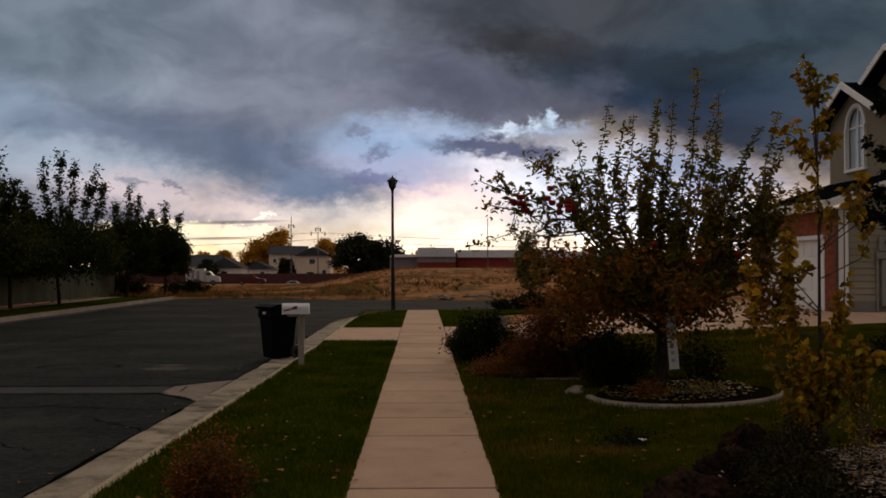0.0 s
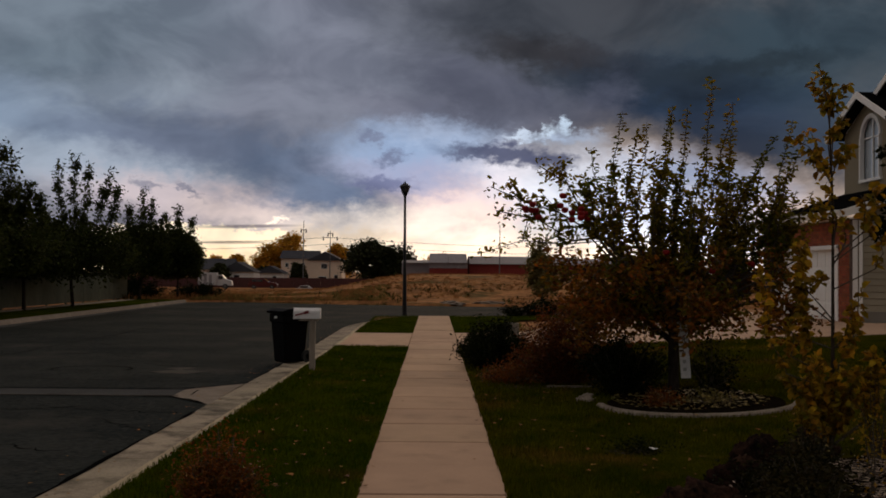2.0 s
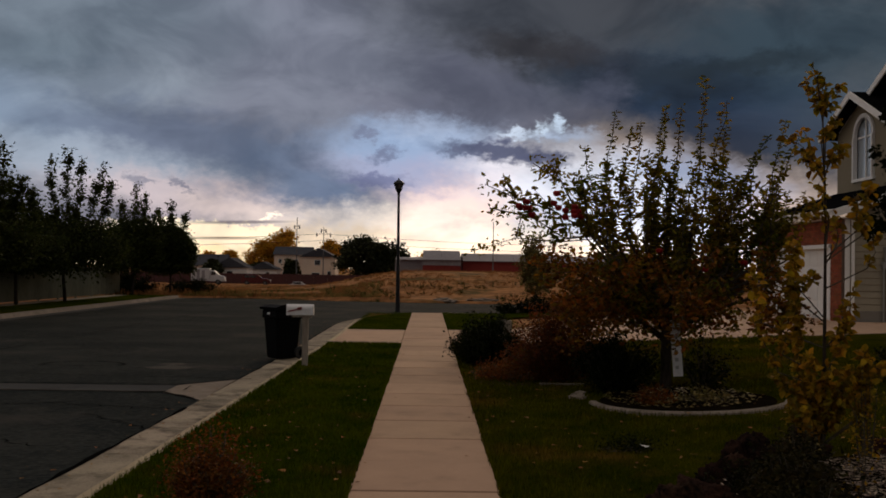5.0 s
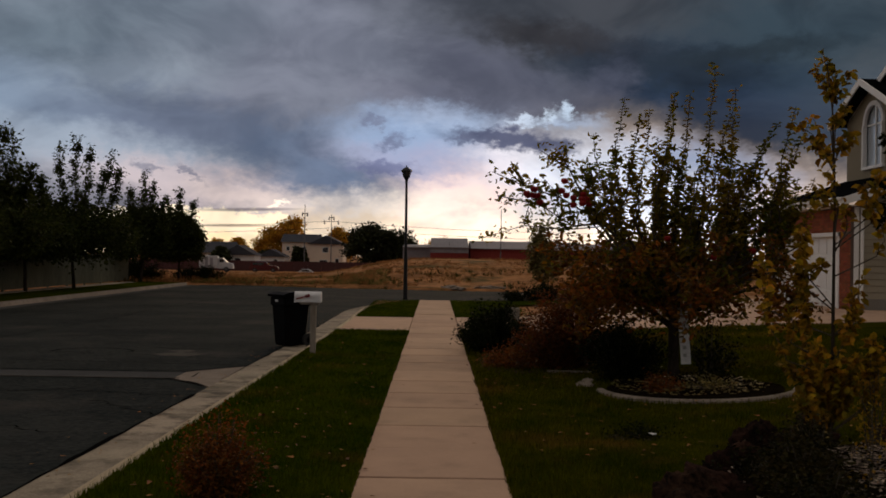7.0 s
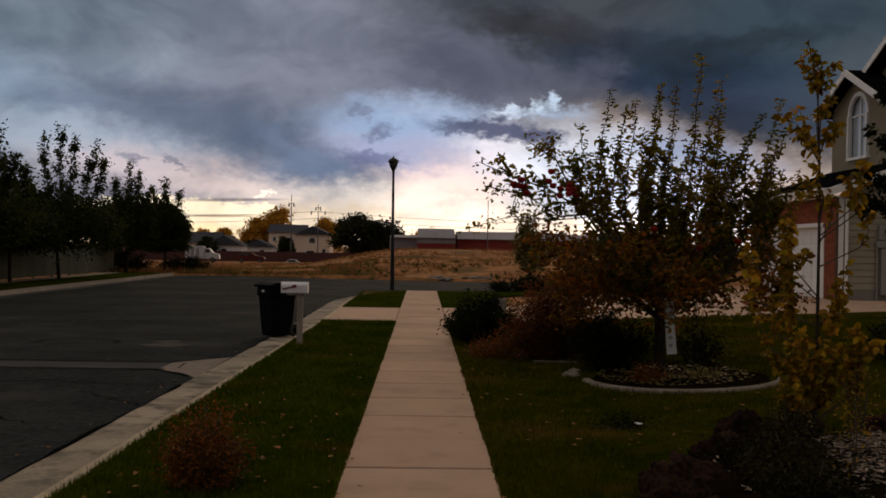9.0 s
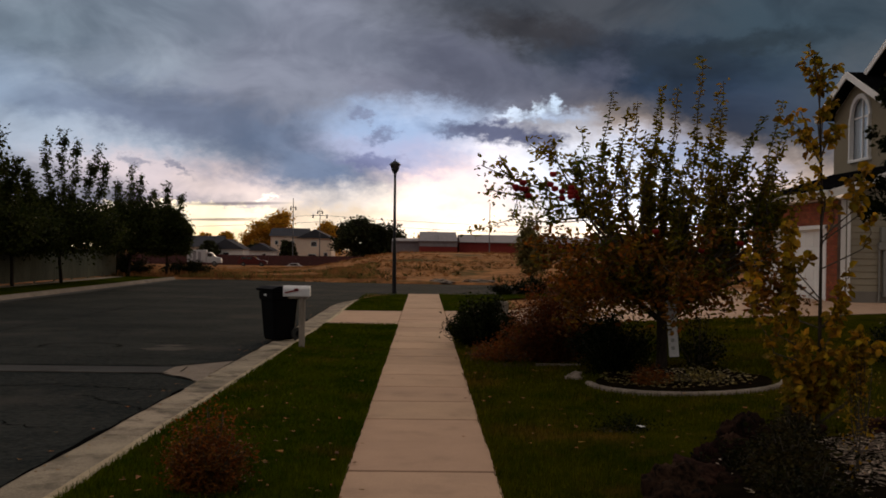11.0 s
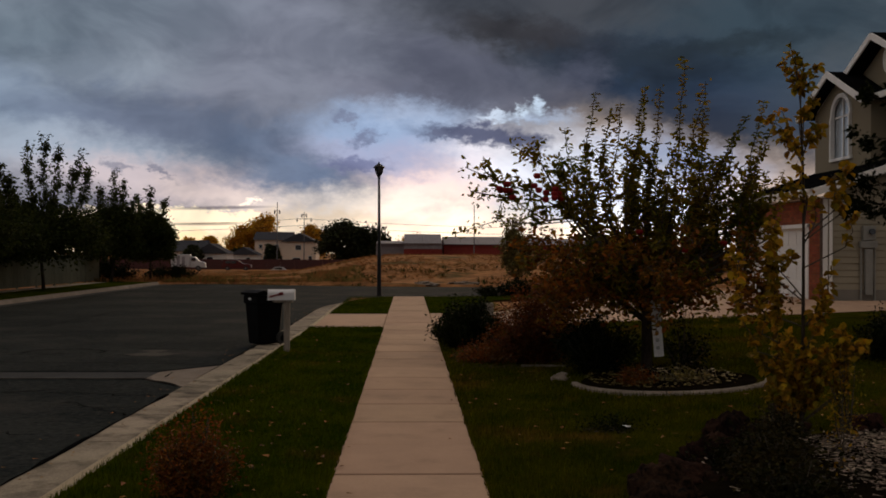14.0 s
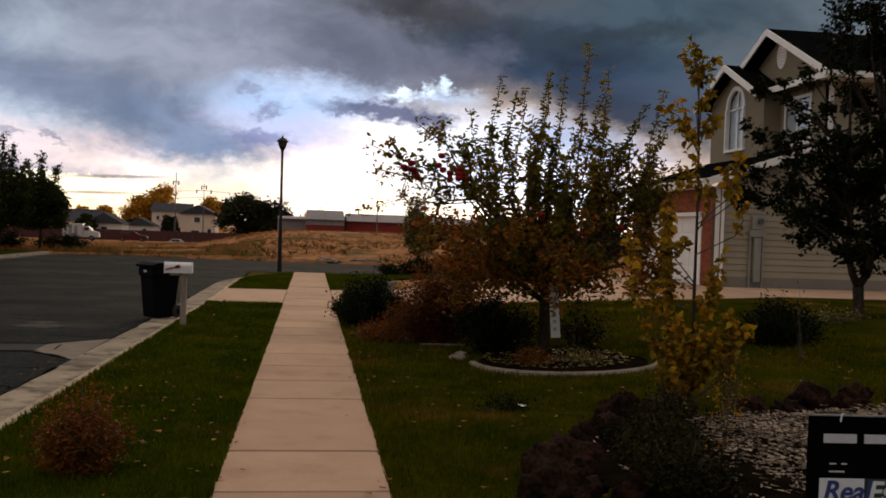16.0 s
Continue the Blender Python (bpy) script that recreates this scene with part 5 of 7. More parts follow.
grass("grass", 70000, -2.36, -0.59, 5.0, 22.8, "short green grass blades of the lawn strip", 51, strip_=True)
BEDS = [(3.52, 13.05, 1.3, 1.25), (3.95, 7.35, 2.15, 1.85), (5.3, 7.7, 1.8, 1.55)]
grass("grass", 120000, 0.59, 9.0, 5.0, 23.2, "short yellowing grass blades of the front lawn", 52, skip=BEDS, mat="blade_dry")
grass("grass", 6000, -2.3, -0.6, 28.3, 38.5, "green grass by the street lamp", 53, 0.05)
grass("grass", 6000, 0.62, 3.0, 28.5, 39.1, "green grass beyond the driveway", 54, 0.05)


def tufts(name, n, x0, x1, y0, y1, label, seed, mat="weed", h=(0.2, 0.55)):
    """Dry weeds: fans of thin stalks."""
    r = np.random.RandomState(seed)
    V = []
    for _ in range(n):
        x, y = r.uniform(x0, x1), y0 + (y1 - y0) * r.uniform() ** 1.5
        if -15 < x < 60 and y < 55.4 - min(0, x + 2) * 0.28:
            continue
        z = ground_height(x, y) - 0.03
        if noise.noise(Vector((x * 0.18, y * 0.18, 7))) < -0.25:
            continue
        hh = r.uniform(*h) * (1.0 + 0.8 * noise.noise(Vector((x * .3, y * .3, 2))))
        for k in range(7):
            a, q = r.uniform(0, 6.28), r.uniform(0, 0.16)
            bx, by = x + q * math.cos(a), y + q * math.sin(a)
            w = 0.022
            V += [(bx - w, by, z), (bx + w, by, z), (bx + hh * 0.4 * math.cos(a), by + hh * 0.4 * math.sin(a), z + hh * r.uniform(.7, 1.1))]
    return tagged(arrays(name, V, np.arange(len(V)).reshape(-1, 3), M[mat]), label, "weeds", kind="stuff")


tufts("dry_weeds", 10000, -26, 40, 57.5, 92, "dry brown weeds covering the vacant field", 61, h=(0.06, 0.2))
tufts("dry_weeds", 380, -24, -4, 57.5, 66, "tall pale dry weeds at the road's edge", 62, h=(0.25, 0.5))
tufts("green_weeds", 1700, -15, -3, 57.5, 70, "grey-green weeds along the road bend", 68, "pale_leaf", (0.1, 0.25))
tufts("green_weeds", 260, -24, 12, 56, 68, "low greenish weeds at the field edge", 63, "street_leaf", (0.2, 0.5))

# ---------------------------------------------------------------- beds, stones, litter
def rock(x, y, s, seed, z=None, group="lava rocks round the bed", mat="rock", label="rough dark reddish lava rock"):
    rnd = random.Random(seed)
    bm = bmesh.new()
    bmesh.ops.create_icosphere(bm, subdivisions=4, radius=1.0)
    off = Vector((seed * 3.1, seed * 1.7, 0))
    for v_ in bm.verts:
        p = v_.co.copy()
        k = 1 + 0.5 * noise.noise(p * 1.4 + off) + 0.36 * noise.noise(p * 3.1 + off) + 0.16 * noise.noise(p * 7 + off)
        v_.co = Vector((p.x * s[0], p.y * s[1], max(p.z, -0.5) * s[2])) * k
    o = part("rock", bm, M[mat], smooth=True)
    o.matrix_world = pose(x, y, (rise(x) if z is None else z) + s[2] * 0.3, 0, 0, rnd.uniform(0, 360))
    tagged(o, label, "rock", group)


ring = [(1.68, 6.2, .27), (1.85, 6.9, .25), (2.14, 7.5, .23), (2.45, 8.02, .21), (2.72, 8.45, .2), (2.98, 8.85, .25), (3.2, 8.6, .16), (3.66, 9.35, .24), (4.27, 9.0, .25), (4.62, 8.85, .2),
        (5.0, 9.1, .25), (5.5, 9.15, .22), (6.1, 9.1, .24), (6.7, 9.0, .24), (2.15, 6.1, .2), (2.0, 6.5, .12), (2.35, 7.3, .13), (3.4, 9.15, .14)]
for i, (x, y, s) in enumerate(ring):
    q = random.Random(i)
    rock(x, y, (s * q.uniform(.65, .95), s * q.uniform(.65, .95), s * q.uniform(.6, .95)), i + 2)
for i, (x, y, s) in enumerate([(2.12, 13.55, .09), (2.2, 13.9, .08), (3.6, 38.9, .3), (4.6, 38.9, .25)]):
    rock(x, y, (s * 1.3, s, s * 0.7), i + 40, group="stones by the beds", mat="edging", label="pale grey garden stone")
rock(1.0, 56.3, (1.1, 0.5, 0.14), 60, z=-0.1, group="stones by the field", mat="edging", label="flat pale stone at the field edge")
rock(3.2, 56.2, (0.8, 0.4, 0.16), 61, z=-0.1, group="stones by the field", mat="edging", label="flat pale stone at the field edge")


def bed(name, cx, cy, rx, ry, mat, label, h=0.05, power=2.4):
    n, rings = 40, 6
    verts, faces = [(cx, cy, rise(cx) + h + 0.03)], []
    for j in range(1, rings + 1):
        for i in range(n):
            a = 2 * math.pi * i / n
            c, s = math.cos(a), math.sin(a)
            k = (abs(c) ** power + abs(s) ** power) ** (-1 / power) * j / rings
            x, y = cx + rx * k * c, cy + ry * k * s
            verts.append((x, y, rise(x) + h * (1.2 if j < rings else 0.1) + 0.02 * noise.noise(Vector((x * 3, y * 3, 0)))))
    bm = bmesh.new()
    vs = [bm.verts.new(p) for p in verts]
    for i in range(n):
        bm.faces.new((vs[0], vs[1 + i], vs[1 + (i + 1) % n]))
        for j in range(rings - 1):
            a, b = 1 + j * n, 1 + (j + 1) * n
            bm.faces.new((vs[a + i], vs[b + i], vs[b + (i + 1) % n], vs[a + (i + 1) % n]))
    tagged(part(name, bm, M[mat], smooth=True), label, "flower bed", kind="structure")


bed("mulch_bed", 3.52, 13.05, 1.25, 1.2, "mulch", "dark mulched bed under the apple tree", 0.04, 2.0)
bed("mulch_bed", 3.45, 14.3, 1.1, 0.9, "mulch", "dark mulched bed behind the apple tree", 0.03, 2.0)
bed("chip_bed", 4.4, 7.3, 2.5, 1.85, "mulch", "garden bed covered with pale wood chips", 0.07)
bed("mulch_bed", 1.75, 16.6, 1.1, 1.9, "soil", "bare soil bed under the shrubs", 0.02)

# curved concrete edging in front of the mulched bed, in cast lengths
edging = empty("edging", label="curved pale concrete lawn edging round the bed", category="edging", kind="structure")


def edge_point(a, q=0.0):
    c, s = math.cos(a), math.sin(a)
    return Vector((3.52 + (1.28 + q) * c, 13.0 + (1.24 + q) * s))


angs = np.linspace(math.pi * 0.99, math.pi * 1.9, 14)
for a0, a1 in zip(angs, angs[1:]):
    bm = bmesh.new()
    rows_ = []
    for a in (a0 + .004, (a0 + a1) / 2, a1 - .004):
        prof = [(-.055, -.08), (-.055, .04), (-.035, .062), (.035, .062), (.055, .04), (.055, -.08)]
        rows_.append([bm.verts.new((*edge_point(a, q), rise(edge_point(a).x) + z)) for q, z in prof])
    for r0, r1 in zip(rows_, rows_[1:]):
        for i in range(6):
            bm.faces.new((r0[i], r0[(i + 1) % 6], r1[(i + 1) % 6], r1[i]))
    bm.faces.new(rows_[0])
    bm.faces.new(rows_[-1][::-1])
    bmesh.ops.recalc_face_normals(bm, faces=bm.faces)
    part("edging_block", bm, M["edging"], edging)
strip_ob = part("edging_board", cuboid((1.75, 15.0, 0.0), (2.45, 15.05, 0.06), 0.008), M["edging"])
tagged(strip_ob, "thin pale concrete strip along the shrub bed", "edging", kind="structure")


def scatter(name, n, region, size, mat, label, cat, seed, thick=False, flat=0.25):
    """Small curled flakes lying on the ground."""
    r = np.random.RandomState(seed)
    V = []
    while len(V) < n * 4:
        x, y, z = region(r)
        a, s = r.uniform(0, 6.28), size * r.uniform(0.5, 1.3)
        c, d = math.cos(a), math.sin(a)
        w = s * (0.3 if thick else 0.7)
        t1, t2 = r.normal(0, flat, 2)
        for p, q in ((-1, -.6), (1, -.9), (1, .7), (-1, 1)):
            V.append((x + c * p * s / 2 - d * q * w / 2, y + d * p * s / 2 + c * q * w / 2, z + 0.012 + abs(t1 * p * s / 2 + t2 * q * w / 2)))
    return tagged(arrays(name, V, np.arange(len(V)).reshape(-1, 4), M[mat]), label, cat, kind="stuff")


def on_lawn(r):
    x = r.uniform(0.7, 8.0) if r.uniform() < .75 else r.uniform(-2.3, -.65)
    y = 6 * (22 / 6) ** r.uniform()
    return x, y, rise(x) + 0.03


def in_chips(r):
    while True:
        x, y = 2.15 + 4.55 * r.uniform() ** 0.5, r.uniform(5.7, 8.8)
        if abs((x - 4.45) / 2.3) ** 2.4 + abs((y - 7.3) / 1.7) ** 2.4 < 1 and r.uniform() < (1.0 if x > 3.3 and y < 8.6 else 0.22):
            return x, y, rise(x) + 0.085


def in_mulch(r):
    a, q = r.uniform(0, 6.28), math.sqrt(r.uniform())
    x, y = 3.42 + 1.02 * q * math.cos(a), 13.0 + 1.02 * q * math.sin(a)
    return x, y, rise(x) + 0.07


def on_walk(r):
    y = 6.5 + 26 * r.uniform() ** 1.4
    return (r.choice([-1, 1]) * (0.62 - abs(r.normal(0, .12))), y, 0.008)


def in_gutter(r):
    return -3.1 - abs(r.normal(0, 0.3)), r.uniform(8, 34), ROAD_Z + 0.006


scatter("wood_chips", 12500, in_chips, 0.06, "chip", "pale weathered wood chips covering the bed", "wood chips", 71, True, 0.5)
scatter("fallen_leaves", 420, on_lawn, 0.055, "litter", "brown and orange fallen leaves on the lawn", "leaves", 72, False, 0.4)
scatter("fallen_leaves", 420, in_mulch, 0.05, "pale_leaf", "fallen leaves on the mulched bed", "leaves", 73, False, 0.4)
scatter("fallen_leaves", 26, on_walk, 0.045, "litter", "a few dry leaves on the sidewalk", "leaves", 74, False, 0.3)
scatter("gutter_debris", 160, in_gutter, 0.04, "litter", "bits of dry leaf and grit along the gutter", "debris", 75, False, 0.2)
o = scatter("pale_leaf", 1, lambda r: (2.17, 9.58, 0.06), 0.09, "board", "large pale upturned leaf on the lawn", "leaf", 76)
o["kind"] = "thing"


# ---------------------------------------------------------------- street furniture
def lathe(bm, profile, sides=16, centre=(0, 0)):
    rings = [[bm.verts.new((centre[0] + r * math.cos(a), centre[1] + r * math.sin(a), z)) for a in np.linspace(0, 2 * math.pi, sides + 1)[:-1]] for r, z in profile]
    for r0, r1 in zip(rings, rings[1:]):
        for i in range(sides):
            bm.faces.new((r0[i], r0[(i + 1) % sides], r1[(i + 1) % sides], r1[i]))
    bm.faces.new(rings[0][::-1])
    bm.faces.new(rings[-1])
    return bm


def street_lamp():
    t = empty("street_lamp", (-1.23, 40.6, -0.02), label="black post-top street lamp with a lantern head", category="street lamp")
    t.rotation_euler = (0, radians(-0.35), 0)
    part("base", lathe(bmesh.new(), [(.11, -.02), (.11, .06), (.095, .10), (.09, .5), (.085, .58), (.08, 1.7), (.07, 1.75)], 16), M["black_metal"], t, smooth=False)
    part("pole", lathe(bmesh.new(), [(.07, 1.74), (.062, 2.2), (.05, 4.85), (.06, 4.87), (.06, 4.93), (.045, 4.95)], 14), M["black_metal"], t)
    part("cup", lathe(bmesh.new(), [(.05, 4.93), (.075, 4.98), (.12, 5.06), (.15, 5.10), (.15, 5.13)], 12), M["black_metal"], t)
    lantern = part("globe", lathe(bmesh.new(), [(.13, 5.13), (.17, 5.26), (.185, 5.33)], 12), M["lantern_glass"], t, "smoked lantern panes")
    for k in range(6):
        a = k * math.pi / 3
        bm = bmesh.new()
        tube(bm, [(.135 * math.cos(a), .135 * math.sin(a), 5.12), (.192 * math.cos(a), .192 * math.sin(a), 5.34)], .012, 5)
        part("rib", bm, M["black_metal"], lantern)
    part("cap", lathe(bmesh.new(), [(.235, 5.32), (.24, 5.35), (.17, 5.42), (.07, 5.49), (.03, 5.5), (.03, 5.54), (.012, 5.58)], 12), M["black_metal"], t)
    part("access_plate", cuboid((-.04, -.122, .2), (.04, -.11, .4), .004), M["black_metal"], t)


street_lamp()


def mailbox():
    t = empty("mailbox", (-2.16, 17.37, 0.01), label="white metal mailbox with a red flag on a wooden post", category="mailbox")
    part("post", cuboid((-.05, -.05, -.1), (.05, .05, .90), .008), M["post_wood"], t, "weathered grey wooden post")
    part("bracket", cuboid((-.24, -.065, .885), (.10, .065, .925), .006), M["post_wood"], t)
    arch = [(-.085, 0.0), (.085, 0.0), (.085, .115)] + [(.085 * math.cos(a), .115 + .075 * math.sin(a)) for a in np.linspace(.3, math.pi - .3, 8)] + [(-.085, .115)]
    bm = bmesh.new()
    prism(bm, [(a, b + .927) for a, b in arch], -.31, .14, "x")
    body = part("box", bm, M["mail_white"], t)
    bm = bmesh.new()
    prism(bm, [(a * 1.06, b * 1.03 + .922) for a, b in arch], -.332, -.308, "x")
    door = part("door", bm, M["mail_white"], t)
    part("handle", cuboid((-.35, -.015, 1.09), (-.33, .015, 1.12), .004), M["utility"], door)
    bm = cuboid((-.01, -.004, -.012), (.22, .004, .012), .002, pose(-.29, -.098, .99, 0, -14, 0))
    box(bm, (.16, -.004, -.022), (.24, .004, .03), .002, pose(-.29, -.098, .99, 0, -14, 0))
    part("flag", bm, M["flag_red"], body, "dark red signal flag")


mailbox()


def wheelie_bin():
    t = empty("wheelie_bin", (-3.02, 20.45, ROAD_Z + 0.015), -48.0, label="black plastic wheeled refuse bin standing in the gutter", category="refuse bin")
    bm = bmesh.new()
    lv = [(.20, .22, .02), (.215, .235, .06), (.255, .29, .78), (.28, .315, .80), (.28, .315, .93), (.265, .30, .95)]
    rings = []
    for hx, hy, z in lv:
        c = .05
        rings.append([bm.verts.new((sx * (hx - (c if j else 0)), sy * (hy - (0 if j else c)), z)) for sx, sy, j in ((-1, -1, 0), (-1, -1, 1), (1, -1, 1), (1, -1, 0), (1, 1, 0), (1, 1, 1), (-1, 1, 1), (-1, 1, 0))])
    for r0, r1 in zip(rings, rings[1:]):
        for i in range(8):
            bm.faces.new((r0[i], r0[(i + 1) % 8], r1[(i + 1) % 8], r1[i]))
    bm.faces.new(rings[0][::-1])
    bm.faces.new(rings[-1])
    body = part("body", bm, M["black_plastic"], t)
    bm = bmesh.new()
    prism(bm, [(-.34, .955), (.33, .955), (.34, 1.0), (.2, 1.045), (-.2, 1.05), (-.35, 1.0)], -.29, .29, "x")
    part("lid", bm, M["black_plastic"], t)
    bm = bmesh.new()
    tube(bm, [(-.22, .37, .93), (.22, .37, .93)], .018, 8)
    for s in (-.2, .2):
        tube(bm, [(s, .29, .91), (s, .37, .93)], .016, 6)
    part("handle", bm, M["black_plastic"], t)
    for s in (-1, 1):
        bm = bmesh.new()
        tube(bm, [(s * .235, .24, .125), (s * .295, .24, .125)], .125, 18)
        w = part("wheel", bm, M["rubber"], t)
        bm = bmesh.new()
        tube(bm, [(s * .293, .24, .125), (s * .30, .24, .125)], .06, 12)
        part("hub", bm, M["black_plastic"], w)
    t.scale = (1.08, 1.08, 1.08)
    part("sticker", cuboid((-.06, -.318, .86), (.03, -.3135, .90)), M["board"], t, "small pale sticker")


wheelie_bin()


def hanging_board():
    t = empty("hanging_board", (3.55, 13.80, rise(3.56)), label="bleached vertical board hung against the apple trunk", category="garden sign")
    m = pose(0, 0, .66, -6, -3, 0)
    part("board", cuboid((-.065, -.01, -.40), (.075, .01, .40), .006, m), M["board"], t)
    for k in range(6):
        part("mark", cuboid((-.03, -.0135, -.30 + .11 * k), (.02, -.0105, -.25 + .11 * k), 0, m), M["utility"], t, "faded unreadable mark")
    bm = bmesh.new()
    tube(bm, [(-.045, 0, 1.05), (0, .03, 1.2), (.0, .03, 1.2), (.045, 0, 1.05)], .004, 4)
    part("cord", bm, M["twig"], t)


hanging_board()
part_post = tagged(part("garden_post", cuboid((1.72, 22.6, 0.0), (1.98, 22.86, .62), .02), M["edging"]), "short pale stone garden post beside the driveway", "post")


def words(name, text, size, mat, parent, m):
    c = bpy.data.curves.new(name, "FONT")
    c.body, c.size, c.extrude, c.shear, c.offset = text, size, 0.001, 0.2, 0.004
    tmp = new(name, c)
    me = bpy.data.meshes.new_from_object(tmp.evaluated_get(bpy.context.evaluated_depsgraph_get()))
    bpy.data.objects.remove(tmp)
    me.materials.clear()
    me.materials.append(mat)
    o = new(name, me)
    o.parent = parent
    o.matrix_local = m
    return o


def sale_sign():
    t = empty("yard_sign", (2.85, 5.2, rise(3.2) + 0.05), -4.0, label="black real-estate yard sign with pale lettering on metal legs", category="sign")
    zt = 0.825 - rise(3.2) - 0.05
    part("panel", cuboid((0, -.006, zt - .62), (.92, .006, zt), .004), M["sign_black"], t)
    for x in (.02, .90):
        bm = bmesh.new()
        tube(bm, [(x, .012, -.1), (x, .012, zt + .0)], .008, 6)
        part("leg", bm, M["utility"], t)
    part("rail", cuboid((0, .006, zt - .005), (.92, .018, zt + .008), .002), M["utility"], t)
    bm = bmesh.new()
    tube(bm, [(.185, -.012, zt - .03), (.188, -.014, zt + .012), (.2, -.002, zt + .014), (.205, .02, zt + .0)], .005, 6)
    part("clip", bm, M["sign_white"], t)
    # the agent's name, as bars
    for x0, x1 in ((.09, .285), (.33, .62)):
        part("name_bar", cuboid((x0, -.0095, zt - .152), (x1, -.0065, zt - .100)), M["sign_grey"], t)
    for x0, x1 in ((.13, .17), (.20, .235)):
        part("text_bar", cuboid((x0, -.0095, zt - .275), (x1, -.0065, zt - .268)), M["sign_grey"], t)
    part("text_bar", cuboid((.13, -.0095, zt - .32), (.22, -.0065, zt - .312)), M["sign_grey"], t)
    part("white_field", cuboid((.075, -.0095, zt - .50), (.34, -.0065, zt - .355)), M["sign_white"], t)
    part("green_field", cuboid((.345, -.0095, zt - .50), (.80, -.0065, zt - .355)), M["sign_green"], t)
    words("lettering", "Real", .16, M["sign_blue"], t, pose(.095, -.012, zt - .48, 90, 0, 0))
    words("lettering", "Es", .16, M["sign_white"], t, pose(.36, -.012, zt - .48, 90, 0, 0))


sale_sign()


# ---------------------------------------------------------------- fence across the street
def board_fence():
    t = empty("fence", (-18.4, 0, 0), label="tall weathered brown board fence along the sidewalk", category="fence")
    post = panel = None
    for k, y0 in enumerate(np.arange(-2.0, 58.5, 2.42)):
        if post is None:
            post = part("post", cuboid((-.06, -.06, -.1), (.02, .06, 1.64), .006), M["fence"], t)
            bm = bmesh.new()
            face = [(.012 + d, .062 + i * .1527 + e) for i in range(15) for d, e in ((-.012, .0), (0, .006), (0, .143), (-.012, .149))]
            prism(bm, face + [(-.02, 2.352), (-.02, .062)], .04, 1.6)
            panel = part("panel", bm, M["fence"], t)
            post.location.y = panel.location.y = y0
        else:
            for src in (post, panel):
                o = src.copy()
                scene.collection.objects.link(o)
                o.location.y = y0


board_fence()

# ---------------------------------------------------------------- the house with its garage
WALL_Y, GX, FX, HZ = 27.8, 12.0, 15.5, 0.44


def slab(parent, name, corners, thick, mat, label=""):
    """A flat board or roof sheet from four corners, given thickness downwards along its normal."""
    bm = bmesh.new()
    c = [Vector(p) for p in corners]
    n = (c[1] - c[0]).cross(c[3] - c[0]).normalized()
    if n.z < 0:
        n = -n
    a = [bm.verts.new(p) for p in c]
    b = [bm.verts.new(p - n * thick) for p in c]
    bm.faces.new(a)
    bm.faces.new(b[::-1])
    for i in range(4):
        bm.faces.new((a[i], b[i], b[(i + 1) % 4], a[(i + 1) % 4]))
    bmesh.ops.recalc_face_normals(bm, faces=bm.faces)
    return part(name, bm, mat, parent, label)


def bar(parent, name, p, q, w, h, mat, label=""):
    """A straight board between two points."""
    p, q = Vector(p), Vector(q)
    d = q - p
    m = Matrix.Translation(p) @ d.to_track_quat("X", "Z").to_matrix().to_4x4()
    return part(name, cuboid((0, -w / 2, -h / 2), (d.length, w / 2, h / 2), min(w, h) * .15, m), mat, parent, label)


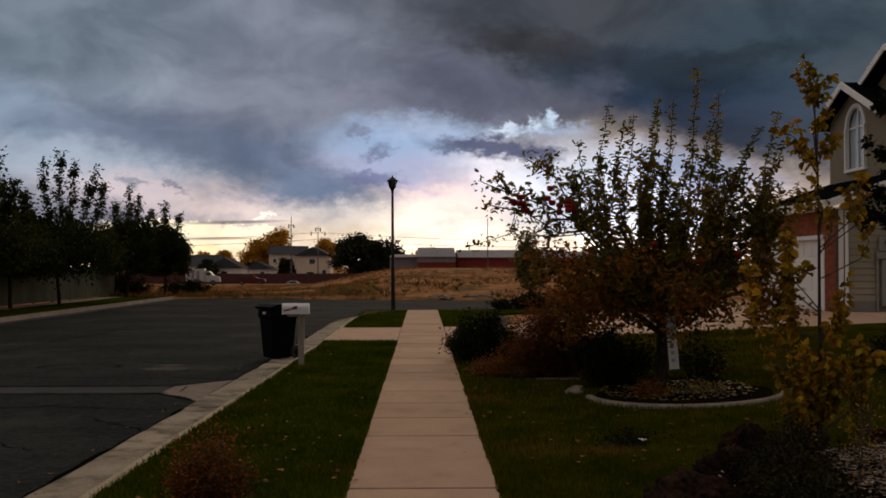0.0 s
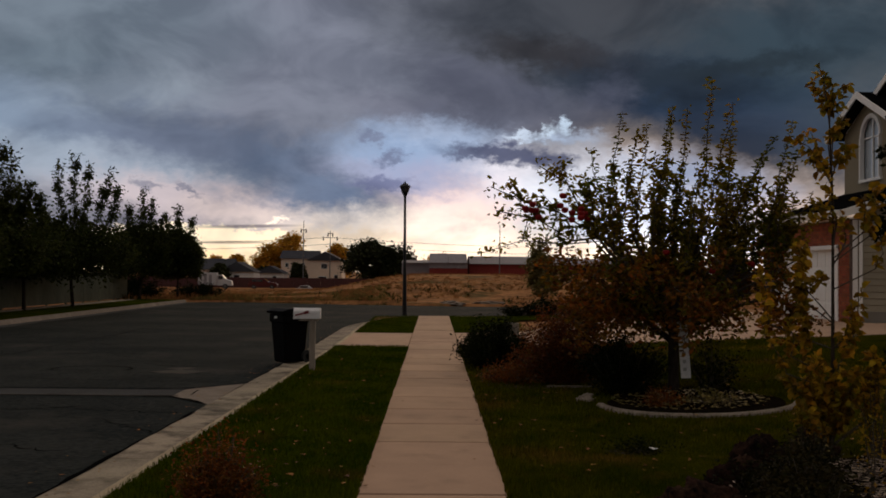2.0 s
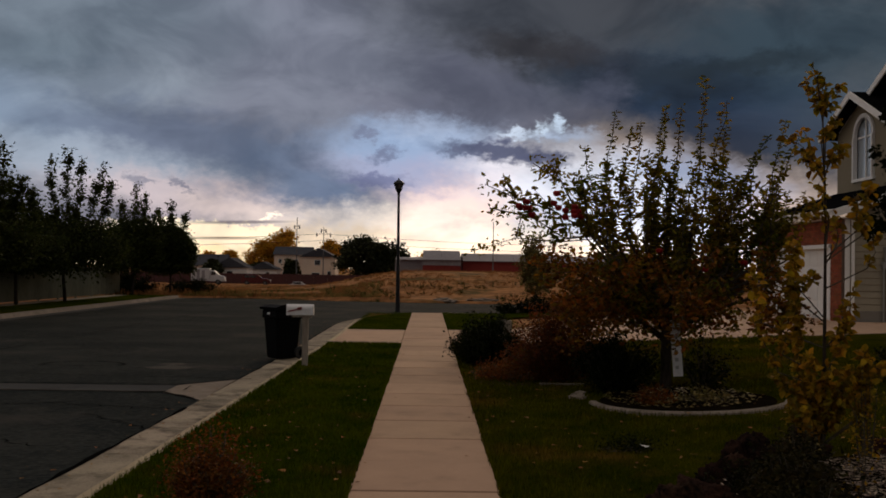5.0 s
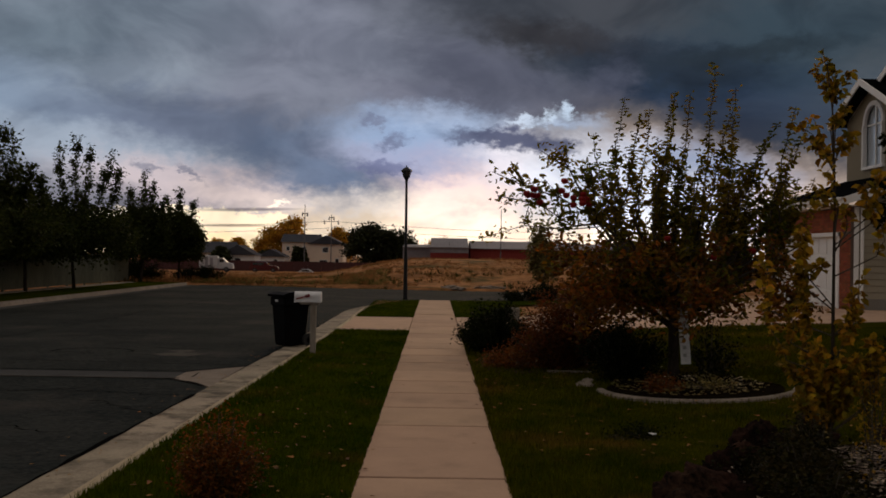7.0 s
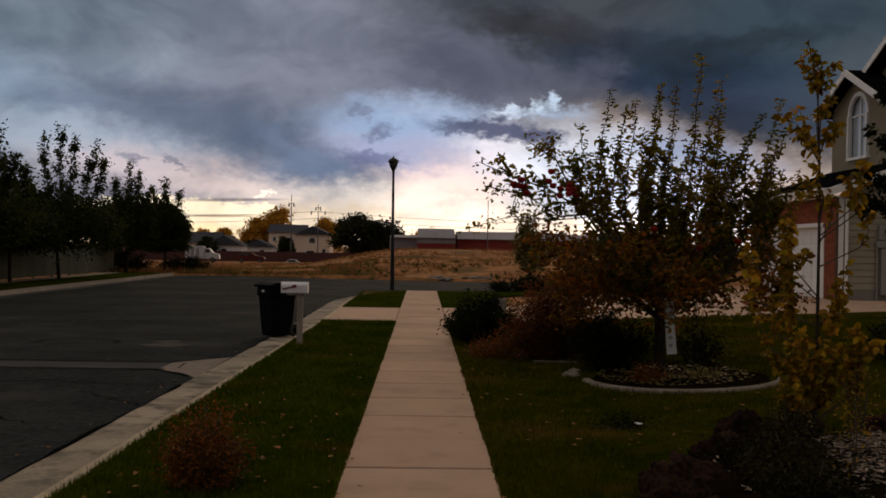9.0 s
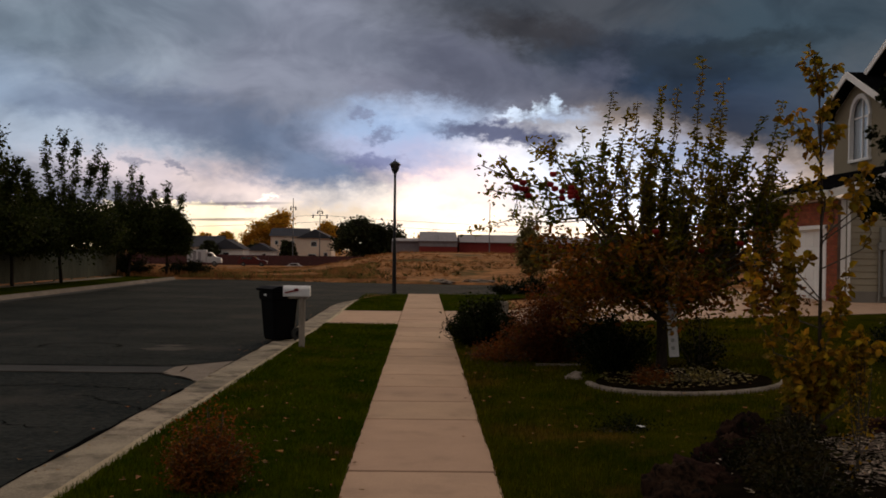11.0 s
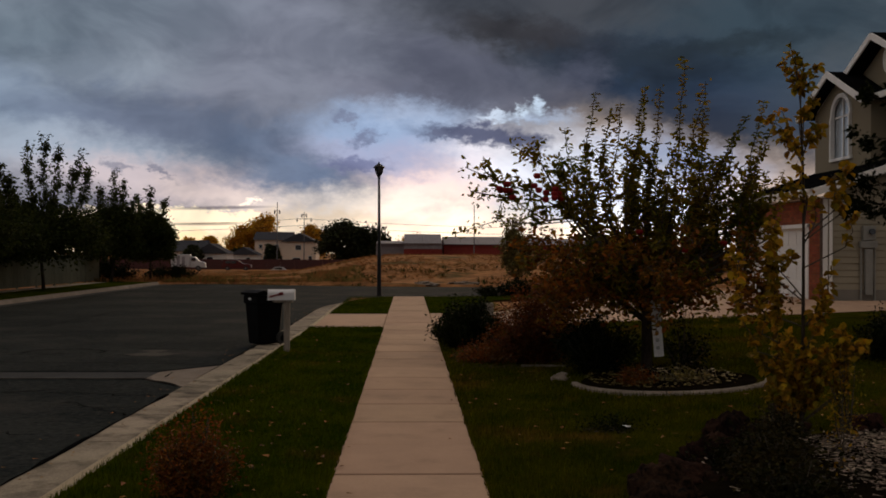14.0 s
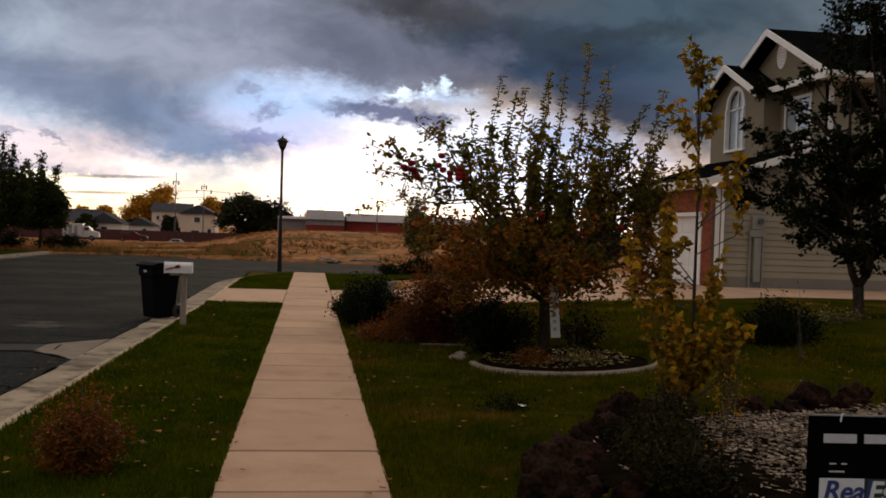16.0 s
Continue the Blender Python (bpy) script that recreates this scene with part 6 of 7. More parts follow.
def house():
    t = empty("house", (0, 0, 0), label="two-storey taupe-sided house with white trim, brick garage and dark roof", category="house")
    # walls behind the cladding; openings are cut by building round them
    core = bmesh.new()
    prism(core, [(WALL_Y, HZ - .3), (35.0, HZ - .3), (35.0, 3.45), (WALL_Y, 3.45)], GX + .25, FX - .01, "x")
    part("garage_core", core, M["stucco"], t)
    part("foundation", cuboid((GX + .02, WALL_Y - .02, HZ - .3), (28, WALL_Y + .3, HZ + .33), .01), M["foundation"], t, "bare concrete foundation band")
    # garage front: brick piers and a brick band over the wide door
    y0, y1, top = 28.55, 33.8, 2.68
    unit = None
    for a, b in ((WALL_Y, y0), (y1, 35.0)):
        pier = part("brick_pier", cuboid((GX - .09, a + .0, HZ - .3), (GX + .25, b, top)), M["mortar"], t, "red brick pier")
        if a > 30:
            continue
        for i in range(int((top - HZ) / .075)):
            q = a + .006 - (.105 if i % 2 else 0)
            while q < b - .03:
                lo, hi = max(q, a + .004), min(q + .2, b - .004)
                if hi - lo > .03:
                    if unit is None:
                        unit = part("brick", cuboid((-.012, 0, 0), (.01, .2, .065), .004), M["brick_piece"], pier)
                        o = unit
                    else:
                        o = unit.copy()
                        scene.collection.objects.link(o)
                    o.location, o.scale = (GX - .09, lo, HZ + .005 + i * .075), (1, (hi - lo) / .2, 1)
                q += .21
    band = part("brick_band", cuboid((GX - .09, WALL_Y, top), (GX + .25, 35.0, 3.42)), M["mortar"], t, "red brick band over the door")
    bm = bmesh.new()
    for i in range(9):
        q = WALL_Y + .006 - (.105 if i % 2 else 0)
        while q < 34.97:
            lo, hi = max(q, WALL_Y + .004), min(q + .2, 34.99)
            box(bm, (GX - .102, lo, top + .03 + i * .075), (GX - .08, hi, top + .095 + i * .075))
            q += .21
    part("brickwork", bm, M["brick_rest"], band)["kind"] = "stuff"
    door = part("garage_door", cuboid((GX + .1, y0 + .1, HZ - .1), (GX + .13, y1 - .1, top - .1)), M["garage_door"], t, "white sectional garage door")
    rows_n, cols = 4, 8
    hh, ww = (top - .12 - HZ) / rows_n, (y1 - y0 - .22) / cols
    pan = None
    for i in range(rows_n):
        for j in range(cols):
            o = part("door_panel", cuboid((-.018, .03, .03), (.0, ww - .03, hh - .03), .012), M["garage_door"], door) if pan is None else pan.copy()
            if pan is None:
                pan = o
            else:
                scene.collection.objects.link(o)
            o.location = (GX + .1, y0 + .11 + j * ww, HZ + i * hh)
    for a in (y0, y1 - .1):
        part("door_jamb", cuboid((GX - .12, a, HZ - .1), (GX + .12, a + .1, top), .006), M["trim"], t)
    part("door_head", cuboid((GX - .12, y0, top - .1), (GX + .12, y1, top + .02), .006), M["trim"], t)
    # side wall courses
    core = bmesh.new()
    prism(core, [(GX + .05, HZ + .3), (28, HZ + .3), (28, 6.95), (FX, 6.95), (FX, 4.7), (GX + .05, 3.4)], WALL_Y + .02, WALL_Y + .25, "y")
    part("side_wall", core, M["siding"], t)
    z, k = HZ + .33, 0
    while z < 6.9:
        xs = GX + .12 if z < 3.45 else (GX + .12 + (z - 3.45) * 3.2 if z < 4.6 else FX + .12)
        bm = bmesh.new()
        v_ = [bm.verts.new(p) for p in ((xs, WALL_Y - .022, z), (28, WALL_Y - .022, z), (28, WALL_Y + .004, z + .2), (xs, WALL_Y + .004, z + .2), (xs, WALL_Y + .03, z), (28, WALL_Y + .03, z))]
        bm.faces.new((v_[0], v_[1], v_[2], v_[3]))
        bm.faces.new((v_[0], v_[4], v_[5], v_[1]))
        bm.faces.new((v_[0], v_[3], v_[4]))
        part("siding_board", bm, M["siding"], t)
        z += .19
        k += 1
    part("corner_board", cuboid((GX - .005, WALL_Y - .045, HZ), (GX + .13, WALL_Y + .0, 3.4), .006), M["trim"], t)
    part("corner_board", cuboid((FX - .03, WALL_Y - .045, 4.7), (FX + .12, WALL_Y + .0, 6.95), .006), M["trim"], t)
    part("downspout", cuboid((GX + .16, WALL_Y - .12, HZ + .1), (GX + .24, WALL_Y - .045, 3.4), .012), M["trim"], t)
    # garage roof: a lean-to slope up to the upper facade
    slab(t, "garage_roof", [(11.45, 27.35, 3.62), (FX + .05, 27.35, 4.95), (FX + .05, 35.5, 4.95), (11.45, 35.5, 3.62)], .09, M["shingle"], "dark shingled garage roof")
    bar(t, "fascia", (11.42, 27.3, 3.55), (11.42, 35.5, 3.55), .04, .2, M["trim"], "white eave board")
    bar(t, "gutter", (11.36, 27.35, 3.60), (11.36, 35.5, 3.60), .1, .1, M["trim"])
    bar(t, "rake_board", (11.42, 27.32, 3.52), (FX, 27.32, 4.86), .04, .22, M["trim"], "white rake board")
    slab(t, "soffit", [(11.45, 27.35, 3.44), (12.0, 27.35, 3.44), (12.0, 35.4, 3.44), (11.45, 35.4, 3.44)], .02, M["trim"])
    # upper facade facing the street
    w2 = (28.95, 30.5, 5.12, 6.5)
    bm = bmesh.new()
    for a, b, c, d in ((WALL_Y, w2[0], 4.6, 7.0), (w2[1], 36.2, 4.6, 7.0), (w2[0], w2[1], 4.6, w2[2]), (w2[0], w2[1], w2[3], 7.0)):
        box(bm, (FX, a, c), (FX + .25, b, d))
    part("front_wall", bm, M["stucco"], t, "olive stucco upper wall")
    bm = bmesh.new()
    prism(bm, [(27.35, 6.99), (34.65, 6.99), (31.0, 8.8)], FX, FX + .25, "x")
    part("gable_wall", bm, M["stucco"], t)
    win = part("window", cuboid((FX - .035, w2[0] - .1, w2[2] - .1), (FX + .02, w2[0], w2[3] + .1), .006), M["trim"], t, "white-framed upstairs window")
    part("frame", cuboid((FX - .035, w2[1], w2[2] - .1), (FX + .02, w2[1] + .1, w2[3] + .1), .006), M["trim"], win)
    part("frame", cuboid((FX - .035, w2[0], w2[3]), (FX + .02, w2[1], w2[3] + .1), .006), M["trim"], win)
    part("sill", cuboid((FX - .09, w2[0] - .14, w2[2] - .13), (FX + .02, w2[1] + .14, w2[2]), .008), M["trim"], win)
    part("mullion", cuboid((FX - .02, (w2[0] + w2[1]) / 2 - .03, w2[2]), (FX + .03, (w2[0] + w2[1]) / 2 + .03, w2[3]), .004), M["trim"], win)
    for a, b in ((w2[0], (w2[0] + w2[1]) / 2 - .03), ((w2[0] + w2[1]) / 2 + .03, w2[1])):
        o = part("pane", cuboid((FX + .04, a, w2[2]), (FX + .046, b, w2[3])), M["glass"], win)
        o.visible_shadow = False
    part("blind", cuboid((FX + .16, w2[0], w2[2]), (FX + .17, w2[1], w2[3])), M["trim"], win, "pale drawn blind")
    # main roof, its ridge running back from the street
    R = (31.0, 9.0)
    slab(t, "main_roof", [(14.95, 26.95, 6.98), (28, 26.95, 6.98), (28, R[0], R[1]), (14.95, R[0], R[1])], .1, M["shingle"], "dark shingled main roof")
    slab(t, "main_roof", [(14.95, 35.05, 6.98), (28, 35.05, 6.98), (28, R[0], R[1]), (14.95, R[0], R[1])], .1, M["shingle"])
    bar(t, "rake_board", (14.93, 26.93, 6.88), (14.93, R[0], R[1] - .12), .05, .21, M["trim"], "white rake board")
    bar(t, "rake_board", (14.93, 35.07, 6.88), (14.93, R[0], R[1] - .12), .05, .21, M["trim"])
    bar(t, "fascia", (14.95, 26.94, 6.9), (28, 26.94, 6.9), .04, .18, M["trim"])
    slab(t, "soffit", [(15.0, 26.98, 6.83), (28, 26.98, 6.83), (28, 27.8, 6.83), (15.0, 27.8, 6.83)], .02, M["trim"])
    # pent eave across the gable's foot
    slab(t, "pent_roof", [(14.98, 27.0, 6.95), (14.98, 31.4, 6.95), (FX, 31.4, 7.2), (FX, 27.0, 7.2)], .06, M["shingle"])
    bar(t, "fascia", (14.96, 26.95, 6.88), (14.96, 31.3, 6.88), .04, .2, M["trim"])
    bm = bmesh.new()
    tube(bm, [(FX - .03, 30.95, 8.12), (FX + .02, 30.95, 8.12)], [.40, .40], 24)
    bmesh.ops.scale(bm, vec=(1, .82, 1.12), verts=bm.verts, space=Matrix.Translation((0, -30.95, -8.12)))
    vent = part("gable_vent", bm, M["trim"], t, "white oval louvred vent")
    for k in range(7):
        z = 7.82 + k * .1
        w = .26 * math.sqrt(max(0.05, 1 - ((z - 8.12) / .40) ** 2))
        part("louvre", cuboid((-.03, -w, -.004), (.02, w, .03), 0, pose(FX - .035, 30.95, z, 0, 25, 0)), M["trim"], vent)
    # the projecting bay with its own gable and the arched window
    bx, c = 14.9, 33.0
    half, base, spring = 0.72, 5.12, 6.55
    bm = bmesh.new()
    arch = [(c + half * math.cos(a), spring + half * math.sin(a)) for a in np.linspace(0, math.pi, 17)]
    # wall round the arched opening
    outer = [(30.9, 4.5), (35.2, 4.5), (35.2, 6.85), (c, 8.0), (30.9, 6.85)]
    for xx, flip in ((bx, 1), (bx + .22, -1)):
        fl = [bm.verts.new((xx, a, b)) for a, b in ((30.9, 4.5), (c - half, 4.5), (c - half, spring), (30.9, 6.85))]
        fr = [bm.verts.new((xx, a, b)) for a, b in ((c + half, 4.5), (35.2, 4.5), (35.2, 6.85), (c + half, spring))]
        bm.faces.new(fl), bm.faces.new(fr)
        bm.faces.new([bm.verts.new((xx, a, b)) for a, b in ((c - half, 4.5), (c + half, 4.5), (c + half, base), (c - half, base))])
        bm.faces.new([bm.verts.new((xx, a, b)) for a, b in [(30.9, 6.85)] + arch[::-1][:9] + [(c, 8.0)]])
        bm.faces.new([bm.verts.new((xx, a, b)) for a, b in [(c, 8.0)] + arch[::-1][8:] + [(35.2, 6.85)]])
    box(bm, (bx + .004, 30.9, 4.5), (FX, 31.1, 6.85))
    box(bm, (bx + .004, 35.0, 4.5), (FX, 35.2, 6.85))
    part("bay_wall", bm, M["stucco"], t, "olive stucco bay")
    bm = bmesh.new()
    path = [(c + half, base)] + arch + [(c - half, base)]
    for (a, b), (a2, b2) in zip(path, path[1:]):
        v_ = Vector((0, a2 - a, b2 - b))
        m = Matrix.Translation((bx - .03, a, b)) @ v_.to_track_quat("X", "Z").to_matrix().to_4x4()
        box(bm, (-.01, -.045, -.075), (v_.length + .01, .055, .075), 0, m)
    aw = part("arched_window", bm, M["trim"], t, "white arched window surround")
    part("sill", cuboid((bx - .1, c - half - .1, base - .1), (bx + .02, c + half + .1, base), .008), M["trim"], aw)
    part("mullion", cuboid((bx + .03, c - .03, base), (bx + .07, c + .03, spring + half - .02), .004), M["trim"], aw)
    part("transom", cuboid((bx + .03, c - half, spring - .03), (bx + .07, c + half, spring + .03), .004), M["trim"], aw)
    bm = bmesh.new()
    prism(bm, [(c + half, base)] + arch + [(c - half, base)], bx + .08, bx + .086, "x")
    o = part("pane", bm, M["glass"], aw)
    o.visible_shadow = False
    part("blind", cuboid((bx + .2, c - half, base), (bx + .21, c + half, spring), 0), M["trim"], aw, "pale drawn blind")
    for s in (-1, 1):
        e = c + s * 2.6
        slab(t, "bay_roof", [(14.38, e, 6.8), (16.5, e, 6.8), (16.5, c, 8.08), (14.38, c, 8.08)], .08, M["shingle"], "dark shingled bay roof" if s < 0 else "")
        bar(t, "rake_board", (14.36, e, 6.72), (14.36, c, 7.98), .05, .22, M["trim"])
    part("back_wall", cuboid((27.8, WALL_Y + .3, HZ - .3), (28, 36.2, 6.9)), M["siding"], t)
    part("north_wall", cuboid((FX + .3, 36.0, HZ - .3), (27.8, 36.2, 6.9)), M["siding"], t)
    # services on the side wall
    part("meter_panel", cuboid((13.05, WALL_Y - .16, 1.98), (13.55, WALL_Y - .02, 2.18), .01), M["utility"], t)
    meter = part("meter_box", cuboid((13.12, WALL_Y - .15, 2.2), (13.5, WALL_Y - .02, 2.62), .012), M["utility"], t, "grey electricity meter box")
    bm = bmesh.new()
    tube(bm, [(13.36, WALL_Y - .15, 2.45), (13.36, WALL_Y - .24, 2.45)], .085, 16)
    part("dial", bm, M["dark_glass"], meter, "round glass meter")
    part("cabinet", cuboid((13.2, WALL_Y - .14, .62), (13.42, WALL_Y - .02, 1.95), .01), M["utility"], t, "narrow grey service cabinet")
    for x in (13.1, 13.5):
        bm = bmesh.new()
        tube(bm, [(x, WALL_Y - .07, HZ), (x, WALL_Y - .07, 2.0)], .028, 8)
        part("conduit", bm, M["utility"], t)


house()

# ---------------------------------------------------------------- far things beyond the field
FARZ = -1.5


def far_house(name, x, y, w, d, eave, ridge, label, wall, roof, wins, axis="y", rz=0.0):
    t = empty(name, (x, y, FARZ), rz, label=label, category="house")
    part("wall", cuboid((-w / 2, 0, -.5), (w / 2, d, eave)), M[wall], t)
    bm = bmesh.new()
    if axis == "y":
        prism(bm, [(-w / 2 - .4, eave - .1), (w / 2 + .4, eave - .1), (0, ridge)], -.5, d + .5, "y")
    else:
        prism(bm, [(-.5, eave - .1), (d + .5, eave - .1), (d / 2, ridge)], -w / 2 - .4, w / 2 + .4, "x")
    part("roof", bm, M[roof], t)
    for wx, wz, ww, wh in wins:
        o = part("window", cuboid((wx - ww / 2, -.06, wz), (wx + ww / 2, -.02, wz + wh)), M["trim"], t)
        part("pane", cuboid((wx - ww / 2 + .1, -.09, wz + .1), (wx + ww / 2 - .1, -.065, wz + wh - .1)), M["dark_glass"], o)
    return t


fh = far_house("house", -32.2, 231, 8.4, 9, 6.1, 8.0, "cream two-storey house with a grey roof beyond the field", "far_wall", "far_roof", [(-2.8, 3.9, .9, 1.1), (1.0, 3.9, 1.0, 1.1), (-1.5, .8, 1.6, 1.3), (2.2, .9, 1.2, 1.2)], "x")
far_house("house", -25.8, 229.6, 7.8, 9.5, 5.7, 7.7, "cream gabled house wing with dark windows beyond the field", "far_wall", "far_roof", [(-.2, 3.6, 1.5, 1.3), (-.6, .6, 2.0, 1.3), (2.6, .3, 1.0, 2.0)])
far_house("house", -47.5, 205, 9, 8, 3.3, 5.6, "small grey-roofed house among trees", "far_wall", "far_roof", [(-1, 1, 1.4, 1.1)], "x")
far_house("house", -41.0, 202, 7, 7, 2.9, 4.9, "pale gabled bungalow among trees", "trim", "far_roof", [(0, 1.1, 1.4, 1.1)])
far_house("shed", -36.3, 215, 6, 6, 2.6, 4.2, "low pale outbuilding among trees", "trim", "far_roof", [(1, 1, 1, 1)])


def far_tree(x, y, h, w, mat, label, seed, z=FARZ, n=2600, leaf=0.55):
    rnd = random.Random(seed)
    t = empty("tree", (x, y, z), label=label, category="tree", group="trees beyond the field")
    bm = bmesh.new()
    tp = limb(bm, (0, 0, -.3), (0, 0, 1), h * .6, .28, .12, rnd, .08, .02, 6, 8)
    part("trunk", bm, M["bark"], t)
    leaves = []
    for k in range(34):
        a, q = rnd.uniform(0, 6.28), math.sqrt(rnd.random())
        zf = rnd.uniform(.22, .96)
        shape = math.sin(min(1, (zf - .1) / .5) * math.pi / 2) * math.sqrt(max(0, 1.04 - zf)) * 1.25
        cx, cy, cz = w / 2 * q * shape * math.cos(a), w / 2 * q * shape * math.sin(a), h * zf
        bm = bmesh.new()
        tube(bm, [tp[min(5, int(zf * 6))], (cx, cy, cz)], [.08, .03], 5)
        if k % 3 == 0:
            part("limb", bm, M["bark"], t)
        else:
            bm.free()
        s = w * .085
        leaves += [(cx + rnd.gauss(0, s), cy + rnd.gauss(0, s), max(.3, cz + rnd.gauss(0, s * .8))) for _ in range(n // 34)]
    leaf_cloud("crown", leaves, leaf, M[mat], t, seed, .1, .2, .4, .6)


for x, y, h, w, mt, lab, sd in [(-43, 252, 9.5, 7.5, "far_yellow", "broad yellow autumn tree beyond the field", 81), (-37.5, 255, 12.0, 9, "far_yellow", "tall yellow autumn tree behind a house", 82),
                                (-15.6, 216, 9.8, 8.2, "far_dark", "broad dark green tree beyond the field", 83), (-8.6, 217, 9.0, 7.8, "far_dark", "broad dark green tree beyond the field", 84),
                                (-12.0, 219, 8.2, 7, "far_dark", "broad dark green tree beyond the field", 93), (-55, 245, 6.2, 5, "far_yellow", "yellowing tree among far houses", 85), (-48.6, 240, 6.6, 5, "far_yellow", "yellowing tree among far houses", 86), (-26, 262, 10.2, 7, "far_yellow", "yellowing tree behind a house", 87),
                                (-31.5, 224, 4.6, 3, "far_dark", "small dark conifer before a house", 88), (-38.6, 222, 3.7, 3, "far_dark", "small dark shrub-like tree before a house", 89),
                                (1.5, 255, 7.0, 9, "far_yellow", "bare-topped tree behind the sheds", 90), (-60, 215, 7.5, 8, "far_dark", "dark tree among far houses", 91), (-43.8, 200, 4.2, 3.5, "far_dark", "dark shrubby tree between bungalows", 92)]:
    far_tree(x, y, h, w * 1.2, mt, lab, sd, n=6500 if h > 8 else 3600, leaf=0.62)


def far_shed(x0, x1, y, d, eave, ridge, wall, label, band=0.0):
    t = empty("industrial_shed", ((x0 + x1) / 2, y, FARZ), label=label, category="shed")
    w = (x1 - x0) / 2
    part("wall", cuboid((-w, 0, -.5), (w, d, eave)), M[wall], t)
    n = max(2, int((x1 - x0) / 3))
    for i in range(n):
        x = -w + (x1 - x0) * i / n
        slab(t, "roof_sheet", [(x + .02, -.5, eave), (x + (x1 - x0) / n - .02, -.5, eave), (x + (x1 - x0) / n - .02, d / 2, ridge), (x + .02, d / 2, ridge)], .12, M["grey_metal"])
    slab(t, "roof_back", [(-w, d + .5, eave), (w, d + .5, eave), (w, d / 2, ridge), (-w, d / 2, ridge)], .12, M["grey_metal"])
    if band:
        part("pale_band", cuboid((-w, -.1, eave - band), (w, -.03, eave)), M["grey_metal"], t)
    return t


far_shed(-6.6, -0.6, 196, 14, 5.0, 5.6, "grey_metal", "grey metal industrial shed")
far_shed(-1.0, 6.4, 188, 16, 5.0, 6.9, "maroon", "maroon metal shed with a pale gable roof", 1.1)
far_shed(6.9, 27.5, 192, 18, 4.9, 6.5, "maroon", "long maroon metal shed with a grey roof")
far_shed(27.6, 52, 198, 18, 4.8, 6.3, "maroon", "long maroon metal shed with a grey roof")
fence2 = empty("fence", (0, 176, FARZ + .1), label="long dark maroon fence beyond the field", category="fence")
for k in range(20):
    part("panel", cuboid((-58 + 2.5 * k, 0, -.3), (-58 + 2.5 * k + 2.42, .08, 1.75)), M["maroon_fence"], fence2)
    part("post", cuboid((-58.06 + 2.5 * k, -.05, -.3), (-57.94 + 2.5 * k, .12, 1.85)), M["maroon_fence"], fence2)


def mast(x, y, h, arms, label, wired=()):
    t = empty("utility_pole", (x, y, FARZ), label=label, category="pole")
    if wired:
        for s in (-1, 1):
            for z in wired:
                bm = bmesh.new()
                tube(bm, [(s * 12 * i, 0, z - 1.6 * (1 - (1 - i / 4) ** 2) if i < 5 else z - 1.6 + 1.6 * ((i - 4) / 5) ** 2) for i in range(9)], .03, 4)
                part("cable", bm, M["rubber"], t, "thin overhead wire")
    part("pole", lathe(bmesh.new(), [(.13, -.4), (.12, .2), (.06, h)], 10), M["galv"], t)
    for z, w in arms:
        part("crossarm", cuboid((-w, -.06, z), (w, .06, z + .12), .01), M["galv"], t)
        for s in (-1, 1):
            part("fitting", lathe(bmesh.new(), [(.05, z - .5), (.16, z - .35), (.1, z + .0), (.05, z + .3)], 8, (s * w * .9, 0)), M["galv"], t)


mast(-24.0, 178, 12.3, [(10.6, .5)], "tall slender floodlight mast beyond the field")
mast(-20.4, 190, 11.0, [(9.6, 1.5), (10.4, .5)], "lamp mast with a double crossarm and wires beyond the field", (9.7, 8.4))
mast(11.4, 170, 11.6, [], "thin tall pole before the sheds")


# ---------------------------------------------------------------- parked vehicles
def wheels(t, xs, w, r):
    for x in xs:
        for s in (0, w):
            bm = bmesh.new()
            tube(bm, [(x, s - .11, r), (x, s + .11, r)], r, 18)
            o = part("wheel", bm, M["rubber"], t)
            bm = bmesh.new()
            tube(bm, [(x, s - .125, r), (x, s + .125, r)], r * .55, 12)
            part("rim", bm, M["galv"], o)


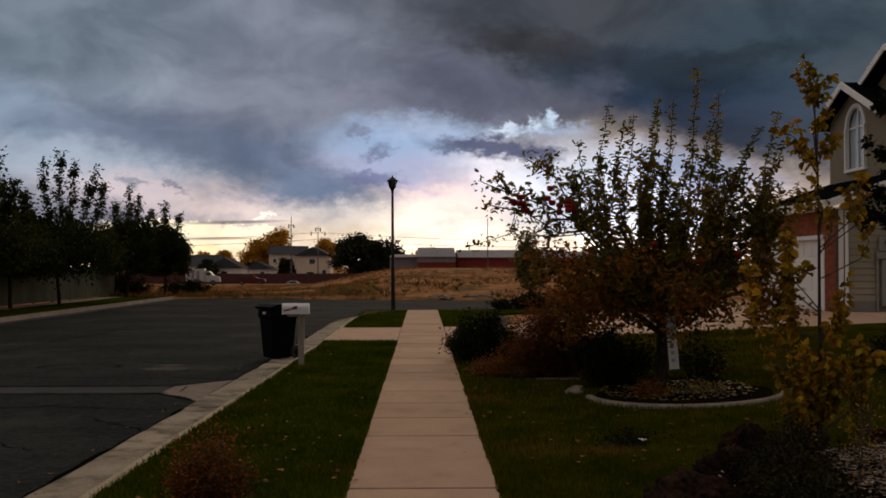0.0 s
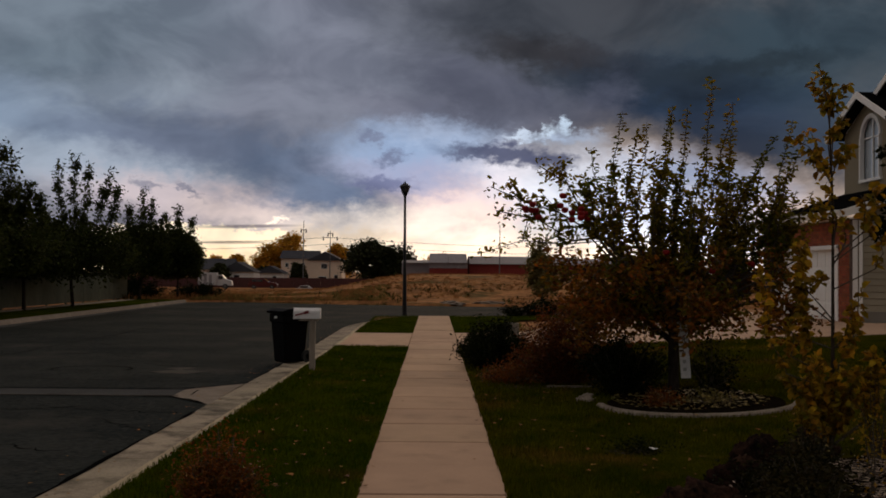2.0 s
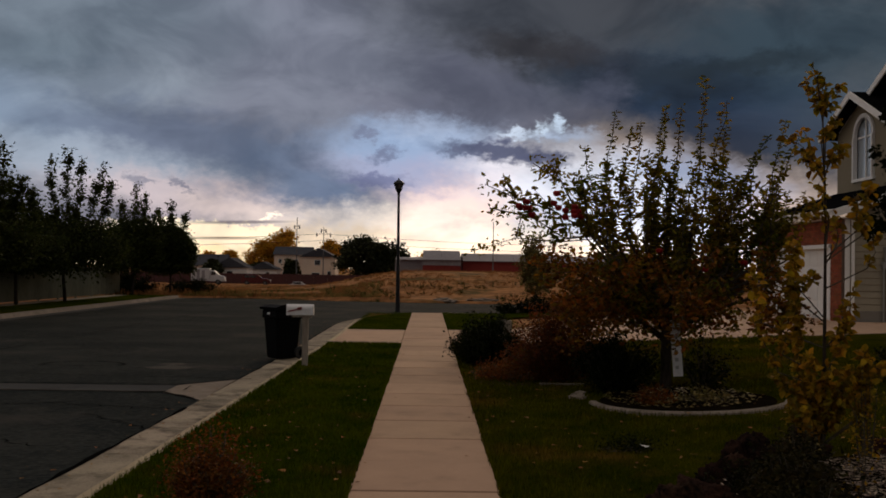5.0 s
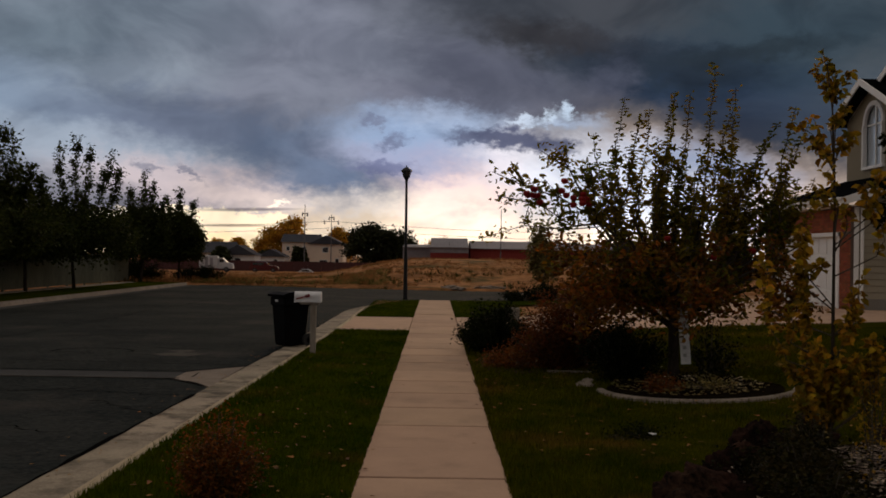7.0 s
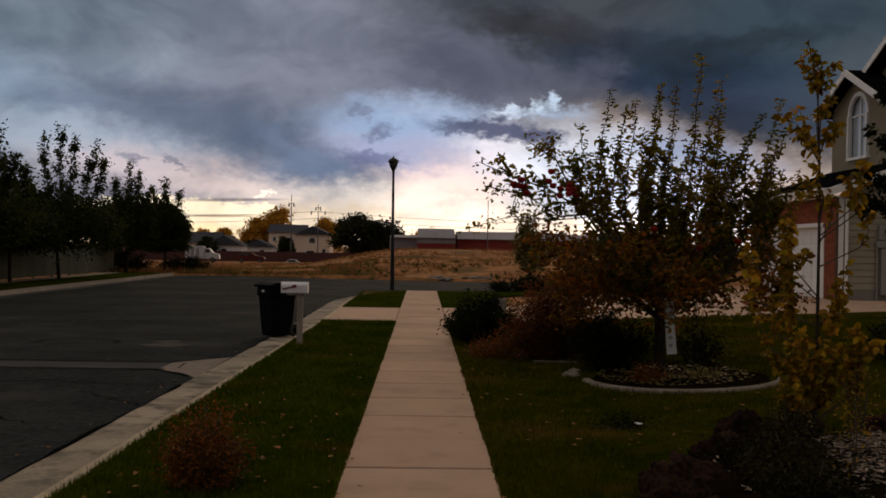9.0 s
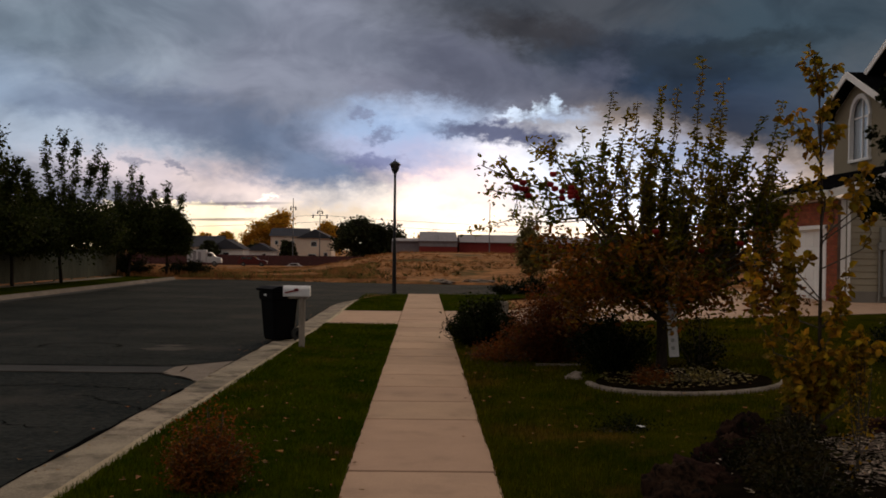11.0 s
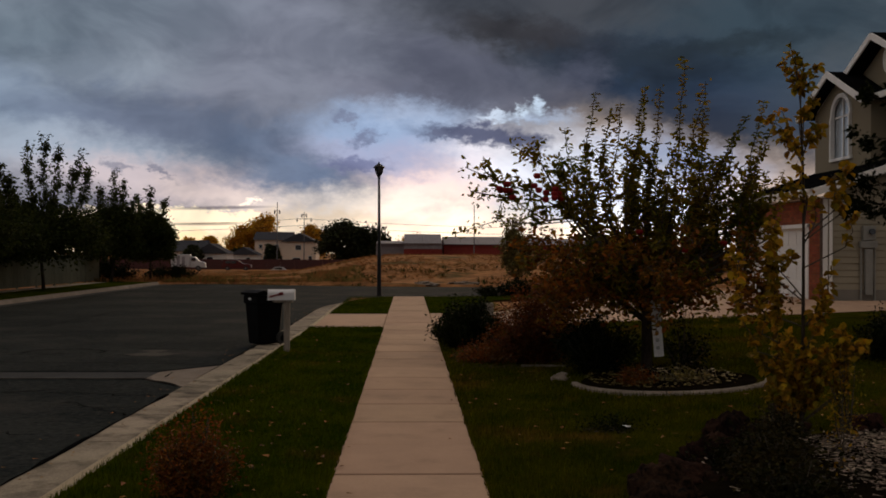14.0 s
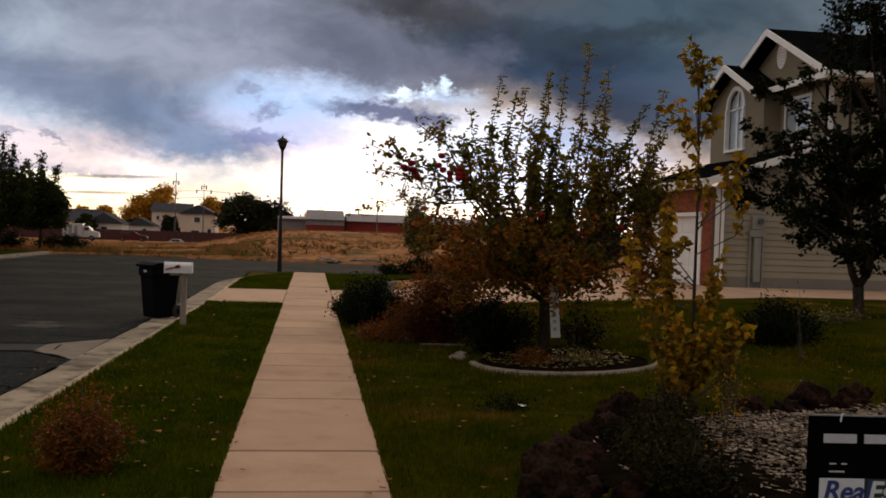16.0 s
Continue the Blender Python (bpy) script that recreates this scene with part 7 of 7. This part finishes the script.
def suv(x, y, rz):
    t = empty("car", (x, y, FARZ + .12), rz, label="dark red estate car parked by the far fence", category="car")
    prof = [(-2.35, .35), (-2.38, .95), (-2.2, 1.1), (-1.95, 1.68), (-1.6, 1.76), (.2, 1.74), (.95, 1.15), (2.0, 1.02), (2.35, .85), (2.38, .4)]
    bm = bmesh.new()
    prism(bm, prof, 0, 1.8, "y")
    bmesh.ops.bevel(bm, geom=bm.edges[:], offset=.05, segments=2, affect="EDGES")
    part("body", bm, M["car_red"], t)
    for a, b in ((-1.8, -.95), (-.85, .05)):
        part("window", cuboid((a, -.02, 1.15), (b, 1.82, 1.6), .02), M["dark_glass"], t)
    slab(t, "windscreen", [(.3, .15, 1.72), (.95, .15, 1.2), (.95, 1.65, 1.2), (.3, 1.65, 1.72)], .02, M["dark_glass"])
    wheels(t, (-1.45, 1.5), 1.8, .36)
    for s in (.1, 1.4):
        part("headlight", cuboid((2.3, s, .7), (2.4, s + .3, .85), .02), M["trim"], t)


def box_van(x, y, rz):
    t = empty("van", (x, y, -1.0), rz, label="white box van parked beyond the field", category="van")
    part("box", cuboid((-1.7, 0, .5), (.9, 2.0, 2.3), .06), M["car_white"], t)
    prof = [(.95, .45), (.95, 2.0), (1.6, 2.0), (2.2, 1.35), (3.0, 1.15), (3.1, .45)]
    bm = bmesh.new()
    prism(bm, prof, .1, 1.9, "y")
    bmesh.ops.bevel(bm, geom=bm.edges[:], offset=.05, segments=2, affect="EDGES")
    part("cab", bm, M["car_white"], t)
    for a in (-.9, -.2):
        part("stripe", cuboid((a, -.012, .55), (a + .42, .0, 2.0)), M["grey_metal"], t)
    part("window", cuboid((1.1, .08, 1.35), (1.75, 1.92, 1.85), .02), M["dark_glass"], t)
    wheels(t, (-1.0, 2.1), 1.95, .36)


suv(-28.2, 160, 4)
box_van(-32.2, 140, 6)
small = empty("car", (-22.9, 172, FARZ - .85), label="small white car half hidden by the mound", category="car")
bm = bmesh.new()
prism(bm, [(-1.9, .35), (-1.95, .85), (-1.2, 1.0), (-.7, 1.42), (.5, 1.42), (1.1, .95), (1.9, .8), (1.95, .35)], 0, 1.7, "y")
bmesh.ops.bevel(bm, geom=bm.edges[:], offset=.05, segments=2, affect="EDGES")
part("body", bm, M["car_white"], small)
part("window", cuboid((-.75, -.02, 1.0), (.6, 1.72, 1.32), .02), M["dark_glass"], small)
wheels(small, (-1.2, 1.2), 1.7, .32)
